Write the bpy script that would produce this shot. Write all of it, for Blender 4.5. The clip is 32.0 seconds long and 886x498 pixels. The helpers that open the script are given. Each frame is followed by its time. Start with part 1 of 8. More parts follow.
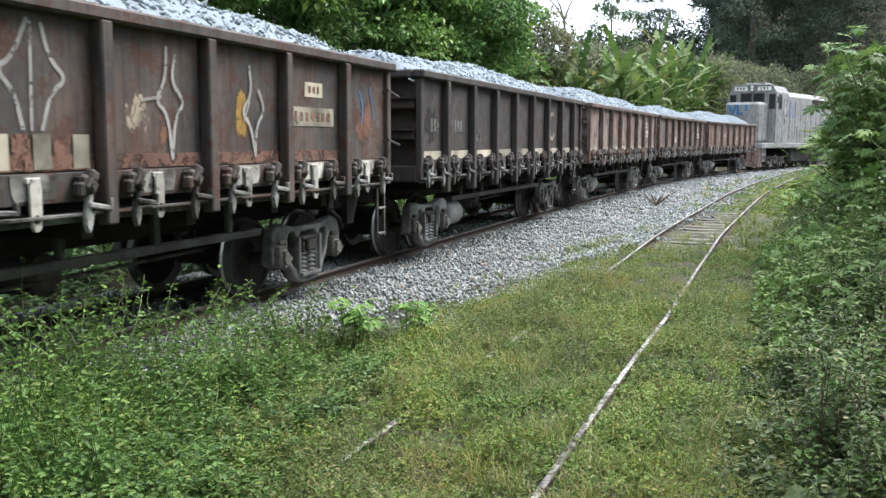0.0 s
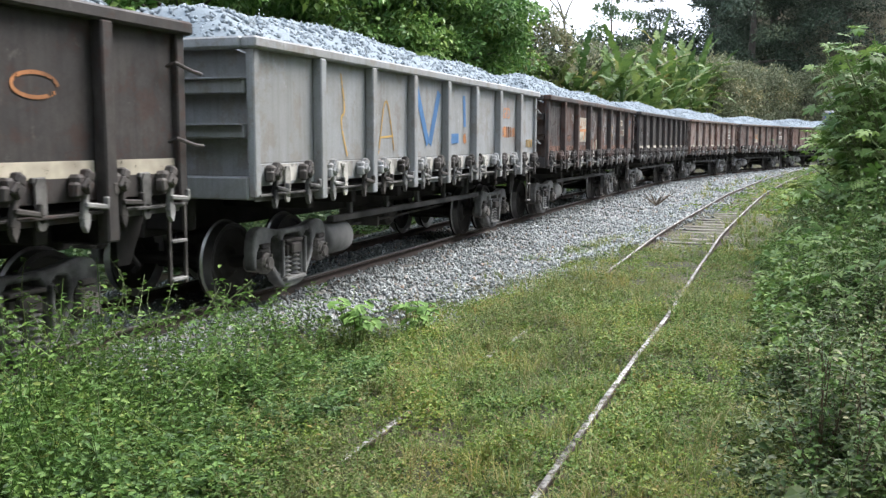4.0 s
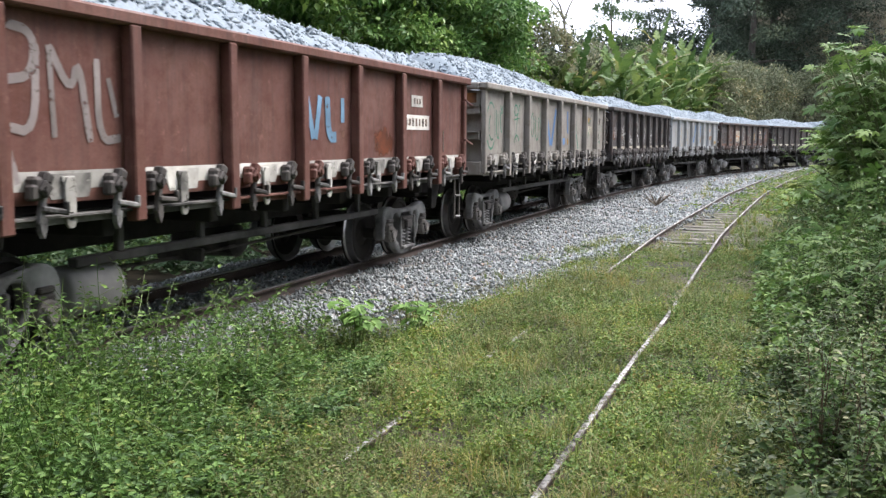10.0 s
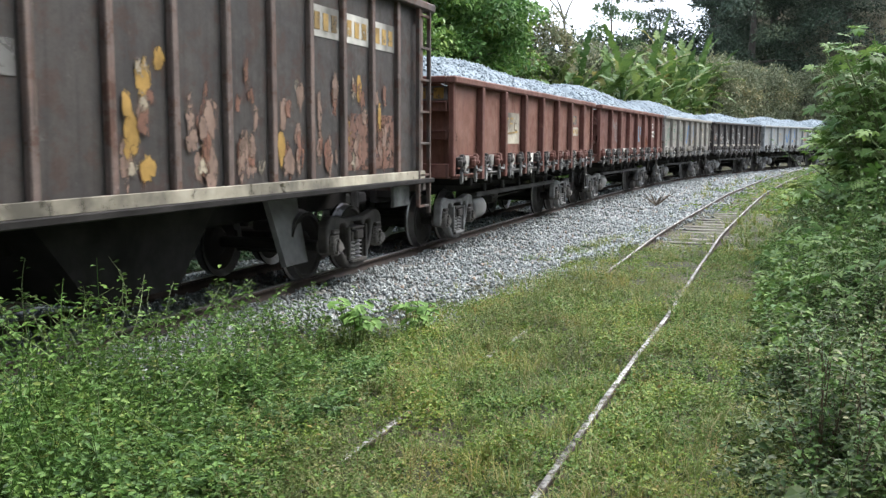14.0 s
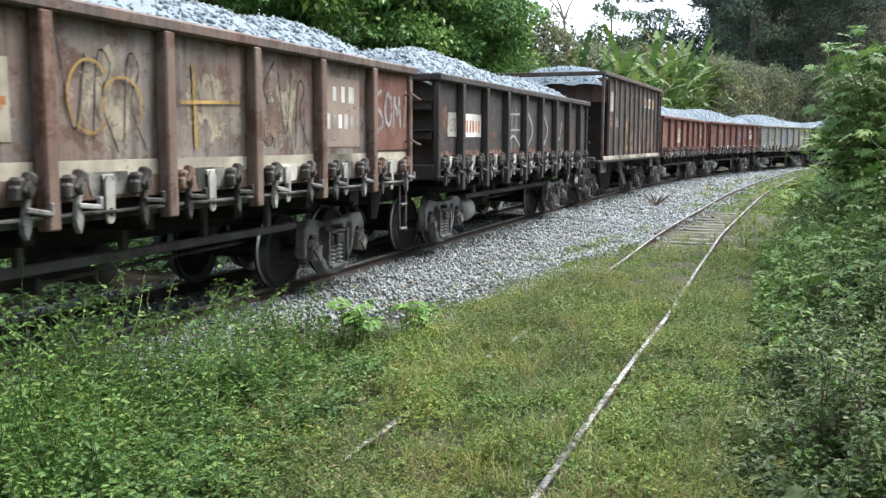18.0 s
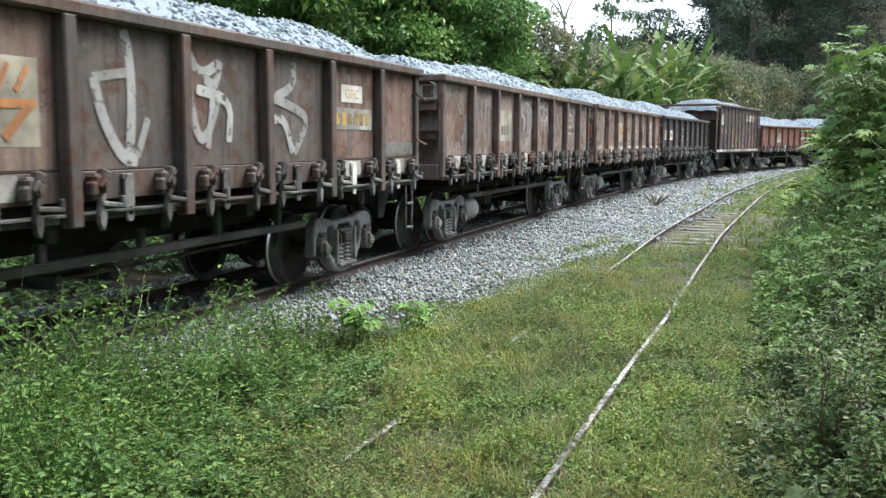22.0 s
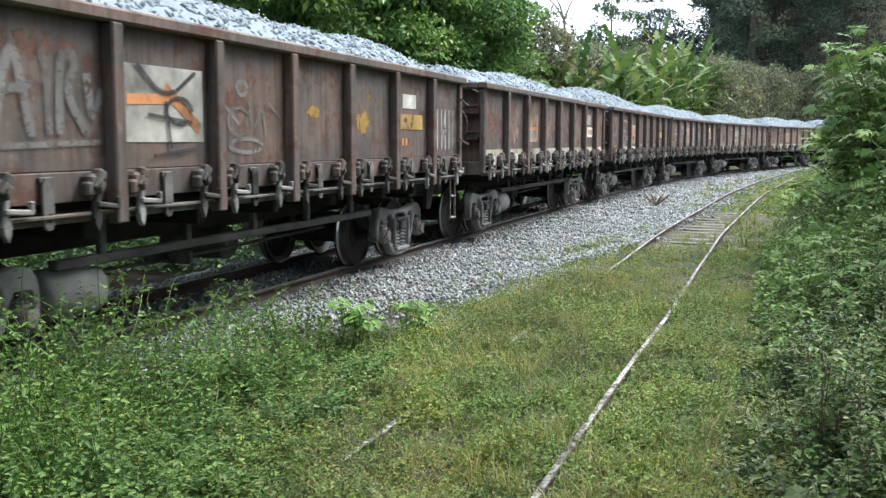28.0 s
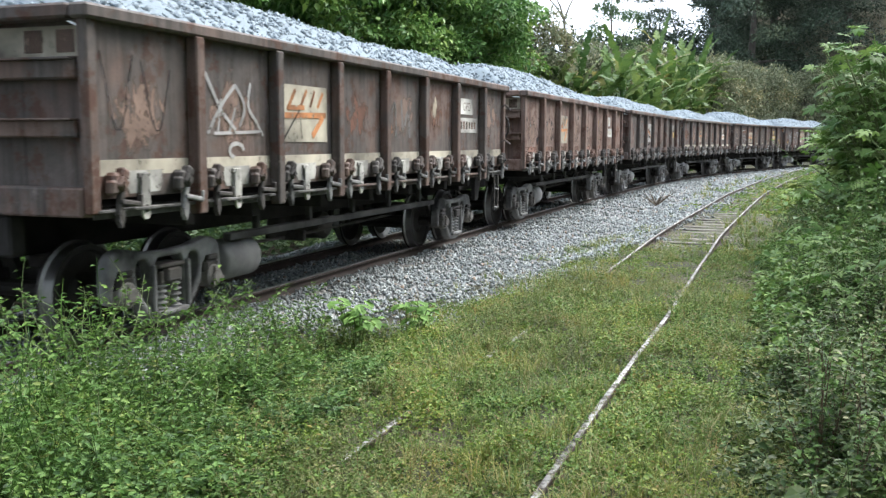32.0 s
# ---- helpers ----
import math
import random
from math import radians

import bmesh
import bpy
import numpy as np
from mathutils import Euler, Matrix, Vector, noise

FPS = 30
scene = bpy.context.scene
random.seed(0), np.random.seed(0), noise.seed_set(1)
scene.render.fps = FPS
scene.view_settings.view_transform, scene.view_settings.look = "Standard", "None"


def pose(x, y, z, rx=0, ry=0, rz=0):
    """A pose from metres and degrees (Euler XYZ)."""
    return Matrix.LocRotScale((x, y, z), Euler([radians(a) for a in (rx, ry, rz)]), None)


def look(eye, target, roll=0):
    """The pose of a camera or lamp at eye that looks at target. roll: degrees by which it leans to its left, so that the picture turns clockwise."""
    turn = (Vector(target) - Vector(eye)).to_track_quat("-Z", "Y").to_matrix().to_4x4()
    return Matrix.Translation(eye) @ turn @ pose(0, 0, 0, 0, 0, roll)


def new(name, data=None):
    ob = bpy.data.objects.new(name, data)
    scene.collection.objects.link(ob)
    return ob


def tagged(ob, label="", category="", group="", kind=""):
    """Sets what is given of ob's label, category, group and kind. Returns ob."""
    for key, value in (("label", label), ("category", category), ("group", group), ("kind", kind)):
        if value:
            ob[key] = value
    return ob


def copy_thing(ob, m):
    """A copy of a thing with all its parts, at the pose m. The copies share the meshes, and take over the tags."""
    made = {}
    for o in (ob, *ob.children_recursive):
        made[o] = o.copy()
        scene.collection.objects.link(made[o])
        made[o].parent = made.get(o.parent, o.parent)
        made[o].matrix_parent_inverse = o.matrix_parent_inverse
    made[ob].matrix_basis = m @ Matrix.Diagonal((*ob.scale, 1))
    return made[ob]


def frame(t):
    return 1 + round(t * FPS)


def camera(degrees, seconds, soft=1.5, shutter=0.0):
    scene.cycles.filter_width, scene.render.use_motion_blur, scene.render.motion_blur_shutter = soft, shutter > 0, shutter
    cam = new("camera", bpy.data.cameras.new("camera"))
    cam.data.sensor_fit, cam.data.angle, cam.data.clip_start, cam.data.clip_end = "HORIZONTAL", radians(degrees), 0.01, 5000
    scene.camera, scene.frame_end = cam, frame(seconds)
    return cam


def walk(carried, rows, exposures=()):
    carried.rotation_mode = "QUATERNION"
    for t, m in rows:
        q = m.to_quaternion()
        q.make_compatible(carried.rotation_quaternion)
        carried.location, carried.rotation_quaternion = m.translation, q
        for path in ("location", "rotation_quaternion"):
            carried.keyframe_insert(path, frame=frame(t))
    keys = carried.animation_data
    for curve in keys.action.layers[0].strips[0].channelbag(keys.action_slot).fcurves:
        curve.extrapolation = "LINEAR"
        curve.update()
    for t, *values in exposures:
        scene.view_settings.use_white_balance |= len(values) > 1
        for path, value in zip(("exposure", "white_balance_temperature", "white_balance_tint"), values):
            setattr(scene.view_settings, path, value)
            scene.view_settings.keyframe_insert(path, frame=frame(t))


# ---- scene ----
# A ballast train leaves along a curved metre-gauge line; a weedy siding runs beside it.
cam = camera(50.83, 32.0, soft=1.4, shutter=0.14)
EYE = (0.0, 0.0, 1.57)
VIEW = look(EYE, (0.9331, 0.3409, 1.57 - 0.1157), 0.2)
walk(cam, [(0.0, VIEW), (32.0, VIEW)], [(0.0, 1.66, 6345, 9.5), (3.5, 1.66, 6365, 10.5), (6.0, 1.64, 6435, 15.5), (10.0, 1.64, 6435, 15), (13.0, 1.62, 6355, 10.5), (17.0, 1.68, 6295, 8.5), (22.0, 1.69, 6265, 6.5), (25.5, 1.69, 6265, 6.5), (28.0, 1.68, 6285, 8), (32.0, 1.67, 6285, 8)])

# ---- light: bright overcast ----
world = bpy.data.worlds.new("overcast_sky")
scene.world = world
world.use_nodes = True
wn = world.node_tree.nodes
wl = world.node_tree.links
sky = wn.new("ShaderNodeTexSky")
sky.sky_type = "NISHITA"
sky.sun_disc = False
sky.sun_elevation = radians(58)
sky.sun_rotation = radians(127)
sky.air_density = 1.0
sky.dust_density = 6.0
sky.ozone_density = 1.5
cloud = wn.new("ShaderNodeMix")
cloud.data_type = "RGBA"
cloud.inputs[0].default_value = 0.72
cloud.inputs[7].default_value = (7.4, 8.1, 9.3, 1)
wl.new(sky.outputs[0], cloud.inputs[6])
wl.new(cloud.outputs[2], wn["Background"].inputs[0])
wn["Background"].inputs[1].default_value = 0.135
sun_data = bpy.data.lights.new("sun", "SUN")
sun_data.energy = 2.2
sun_data.angle = radians(38)
sun_data.color = (1.0, 0.96, 0.9)
sun = new("sun", sun_data)
sun.matrix_world = look((34, -26, 52), (0, 0, 0))


# ---- mesh building ----
class Geo:
    """Collects vertices and faces of one part."""

    def __init__(self):
        self.v, self.f = [], []

    def add(self, verts, faces):
        n = len(self.v)
        self.v.extend(tuple(p) for p in verts)
        self.f.extend(tuple(i + n for i in q) for q in faces)
        return self

    def box(self, c, s, b=0.008, m=None):
        """A box with chamfered edges: centre, size, chamfer."""
        h = [max(a / 2, 1e-4) for a in s]
        b = min(b, 0.45 * min(h))
        verts, idx = [], {}
        for i in (-1, 1):
            for j in (-1, 1):
                for k in (-1, 1):
                    for a in range(3):
                        q = [i * (h[0] - b), j * (h[1] - b), k * (h[2] - b)]
                        q[a] = (i, j, k)[a] * h[a]
                        idx[i, j, k, a] = len(verts)
                        verts.append(Vector(q))
        faces = []
        for a in range(3):
            o, u = [x for x in range(3) if x != a]
            for sgn in (-1, 1):
                ring = []
                for p, q in ((-1, -1), (1, -1), (1, 1), (-1, 1)):
                    key = [0, 0, 0]
                    key[a], key[o], key[u] = sgn, p, q
                    ring.append(idx[(*key, a)])
                faces.append(ring)
            for p in (-1, 1):
                for q in (-1, 1):
                    k1, k2 = [0, 0, 0], [0, 0, 0]
                    k1[a], k2[a] = -1, 1
                    k1[o] = k2[o] = p
                    k1[u] = k2[u] = q
                    faces.append([idx[(*k1, o)], idx[(*k2, o)], idx[(*k2, u)], idx[(*k1, u)]])
        for i in (-1, 1):
            for j in (-1, 1):
                for k in (-1, 1):
                    faces.append([idx[i, j, k, 0], idx[i, j, k, 1], idx[i, j, k, 2]])
        out = []
        for q in faces:
            mid = sum((verts[x] for x in q), Vector()) / len(q)
            nrm = (verts[q[1]] - verts[q[0]]).cross(verts[q[2]] - verts[q[0]])
            out.append(q if nrm.dot(mid) > 0 else q[::-1])
        m = m or Matrix()
        c = Vector(c)
        return self.add([c + m.to_3x3() @ p for p in verts], out)

    def prism(self, pts, axis, a, b):
        """A convex or mild outline pulled along an axis from a to b. pts: the other two coordinates in x, y, z order."""
        n = len(pts)
        verts = []
        for d in (a, b):
            for p in pts:
                q = list(p)
                q.insert(axis, d)
                verts.append(q)
        area = sum(pts[i][0] * pts[(i + 1) % n][1] - pts[(i + 1) % n][0] * pts[i][1] for i in range(n))
        flip = (area > 0) != (axis == 1)
        faces = [list(range(n))[::-1], list(range(n, 2 * n))]
        for i in range(n):
            j = (i + 1) % n
            faces.append([i, j, n + j, n + i])
        if not flip:
            faces = [q[::-1] for q in faces]
        if (b < a):
            faces = [q[::-1] for q in faces]
        return self.add(verts, faces)

    def cyl(self, c, r, depth, axis=1, seg=16, r2=None, bevel=0.0):
        """A cylinder round an axis, with a chamfered rim."""
        r2 = r if r2 is None else r2
        prof = [(-depth / 2, max(r - bevel, 1e-3)), (-depth / 2 + bevel, r), (depth / 2 - bevel, r2), (depth / 2, max(r2 - bevel, 1e-3))]
        if bevel == 0:
            prof = [prof[0], prof[3]]
        return self.lathe(c, prof, axis, seg)

    def lathe(self, c, prof, axis=1, seg=16):
        """Spins (along, radius) pairs round an axis; closes both ends."""
        verts, faces = [], []
        for d, r in prof:
            for i in range(seg):
                a = 2 * math.pi * i / seg
                q = [r * math.cos(a), r * math.sin(a)]
                q.insert(axis, d)
                verts.append([q[k] + c[k] for k in range(3)])
        for k in range(len(prof) - 1):
            for i in range(seg):
                j = (i + 1) % seg
                faces.append([k * seg + i, k * seg + j, (k + 1) * seg + j, (k + 1) * seg + i])
        faces.append(list(range(seg))[::-1])
        faces.append([(len(prof) - 1) * seg + i for i in range(seg)])
        if axis == 1:
            faces = [q[::-1] for q in faces]
        return self.add(verts, faces)

    def tube(self, pts, r, seg=6):
        """A round bar along points; r: one radius or one for each point."""
        pts = [Vector(p) for p in pts]
        rr = r if isinstance(r, (list, tuple)) else [r] * len(pts)
        verts, faces = [], []
        for k, p in enumerate(pts):
            d = (pts[min(k + 1, len(pts) - 1)] - pts[max(k - 1, 0)]).normalized()
            u = d.cross(Vector((0.31, 0.2, 0.93)))
            if u.length < 0.05:
                u = d.cross(Vector((1, 0, 0)))
            u.normalize()
            w = d.cross(u)
            for i in range(seg):
                a = 2 * math.pi * i / seg
                verts.append(p + rr[k] * (u * math.cos(a) + w * math.sin(a)))
        for k in range(len(pts) - 1):
            for i in range(seg):
                j = (i + 1) % seg
                faces.append([k * seg + i, k * seg + j, (k + 1) * seg + j, (k + 1) * seg + i])
        faces.append(list(range(seg))[::-1])
        faces.append([(len(pts) - 1) * seg + i for i in range(seg)])
        return self.add(verts, faces)

    def ribbon(self, pts, width, y, t=0.004):
        """A flat painted stroke through (x, z) points on a plane of constant y, raised by t towards -y."""
        n = len(pts)
        lo, hi = [], []
        for k in range(n):
            a, b = Vector(pts[max(k - 1, 0)]), Vector(pts[min(k + 1, n - 1)])
            d = (b - a).normalized()
            w = width * (1.0 if 0 < k < n - 1 else 0.75) / 2
            nrm = Vector((-d.y, d.x)) * w
            p = Vector(pts[k])
            lo.append(p + nrm)
            hi.append(p - nrm)
        verts = [(p.x, y - t, p.y) for p in lo] + [(p.x, y - t, p.y) for p in hi]
        faces = [[k, k + 1, n + k + 1, n + k] for k in range(n - 1)]
        return self.add(verts, faces)

    def mesh(self, name, smooth=False):
        me = bpy.data.meshes.new(name)
        me.from_pydata([tuple(p) for p in self.v], [], [list(q) for q in self.f])
        me.validate()
        if smooth:
            me.polygons.foreach_set("use_smooth", [True] * len(me.polygons))
        me.update()
        return me


CACHE = {}


def shape(key, make, mat, smooth=False):
    """Mesh data under a key, built once; one copy for each material."""
    if (key, mat.name) in CACHE:
        return CACHE[key, mat.name]
    if key not in CACHE:
        CACHE[key] = make().mesh(key, smooth)
        CACHE[key].materials.append(None)
    me = CACHE[key].copy()
    me.materials[0] = mat
    CACHE[key, mat.name] = me
    return me


def part(name, me, mat, parent, label="", at=None):
    """One mesh object under a thing or a part. me: a Geo or mesh data."""
    if isinstance(me, Geo):
        me = me.mesh(name)
    if mat is not None and (len(me.materials) == 0):
        me.materials.append(mat)
    ob = new(name, me)
    ob.parent = parent
    if at is not None:
        ob.matrix_basis = at if isinstance(at, Matrix) else Matrix.Translation(at)
    if label:
        tagged(ob, label)
    return ob


def from_arrays(name, verts, faces, mat, smooth=False):
    """A mesh object from numpy arrays; all faces have the same number of corners."""
    me = bpy.data.meshes.new(name)
    n, k = faces.shape
    me.vertices.add(len(verts))
    me.vertices.foreach_set("co", verts.astype(np.float32).ravel())
    me.loops.add(n * k)
    me.loops.foreach_set("vertex_index", faces.astype(np.int32).ravel())
    me.polygons.add(n)
    me.polygons.foreach_set("loop_start", np.arange(0, n * k, k, dtype=np.int32))
    if smooth:
        me.polygons.foreach_set("use_smooth", np.ones(n, dtype=bool))
    me.materials.append(mat)
    me.update(calc_edges=True)
    return me


# ---- materials ----
def nodes(name):
    m = bpy.data.materials.new(name)
    m.use_nodes = True
    return m, m.node_tree.nodes, m.node_tree.links, m.node_tree.nodes["Principled BSDF"]


def tex(n, l, kind, src, scale, **kw):
    t = n.new(kind)
    t.inputs["Scale"].default_value = scale
    for k, v in kw.items():
        t.inputs[k].default_value = v
    if src is not None:
        l.new(src, t.inputs["Vector"])
    return t


def ramp(n, l, src, stops):
    r = n.new("ShaderNodeValToRGB")
    el = r.color_ramp.elements
    el[0].position, el[1].position = stops[0][0], stops[-1][0]
    el[0].color, el[1].color = (*stops[0][1], 1), (*stops[-1][1], 1)
    for p, c in stops[1:-1]:
        e = el.new(p)
        e.color = (*c, 1)
    l.new(src, r.inputs[0])
    return r


def mix(n, l, fac, a, b, how="MIX"):
    m = n.new("ShaderNodeMix")
    m.data_type = "RGBA"
    m.blend_type = how
    for i, x in ((0, fac), (6, a), (7, b)):
        if isinstance(x, (int, float)):
            m.inputs[i].default_value = x
        elif isinstance(x, tuple):
            m.inputs[i].default_value = (*x, 1)
        else:
            l.new(x, m.inputs[i])
    return m.outputs[2]


def bump(n, l, height, bsdf, strength=0.3, dist=0.01):
    b = n.new("ShaderNodeBump")
    b.inputs["Strength"].default_value = strength
    b.inputs["Distance"].default_value = dist
    l.new(height, b.inputs["Height"])
    l.new(b.outputs[0], bsdf.inputs["Normal"])


def grey(v):
    return (v, v, v)


def coords(n, l, shift=True):
    """Object coordinates, moved by the object's random number so that repeats differ."""
    tc = n.new("ShaderNodeTexCoord")
    if not shift:
        return tc.outputs["Object"]
    oi = n.new("ShaderNodeObjectInfo")
    mul = n.new("ShaderNodeMath")
    mul.operation = "MULTIPLY"
    mul.inputs[1].default_value = 37.0
    l.new(oi.outputs["Random"], mul.inputs[0])
    add = n.new("ShaderNodeVectorMath")
    l.new(tc.outputs["Object"], add.inputs[0])
    l.new(mul.outputs[0], add.inputs[1])
    return add.outputs[0]


def worn_paint(name, base, second, rust=(0.07, 0.028, 0.016), dirt=(0.018, 0.015, 0.014), rusty=0.6, fade=0.8, dirty=0.75, blush=0.0):
    """Old wagon paint: two faded tones, rust blotches, run-down streaks and grime."""
    m, n, l, p = nodes(name)
    co = coords(n, l)
    big = tex(n, l, "ShaderNodeTexNoise", co, 1.6, Detail=7.0, Roughness=0.68, Distortion=0.6)
    f1 = ramp(n, l, big.outputs[0], [(0.42, grey(0)), (0.58, grey(fade))])
    c = mix(n, l, f1.outputs[0], base, second)
    if blush:
        low = tex(n, l, "ShaderNodeTexNoise", co, 0.75, Detail=5.0, Roughness=0.62, Distortion=0.3)
        f0 = ramp(n, l, low.outputs[0], [(0.50, grey(0)), (0.58, grey(blush))])
        c = mix(n, l, f0.outputs[0], c, (0.18, 0.096, 0.068))
    mp = n.new("ShaderNodeMapping")
    mp.inputs["Scale"].default_value = (9.0, 9.0, 0.5)
    l.new(co, mp.inputs[0])
    st = tex(n, l, "ShaderNodeTexNoise", mp.outputs[0], 1.5, Detail=6.0, Roughness=0.65, Distortion=0.4)
    f2 = ramp(n, l, st.outputs[0], [(0.46, grey(0)), (0.72, grey(dirty))])
    c = mix(n, l, f2.outputs[0], c, dirt)
    md = tex(n, l, "ShaderNodeTexNoise", co, 3.6, Detail=10.0, Roughness=0.72)
    f3 = ramp(n, l, md.outputs[0], [(0.53, grey(0)), (0.58, grey(rusty))])
    c = mix(n, l, f3.outputs[0], c, rust)
    pale = tex(n, l, "ShaderNodeTexNoise", co, 8.0, Detail=8.0, Roughness=0.75)
    f4 = ramp(n, l, pale.outputs[0], [(0.60, grey(0)), (0.70, grey(0.5))])
    c = mix(n, l, f4.outputs[0], c, tuple(min(0.5, 1.7 * x + 0.02) for x in second))
    fine = tex(n, l, "ShaderNodeTexNoise", co, 70.0, Detail=3.0)
    c = mix(n, l, 0.22, c, fine.outputs[0], "OVERLAY")
    l.new(c, p.inputs["Base Color"])
    rr = ramp(n, l, md.outputs[0], [(0.4, grey(0.6)), (0.65, grey(0.95))])
    l.new(rr.outputs[0], p.inputs["Roughness"])
    p.inputs["Specular IOR Level"].default_value = 0.3
    wide = tex(n, l, "ShaderNodeTexNoise", co, 1.3, Detail=2.0)
    hh = n.new("ShaderNodeMath")
    hh.operation = "MULTIPLY_ADD"
    hh.inputs[1].default_value = 6.0
    l.new(wide.outputs[0], hh.inputs[0])
    l.new(md.outputs[0], hh.inputs[2])
    bump(n, l, hh.outputs[0], p, 0.35, 0.006)
    return m


def plain(name, base, rough=0.7, metal=0.0, grain=30.0, vary=0.35, shift=True, spec=0.4, peel=0.0, thin=0.0):
    """A plain surface with grain and stains at two scales."""
    m, n, l, p = nodes(name)
    co = coords(n, l, shift)
    a = tex(n, l, "ShaderNodeTexNoise", co, grain, Detail=4.0)
    b = tex(n, l, "ShaderNodeTexNoise", co, grain / 9, Detail=5.0, Roughness=0.6)
    f = ramp(n, l, b.outputs[0], [(0.35, grey(1 - vary)), (0.68, grey(1 + vary * 0.6))])
    c = mix(n, l, 1.0, base, f.outputs[0], "MULTIPLY")
    c = mix(n, l, 0.2, c, a.outputs[0], "OVERLAY")
    l.new(c, p.inputs["Base Color"])
    p.inputs["Roughness"].default_value = rough
    p.inputs["Metallic"].default_value = metal
    p.inputs["Specular IOR Level"].default_value = spec
    bump(n, l, a.outputs[0], p, 0.3, 0.004)
    if peel:
        flake = tex(n, l, "ShaderNodeTexNoise", co, 9.0, Detail=9.0, Roughness=0.75)
        hole = ramp(n, l, flake.outputs[0], [(0.26 + 0.25 * peel, grey(1)), (0.33 + 0.25 * peel, grey(thin))])
        gone_off = n.new("ShaderNodeBsdfTransparent")
        ms = n.new("ShaderNodeMixShader")
        l.new(hole.outputs[0], ms.inputs[0])
        l.new(p.outputs[0], ms.inputs[1])
        l.new(gone_off.outputs[0], ms.inputs[2])
        l.new(ms.outputs[0], n["Material Output"].inputs["Surface"])
    return m


def leafy(name, stops, rough=0.5, glow=0.22, patch=0.5):
    """Foliage: each leaf its own tone, patches of tone over the ground, a little light let through."""
    m, n, l, p = nodes(name)
    g = n.new("ShaderNodeNewGeometry")
    oi = n.new("ShaderNodeObjectInfo")
    add, wrap = n.new("ShaderNodeMath"), n.new("ShaderNodeMath")
    wrap.operation = "FRACT"
    l.new(g.outputs["Random Per Island"], add.inputs[0])
    l.new(oi.outputs["Random"], add.inputs[1])
    l.new(add.outputs[0], wrap.inputs[0])
    r = ramp(n, l, wrap.outputs[0], stops)
    tc = n.new("ShaderNodeTexCoord")
    big = tex(n, l, "ShaderNodeTexNoise", tc.outputs["Object"], patch, Detail=3.0)
    f = ramp(n, l, big.outputs[0], [(0.3, (0.58, 0.62, 0.6)), (0.5, grey(1.0)), (0.72, (1.5, 1.22, 0.9))])
    c = mix(n, l, 1.0, r.outputs[0], f.outputs[0], "MULTIPLY")
    l.new(c, p.inputs["Base Color"])
    p.inputs["Roughness"].default_value = rough
    p.inputs["Specular IOR Level"].default_value = 0.2
    tr = n.new("ShaderNodeBsdfTranslucent")
    l.new(c, tr.inputs["Color"])
    ms = n.new("ShaderNodeMixShader")
    ms.inputs[0].default_value = glow
    l.new(p.outputs[0], ms.inputs[1])
    l.new(tr.outputs[0], ms.inputs[2])
    l.new(ms.outputs[0], n["Material Output"].inputs["Surface"])
    return m


def stony(name, stops, rough=0.95):
    """Crushed stone: a tone for each stone, with speckle."""
    m, n, l, p = nodes(name)
    g = n.new("ShaderNodeNewGeometry")
    r = ramp(n, l, g.outputs["Random Per Island"], stops)
    tc = n.new("ShaderNodeTexCoord")
    a = tex(n, l, "ShaderNodeTexNoise", tc.outputs["Object"], 45.0, Detail=4.0)
    c = mix(n, l, 0.35, r.outputs[0], a.outputs[0], "OVERLAY")
    l.new(c, p.inputs["Base Color"])
    p.inputs["Roughness"].default_value = rough
    p.inputs["Specular IOR Level"].default_value = 0.15
    bump(n, l, a.outputs[0], p, 0.4, 0.006)
    return m


def crusted(name):
    """Old rail head: pale lichen crust broken by brown rust."""
    m, n, l, p = nodes(name)
    tc = n.new("ShaderNodeTexCoord")
    a = tex(n, l, "ShaderNodeTexNoise", tc.outputs["Object"], 17.0, Detail=8.0, Roughness=0.7)
    b = tex(n, l, "ShaderNodeTexNoise", tc.outputs["Object"], 2.2, Detail=4.0)
    c = ramp(n, l, a.outputs[0], [(0.36, (0.035, 0.03, 0.027)), (0.46, (0.16, 0.148, 0.13)), (0.53, (0.33, 0.325, 0.305)), (0.72, (0.46, 0.455, 0.43))])
    f = ramp(n, l, b.outputs[0], [(0.32, grey(0.5)), (0.6, grey(1.05))])
    l.new(mix(n, l, 1.0, c.outputs[0], f.outputs[0], "MULTIPLY"), p.inputs["Base Color"])
    p.inputs["Roughness"].default_value = 0.9
    p.inputs["Specular IOR Level"].default_value = 0.2
    bump(n, l, a.outputs[0], p, 0.6, 0.006)
    return m


STONE = stony("crushed_stone", [(0.0, (0.165, 0.196, 0.218)), (0.4, (0.198, 0.232, 0.256)), (0.8, (0.228, 0.262, 0.287)), (1.0, (0.262, 0.296, 0.32))])
BALLAST = stony("ballast_stone", [(0.0, (0.123, 0.135, 0.135)), (0.4, (0.217, 0.237, 0.235)), (0.75, (0.283, 0.304, 0.300)), (0.93, (0.368, 0.386, 0.372)), (1.0, (0.246, 0.180, 0.131))])
IRON = plain("cast_iron", (0.068, 0.061, 0.056), 0.75, 0.0, 24, 0.7, spec=0.3)
HOOK = plain("rubbed_hook_iron", (0.19, 0.186, 0.18), 0.6, 0.0, 24, 1.0)
DUSTY_IRON = plain("dusty_cast_iron", (0.27, 0.268, 0.262), 0.85, 0.0, 20, 0.7, spec=0.3)
SPRING = plain("dusty_spring_steel", (0.19, 0.187, 0.18), 0.75, 0.0, 20, 0.5)
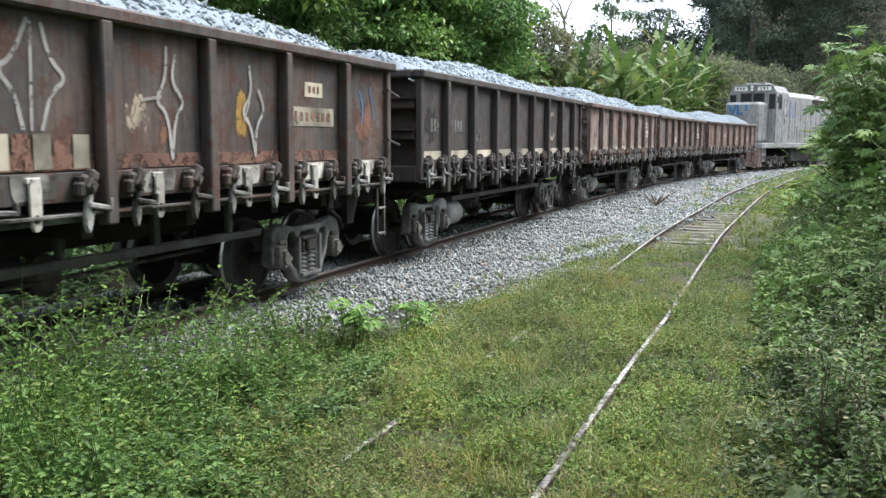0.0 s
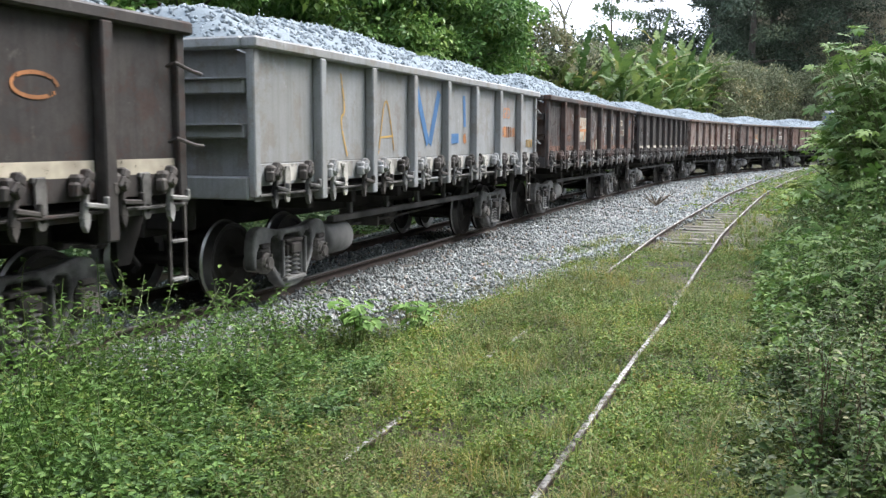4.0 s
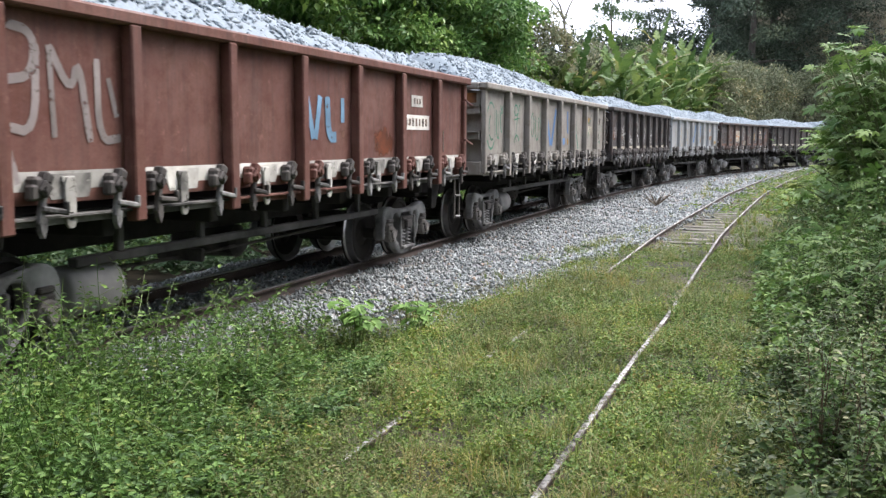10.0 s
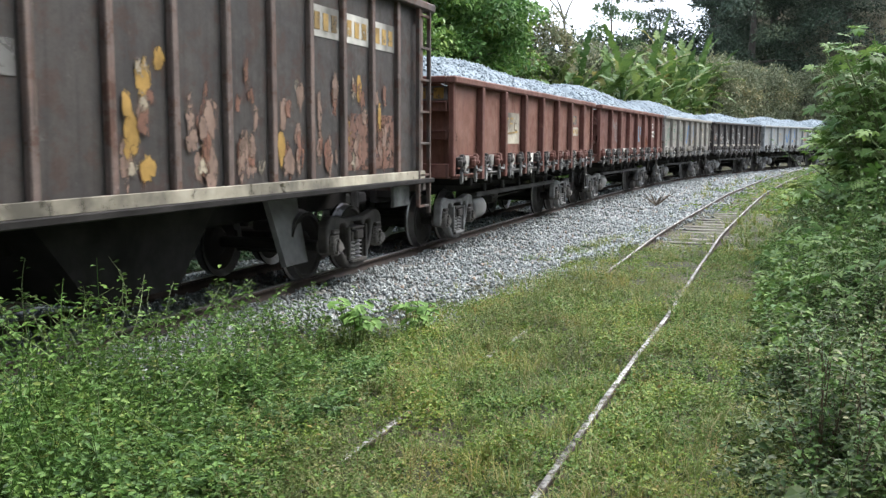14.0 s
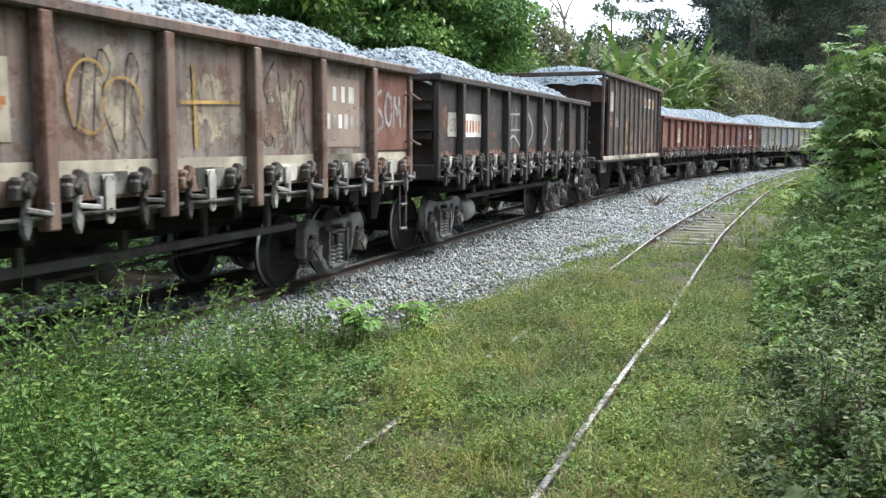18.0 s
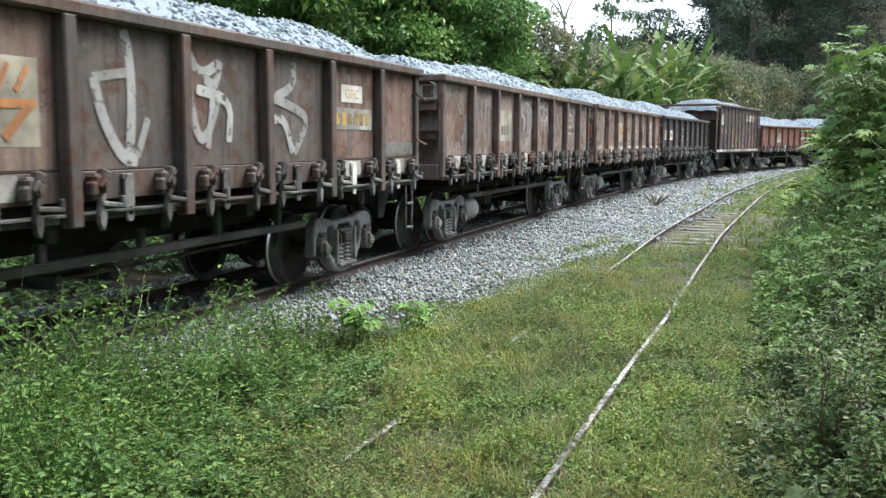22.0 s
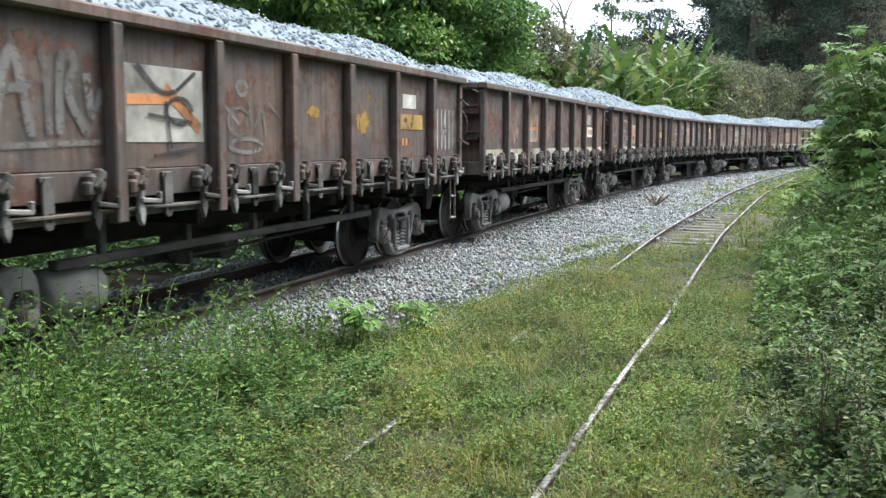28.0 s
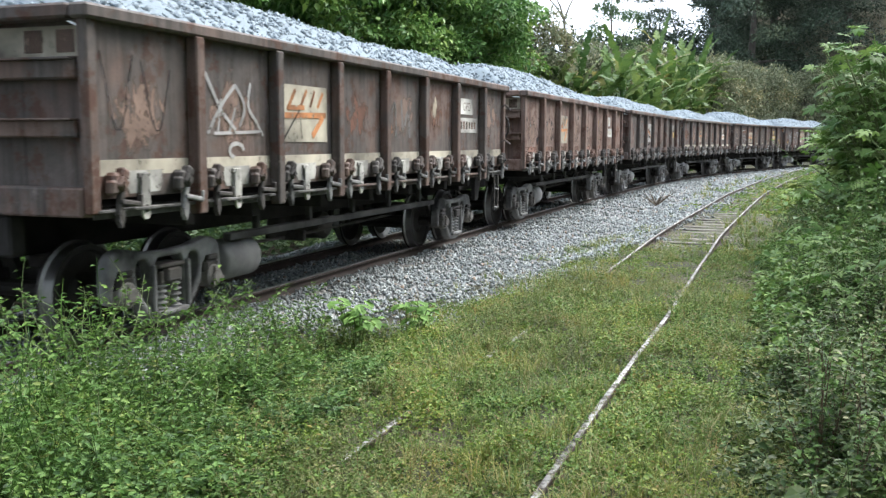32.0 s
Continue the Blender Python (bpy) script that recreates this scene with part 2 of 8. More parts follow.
FRAME_IRON = plain("grimy_side_frame_iron", (0.175, 0.172, 0.168), 0.8, 0.0, 14, 0.9, spec=0.3)
DARK_STEEL = plain("dark_underframe_steel", (0.024, 0.022, 0.021), 0.85, 0.0, 20, 0.5, spec=0.15)
BAR_IRON = plain("door_bar_iron", (0.10, 0.095, 0.09), 0.7, 0.0, 24, 1.0)
CAP_IRON = plain("rusty_bearing_cap", (0.155, 0.142, 0.13), 0.8, 0.0, 24, 0.8, spec=0.3)
SILL_STEEL = plain("dusty_sill_steel", (0.07, 0.067, 0.064), 0.85, 0.0, 14, 0.6, spec=0.2)
TANK_GREY = plain("dusty_tank_grey", (0.19, 0.186, 0.18), 0.8, 0.0, 12, 0.5, spec=0.3)
TAN = plain("tan_primer", (0.24, 0.182, 0.15), 0.85, 0.0, 8, 0.4, peel=0.25)
WHEEL_STEEL = plain("wheel_steel", (0.030, 0.026, 0.024), 0.65, 0.2, 20, 0.5, spec=0.3)
TREAD = plain("polished_tread", (0.32, 0.31, 0.3), 0.35, 0.9, 20, 0.2)
RAIL_RUST = plain("rail_rusty_web", (0.045, 0.03, 0.023), 0.8, 0.0, 25, 0.4)
RAIL_TOP = plain("rail_head", (0.30, 0.29, 0.28), 0.4, 0.8, 25, 0.25)
RAIL_OLD = crusted("lime_crusted_rail")
SLEEPER = plain("weathered_sleeper", (0.16, 0.145, 0.125), 0.9, 0.0, 16, 0.5)
BARK = plain("bark", (0.062, 0.053, 0.042), 0.95, 0.0, 10, 0.5)
STEM = plain("green_stem", (0.13, 0.17, 0.06), 0.7, 0.0, 12, 0.4)
CREAM = plain("cream_paint", (0.36, 0.325, 0.255), 0.8, 0.0, 9, 0.8, peel=0.3)
DIRTY_WHITE = plain("dirty_white_paint", (0.50, 0.485, 0.44), 0.8, 0.0, 8, 0.8, peel=0.2)
PATCH = plain("old_white_patch", (0.40, 0.385, 0.35), 0.8, 0.0, 11, 0.9, peel=0.42)
SPRAY_WHITE = plain("white_spray_paint", (0.40, 0.395, 0.385), 0.85, 0.0, 10, 0.35, spec=0.15, peel=0.5, thin=0.25)
SPRAY_BLUE = plain("blue_paint", (0.055, 0.145, 0.30), 0.6, 0.0, 12, 0.3, peel=0.15)
SPRAY_GREEN = plain("green_spray_paint", (0.06, 0.20, 0.13), 0.8, 0.0, 12, 0.3, spec=0.15, peel=0.4, thin=0.25)
SPRAY_BLACK = plain("black_spray_paint", (0.03, 0.03, 0.035), 0.8, 0.0, 12, 0.3, spec=0.15, peel=0.4, thin=0.2)
YELLOW = plain("yellow_paint", (0.36, 0.23, 0.065), 0.75, 0.0, 10, 0.8, peel=0.45)
ORANGE = plain("orange_paint", (0.40, 0.17, 0.065), 0.75, 0.0, 10, 0.8, peel=0.45)
SALMON = plain("faded_primer_patch", (0.165, 0.088, 0.064), 0.9, 0.0, 6, 0.5, peel=0.7)
RUST_STAIN = plain("fresh_rust_stain", (0.12, 0.022, 0.009), 0.6, 0.0, 8, 0.4, peel=0.4)
GREY_WASH = plain("grey_overspray", (0.20, 0.196, 0.19), 0.85, 0.0, 7, 0.5, spec=0.15, peel=0.5, thin=0.3)
RED_HOSE = plain("faded_red_hose", (0.30, 0.08, 0.05), 0.6, 0.0, 18, 0.3)


# ---- the line: straight, an easement, then a right-hand curve; the siding closes in on it ----
TRACK_Y, CURVE_X, EASE_R, BEND_S, RADIUS = 5.655, 16.0, 390.0, 34.4, 106.0
SIDE_Y, SIDE_X, SIDE_K = 1.565, 13.0, 760.0
GAUGE = 0.535


def main_at(s, off=0.0):
    """Place and heading on the main track, off metres to the left of its centre line."""
    if s < CURVE_X:
        return s, TRACK_Y + off, 0.0
    a = (min(s, BEND_S) - CURVE_X) / EASE_R
    x, y = CURVE_X + EASE_R * math.sin(a), TRACK_Y - EASE_R * (1 - math.cos(a))
    if s > BEND_S:
        b = a + (s - BEND_S) / RADIUS
        x, y = x + RADIUS * (math.sin(b) - math.sin(a)), y - RADIUS * (math.cos(a) - math.cos(b))
        a = b
    return x + off * math.sin(a), y + off * math.cos(a), -a


LINE = np.array([main_at(float(q))[:2] for q in np.arange(-40.0, 175.0, 0.5)])


def main_y(x):
    return np.interp(np.asarray(x, float), LINE[:, 0], LINE[:, 1])


def side_y(x):
    d = np.clip(np.asarray(x, float) - SIDE_X, 0, 90)
    return SIDE_Y - d ** 2 / SIDE_K


def wobble(x, y, f, seed=0.0):
    """Smooth pseudo-random field, about -1 to 1."""
    x, y = np.asarray(x, float) * f + seed, np.asarray(y, float) * f - seed * 0.7
    return (np.sin(x * 1.3 + 1.7 * np.sin(y * 0.9 + 0.4)) + np.sin(y * 1.7 + 1.3 * np.sin(x * 1.1 + 2.1)) + np.sin((x + y) * 2.3 + np.sin(x * 2.9)) * 0.6) / 2.6


def step(a, b, x):
    t = np.clip((x - a) / (b - a), 0, 1)
    return t * t * (3 - 2 * t)


def ground_z(x, y):
    x, y = np.asarray(x, float), np.asarray(y, float)
    q = y - main_y(x)
    z = -0.29 + 0.14 * (1 - step(1.15, 2.2, np.abs(q)))
    z += (0.145 - 0.075 * step(12, 17, x)) * (1 - step(0.9, 1.7, np.abs(y - side_y(x))))
    z += 0.35 * step(1.0, 4.0, side_y(x) - 1.0 - y) + 0.5 * step(3.0, 9.0, q)
    far = np.hypot(x, y)
    z += 0.03 * wobble(x, y, 1.9) * (1 - step(0.9, 1.3, 1.6 - np.abs(q) * 0.7)) + 0.02 * wobble(x, y, 5.0, 3.0)
    z += (6.0 + 30.0 * (1 - step(0.03, 0.12, y / np.maximum(x, 1.0)))) * step(88, 165, far) * (x > 0) * step(6, 25, np.abs(q)) + 3.0 * wobble(x, y, 0.012, 5.0) * step(150, 500, far)
    return z


def gravel_edge(x):
    """Where the crushed stone beside the track ends, towards the siding."""
    x = np.asarray(x, float)
    return np.interp(x, [0, 6, 9, 11, 12.3, 14, 16.5, 20, 24, 40, 60], [4.55, 4.15, 3.85, 3.6, 3.1, 2.7, 2.3, 2.05, 1.7, 1.2, -0.8]) + 0.22 * wobble(x, x * 0.3, 2.2, 1.0)


def soil_material():
    m, n, l, p = nodes("soil_and_moss")
    tc = n.new("ShaderNodeTexCoord")
    a = tex(n, l, "ShaderNodeTexNoise", tc.outputs["Object"], 1.4, Detail=8.0, Roughness=0.65)
    b = tex(n, l, "ShaderNodeTexNoise", tc.outputs["Object"], 26.0, Detail=6.0, Roughness=0.7)
    c = ramp(n, l, a.outputs[0], [(0.35, (0.032, 0.03, 0.016)), (0.5, (0.046, 0.048, 0.022)), (0.7, (0.085, 0.072, 0.045))])
    f = ramp(n, l, b.outputs[0], [(0.3, grey(0.5)), (0.7, grey(1.4))])
    l.new(mix(n, l, 1.0, c.outputs[0], f.outputs[0], "MULTIPLY"), p.inputs["Base Color"])
    p.inputs["Roughness"].default_value = 1.0
    bump(n, l, b.outputs[0], p, 0.8, 0.03)
    return m


def gravel_material():
    m, n, l, p = nodes("gravel_bed")
    tc = n.new("ShaderNodeTexCoord")
    a = tex(n, l, "ShaderNodeTexVoronoi", tc.outputs["Object"], 20.0)
    b = tex(n, l, "ShaderNodeTexNoise", tc.outputs["Object"], 0.9, Detail=5.0)
    c = ramp(n, l, a.outputs["Color"], [(0.1, (0.09, 0.09, 0.09)), (0.5, (0.19, 0.195, 0.20)), (0.9, (0.31, 0.31, 0.31))])
    f = ramp(n, l, b.outputs[0], [(0.35, (0.62, 0.58, 0.52)), (0.6, grey(1.0))])
    l.new(mix(n, l, 1.0, c.outputs[0], f.outputs[0], "MULTIPLY"), p.inputs["Base Color"])
    p.inputs["Roughness"].default_value = 0.95
    bump(n, l, a.outputs["Distance"], p, 0.8, 0.03)
    return m


SOIL, GRAVEL = soil_material(), gravel_material()


def grid_mesh(name, xs, ys, zf, mat):
    gx, gy = np.meshgrid(xs, ys, indexing="ij")
    z = zf(gx, gy)
    v = np.stack([gx, gy, z], -1).reshape(-1, 3)
    ny = len(ys)
    i = np.arange(len(xs) - 1)[:, None] * ny + np.arange(ny - 1)[None, :]
    f = np.stack([i, i + ny, i + ny + 1, i + 1], -1).reshape(-1, 4)
    return from_arrays(name, v, f, mat, smooth=True)


def lay_ground():
    xs = np.concatenate([[-2500, -900, -300, -120, -60, -30, -15, -8, -4], np.arange(-2, 26, 0.2), np.arange(26, 70, 0.7), np.arange(70, 200, 6), [230, 300, 400, 600, 1000, 1800, 3000]])
    ys = np.concatenate([[-2500, -900, -400, -200, -100, -60, -40, -28, -20, -15, -11], np.arange(-8, 9, 0.2), np.arange(9, 20, 1.0), [24, 30, 40, 55, 75, 100, 140, 200, 400, 900, 2500]])
    tagged(new("ground", grid_mesh("ground", xs, ys, ground_z, SOIL)), "brown soil with moss beside the railway", "ground", kind="structure")


def lay_gravel_bed():
    """The bed of crushed stone that carries the main track, over the soil."""
    xs = np.concatenate([np.arange(-30, 0, 2.0), np.arange(0, 40, 0.25), np.arange(40, 121, 1.5)])
    us = np.linspace(0, 1, 40)
    v = []
    for x in xs:
        lo, hi = float(gravel_edge(x)) if x < 60 else float(main_y(x)) - 2.4, float(main_y(x)) + 1.9
        lo = min(lo, hi - 3.0)
        ys = lo + (hi - lo) * us
        z = ground_z(np.full(40, x), ys) + 0.035 * np.minimum(1, np.minimum(us, 1 - us) * 9) - 0.01
        v.append(np.stack([np.full(40, x), ys, z], -1))
    v = np.concatenate(v)
    i = np.arange(len(xs) - 1)[:, None] * 40 + np.arange(39)[None, :]
    f = np.stack([i, i + 40, i + 41, i + 1], -1).reshape(-1, 4)
    tagged(new("ballast_bed", from_arrays("ballast_bed", v, f, GRAVEL, True)), "grey crushed stone bed under the track", "ballast", kind="structure")


def lay_verge():
    """Dark strip beyond the main track, under the trees; its colour paints shade."""
    xs = np.concatenate([np.arange(-30, 0, 2.0), np.arange(0, 45, 0.5)])
    us = np.linspace(0, 1, 14)
    v = np.concatenate([np.stack([np.full(14, x), main_y(x) + 1.8 + 5.0 * us, ground_z(np.full(14, x), main_y(x) + 1.8 + 5.0 * us) + 0.012], -1) for x in xs])
    i = np.arange(len(xs) - 1)[:, None] * 14 + np.arange(13)[None, :]
    f = np.stack([i, i + 14, i + 15, i + 1], -1).reshape(-1, 4)
    shade_tone = plain("painted_verge_shade", (0.030, 0.026, 0.018), 1.0, 0.0, 18, 0.7, spec=0.05)
    tagged(new("verge_ground", from_arrays("verge_ground", v, f, shade_tone, True)), "dark strip painting the shade beyond the main track", "ground", kind="structure")


def rail_profile():
    return [(-0.055, -0.125), (0.055, -0.125), (0.055, -0.11), (0.01, -0.095), (0.01, -0.04), (0.032, -0.03), (0.034, -0.006), (0.028, 0.0), (-0.028, 0.0), (-0.034, -0.006), (-0.032, -0.03), (-0.01, -0.04), (-0.01, -0.095), (-0.055, -0.11)]


def lay_rail(name, line, top, mat, head, label, slim=1.0):
    """A rail of real section along points (x, y, heading); its head is a strip of its own."""
    prof = [(u * slim, w) for u, w in rail_profile()]
    n = len(prof)
    v, f = [], []
    for x, y, a in line:
        for u, w in prof:
            v.append((x - math.sin(a) * u, y + math.cos(a) * u, top + w))
    for k in range(len(line) - 1):
        for i in range(n):
            j = (i + 1) % n
            f.append((k * n + i, (k + 1) * n + i, (k + 1) * n + j, k * n + j))
    ob = tagged(new(name, from_arrays(name, np.array(v), np.array(f), mat)), label, "rail", kind="structure")
    hv, hf = [], []
    for x, y, a in line:
        for u, w in ((-0.033, -0.02), (-0.031, -0.004), (-0.026, 0.003), (0.026, 0.003), (0.031, -0.004)):
            u *= slim
            hv.append((x - math.sin(a) * u, y + math.cos(a) * u, top + w))
    for k in range(len(line) - 1):
        for i in range(4):
            hf.append((k * 5 + i, (k + 1) * 5 + i, (k + 1) * 5 + i + 1, k * 5 + i + 1))
    part("rail_head", from_arrays("rail_head", np.array(hv), np.array(hf), head), None, ob)
    return ob


def lay_tracks():
    for off, word in ((-GAUGE, "near"), (GAUGE, "far")):
        lay_rail("main_rail", [main_at(s, off) for s in np.arange(-30, 140, 1.0)], 0.0, RAIL_RUST, RAIL_TOP, "running rail with a rusty web on the main track")
        line = []
        for x in np.arange(-12, 66, 0.5):
            a = math.atan2(float(side_y(x + 0.1) - side_y(x)), 0.1)
            kink = 0.012 * float(wobble(x, off, 0.9)) + 0.02 * math.sin(x * 0.45)
            line.append((x - off * math.sin(a), float(side_y(x)) + off * math.cos(a) + kink, a))
        lay_rail("siding_rail", line, -0.10, RAIL_RUST, RAIL_OLD, "old rail of the overgrown siding, crusted pale grey", 0.62)


def lay_sleepers():
    g = Geo().box((0, 0, -0.06), (0.2, 1.9, 0.12), 0.012)
    me = g.mesh("sleeper")
    me.materials.append(SLEEPER)
    bed = tagged(new("sleepers_main"), "weathered wooden sleepers half sunk in crushed stone", "sleepers", kind="structure")
    for s in np.arange(-2, 75, 0.62):
        x, y, a = main_at(s)
        part("sleeper", me, None, bed, at=pose(x, y, -0.122, 0, 0, math.degrees(a) + random.uniform(-1.5, 1.5)))
    bed = tagged(new("sleepers_siding"), "rotten wooden sleepers of the overgrown siding", "sleepers", kind="structure")
    for x in np.arange(13, 62, 0.66):
        a = math.degrees(math.atan2(float(side_y(x + 0.1) - side_y(x)), 0.1))
        part("sleeper", me, None, bed, at=pose(x, float(side_y(x)), -0.215, 0, random.uniform(-1, 1), a + random.uniform(-3, 3)))


def stones(pts, size, seed):
    """Broken stones at points: each an uneven eight-sided lump."""
    rng = np.random.default_rng(seed)
    n = len(pts)
    base = np.array([(1, 0, 0), (-1, 0, 0), (0, 1, 0), (0, -1, 0), (0, 0, 1), (0, 0, -1)], float)
    v = base[None] * rng.uniform(0.55, 1.15, (n, 6, 1)) + rng.normal(0, 0.22, (n, 6, 3))
    v *= np.array([1.0, 0.8, 0.62])[None, None]
    q = rng.normal(size=(n, 4))
    q /= np.linalg.norm(q, axis=1, keepdims=True)
    w, x, y, z = q.T
    R = np.stack([1 - 2 * (y * y + z * z), 2 * (x * y - z * w), 2 * (x * z + y * w), 2 * (x * y + z * w), 1 - 2 * (x * x + z * z), 2 * (y * z - x * w), 2 * (x * z - y * w), 2 * (y * z + x * w), 1 - 2 * (x * x + y * y)], -1).reshape(n, 3, 3)
    v = np.einsum("nij,nkj->nki", R, v) * (size * rng.uniform(0.6, 1.25, n))[:, None, None] + pts[:, None]
    f = np.array([(0, 2, 4), (2, 1, 4), (1, 3, 4), (3, 0, 4), (2, 0, 5), (1, 2, 5), (3, 1, 5), (0, 3, 5)])
    f = f[None] + 6 * np.arange(n)[:, None, None]
    return v.reshape(-1, 3), f.reshape(-1, 3)


def scatter_ballast():
    rng = np.random.default_rng(4)
    out = []
    for x0, x1, dens, size in ((2.5, 13, 950, 0.032), (13, 22, 520, 0.038), (22, 42, 170, 0.05), (42, 64, 60, 0.075)):
        n = int((x1 - x0) * 5.5 * dens)
        x = rng.uniform(x0, x1, n)
        y = rng.uniform(-1.5, 7.0, n)
        lo = gravel_edge(x) - 0.25 * rng.random(n) ** 2
        m = (y > lo) & (y < main_y(x) + 1.6)
        m &= ~((np.abs(y - side_y(x)) < 0.66) & (rng.random(n) > 0.5))
        x, y = x[m], y[m]
        z = ground_z(x, y) + 0.03 + rng.uniform(0, 0.02, len(x))
        rail = np.abs(np.abs(y - main_y(x)) - GAUGE) < 0.07
        z[rail] -= 0.03
        out.append((np.stack([x, y, z], -1), size))
    n = 9500
    x, y = rng.uniform(7.5, 14.5, n), rng.uniform(1.4, 4.2, n)
    past = gravel_edge(x) - y
    m = (past > 0) & (past < 1.5) & (rng.random(n) < np.clip(0.75 - 0.45 * past + 0.5 * wobble(x, y, 2.2, 3.5), 0, 1)) & (np.abs(y - side_y(x)) > 0.75)
    out.append((np.stack([x[m], y[m], ground_z(x[m], y[m]) + 0.012], -1), 0.03))
    for k, (p, size) in enumerate(out):
        v, f = stones(p, size, 10 + k)
        tagged(new("loose_ballast", from_arrays("loose_ballast", v, f, BALLAST)), "loose grey crushed stones along the track", "ballast", kind="stuff")


lay_ground()
lay_verge()
lay_gravel_bed()
lay_tracks()
lay_sleepers()
scatter_ballast()

# ---- the train ----
SPEEDS = [4.268, 4.319, 4.432, 4.596, 4.703, 4.799, 4.909, 5.05, 5.172, 5.252, 5.34, 5.38, 5.475, 5.685, 5.871, 5.997, 6.147]


def gone(t):
    """Metres that the train has gone after t seconds."""
    s, i = 0.0, 0
    while i < 15 and t > 2 * (i + 1):
        s += SPEEDS[i] + SPEEDS[i + 1]
        i += 1
    d = t - 2 * i
    return s + SPEEDS[i] * d + (SPEEDS[i + 1] - SPEEDS[i]) * d * d / 4


WHEEL_R = 0.42
BOGIE_SCALE = 0.92


def wheelset_geo(r=WHEEL_R):
    g = Geo()
    for sgn in (-1, 1):
        prof = [(-0.075, r + 0.028), (-0.045, r + 0.028), (-0.03, r), (0.06, r - 0.008), (0.065, r - 0.05), (0.035, r - 0.07), (0.01, 0.18), (0.05, 0.12), (0.06, 0.06)]
        prof = [(sgn * d, q) for d, q in prof]
        prof = [(sgn * -0.07, 0.06), (sgn * -0.055, 0.13), (sgn * -0.02, 0.18), (sgn * -0.035, r - 0.06)] + prof
        g2 = Geo().lathe((0, sgn * 0.56, 0), prof if sgn > 0 else prof, 1, 28)
        if sgn < 0:
            g2.f = [q[::-1] for q in g2.f]
        g.add(g2.v, g2.f)
        g.cyl((0, sgn * 0.86, 0), 0.105, 0.16, 1, 14, bevel=0.015)
        g.cyl((0, sgn * 0.97, 0), 0.112, 0.10, 1, 16, bevel=0.02)
        g.cyl((0, sgn * 1.03, 0), 0.07, 0.04, 1, 14, bevel=0.012)
        for k in range(3):
            a = 2.094 * k
            g.cyl((0.085 * math.cos(a), sgn * 1.025, 0.085 * math.sin(a)), 0.02, 0.035, 1, 6)
    g.cyl((0, 0, 0), 0.075, 1.7, 1, 12)
    return g


def soften(loop, n):
    """Rounds the corners of a closed outline."""
    for _ in range(n):
        out = []
        for k, a in enumerate(loop):
            b = loop[(k + 1) % len(loop)]
            out += [(a[0] * 0.75 + b[0] * 0.25, a[1] * 0.75 + b[1] * 0.25), (a[0] * 0.25 + b[0] * 0.75, a[1] * 0.25 + b[1] * 0.75)]
        loop = out
    return loop


def grown(loop, d):
    """An outline moved by d along its normals."""
    out, n = [], len(loop)
    turn = sum(loop[k][0] * loop[(k + 1) % n][1] - loop[(k + 1) % n][0] * loop[k][1] for k in range(n))
    for k in range(n):
        e = Vector(loop[(k + 1) % n]) - Vector(loop[k - 1])
        nrm = Vector((e.y, -e.x)).normalized() * math.copysign(1, turn)
        out.append((loop[k][0] + nrm.x * d, loop[k][1] + nrm.y * d))
    return out


def cast_plate(outer, holes, half, edge):
    """A thick cast plate with rounded rims: outlines in x and z, half its thickness, rim radius."""
    loops = [(outer, -1)] + [(h, 1) for h in holes]
    steps = [(-half, edge), (-half + edge * 0.35, edge * 0.35), (-half + edge, 0), (half - edge, 0), (half - edge * 0.35, edge * 0.35), (half, edge)]
    bm = bmesh.new()
    caps = ([], [])
    for loop, way in loops:
        rows = [[bm.verts.new((x, y, z)) for x, z in grown(loop, way * d)] for y, d in steps]
        n = len(loop)
        for a, b in zip(rows, rows[1:]):
            for k in range(n):
                j = (k + 1) % n
                bm.faces.new((a[k], a[j], b[j], b[k]))
        for c, row in zip(caps, (rows[0], rows[-1])):
            c.extend(bm.edges.get((row[k], row[(k + 1) % n])) for k in range(n))
    for c in caps:
        bmesh.ops.triangle_fill(bm, edges=c, use_beauty=True)
    bmesh.ops.recalc_face_normals(bm, faces=bm.faces)
    bm.verts.index_update()
    g = Geo().add([tuple(v.co) for v in bm.verts], [[v.index for v in f.verts] for f in bm.faces])
    bm.free()
    return g


def side_frame_geo():
    """A cast side frame: arched top member, rounded pedestals, sloping struts, spring seat."""
    right = [(0, 0.735), (0.28, 0.74), (0.46, 0.775), (0.60, 0.80), (0.72, 0.78), (0.79, 0.70), (0.81, 0.56), (0.80, 0.36), (0.74, 0.35), (0.735, 0.52), (0.69, 0.59), (0.56, 0.59), (0.505, 0.54), (0.49, 0.40), (0.40, 0.28), (0.29, 0.15), (0.15, 0.085)]
    outer = soften(right + [(-x, z) for x, z in reversed(right[1:])], 1)
    drop = [(0.252, 0.672), (0.43, 0.69), (0.462, 0.585), (0.437, 0.45), (0.362, 0.34), (0.252, 0.235)]
    holes = [soften(drop, 2), soften([(-x, z) for x, z in drop], 2), soften([(-0.205, 0.675), (0, 0.68), (0.205, 0.675), (0.205, 0.43), (0.205, 0.175), (0, 0.17), (-0.205, 0.175), (-0.205, 0.43)], 1)]
    g = cast_plate(outer, holes, 0.06, 0.022)
    g.box((0, 0, 0.19), (0.44, 0.22, 0.045), 0.015)
    for s in (-1, 1):
        g.box((s * 0.245, -0.07, 0.42), (0.045, 0.05, 0.42), 0.015)
    return g


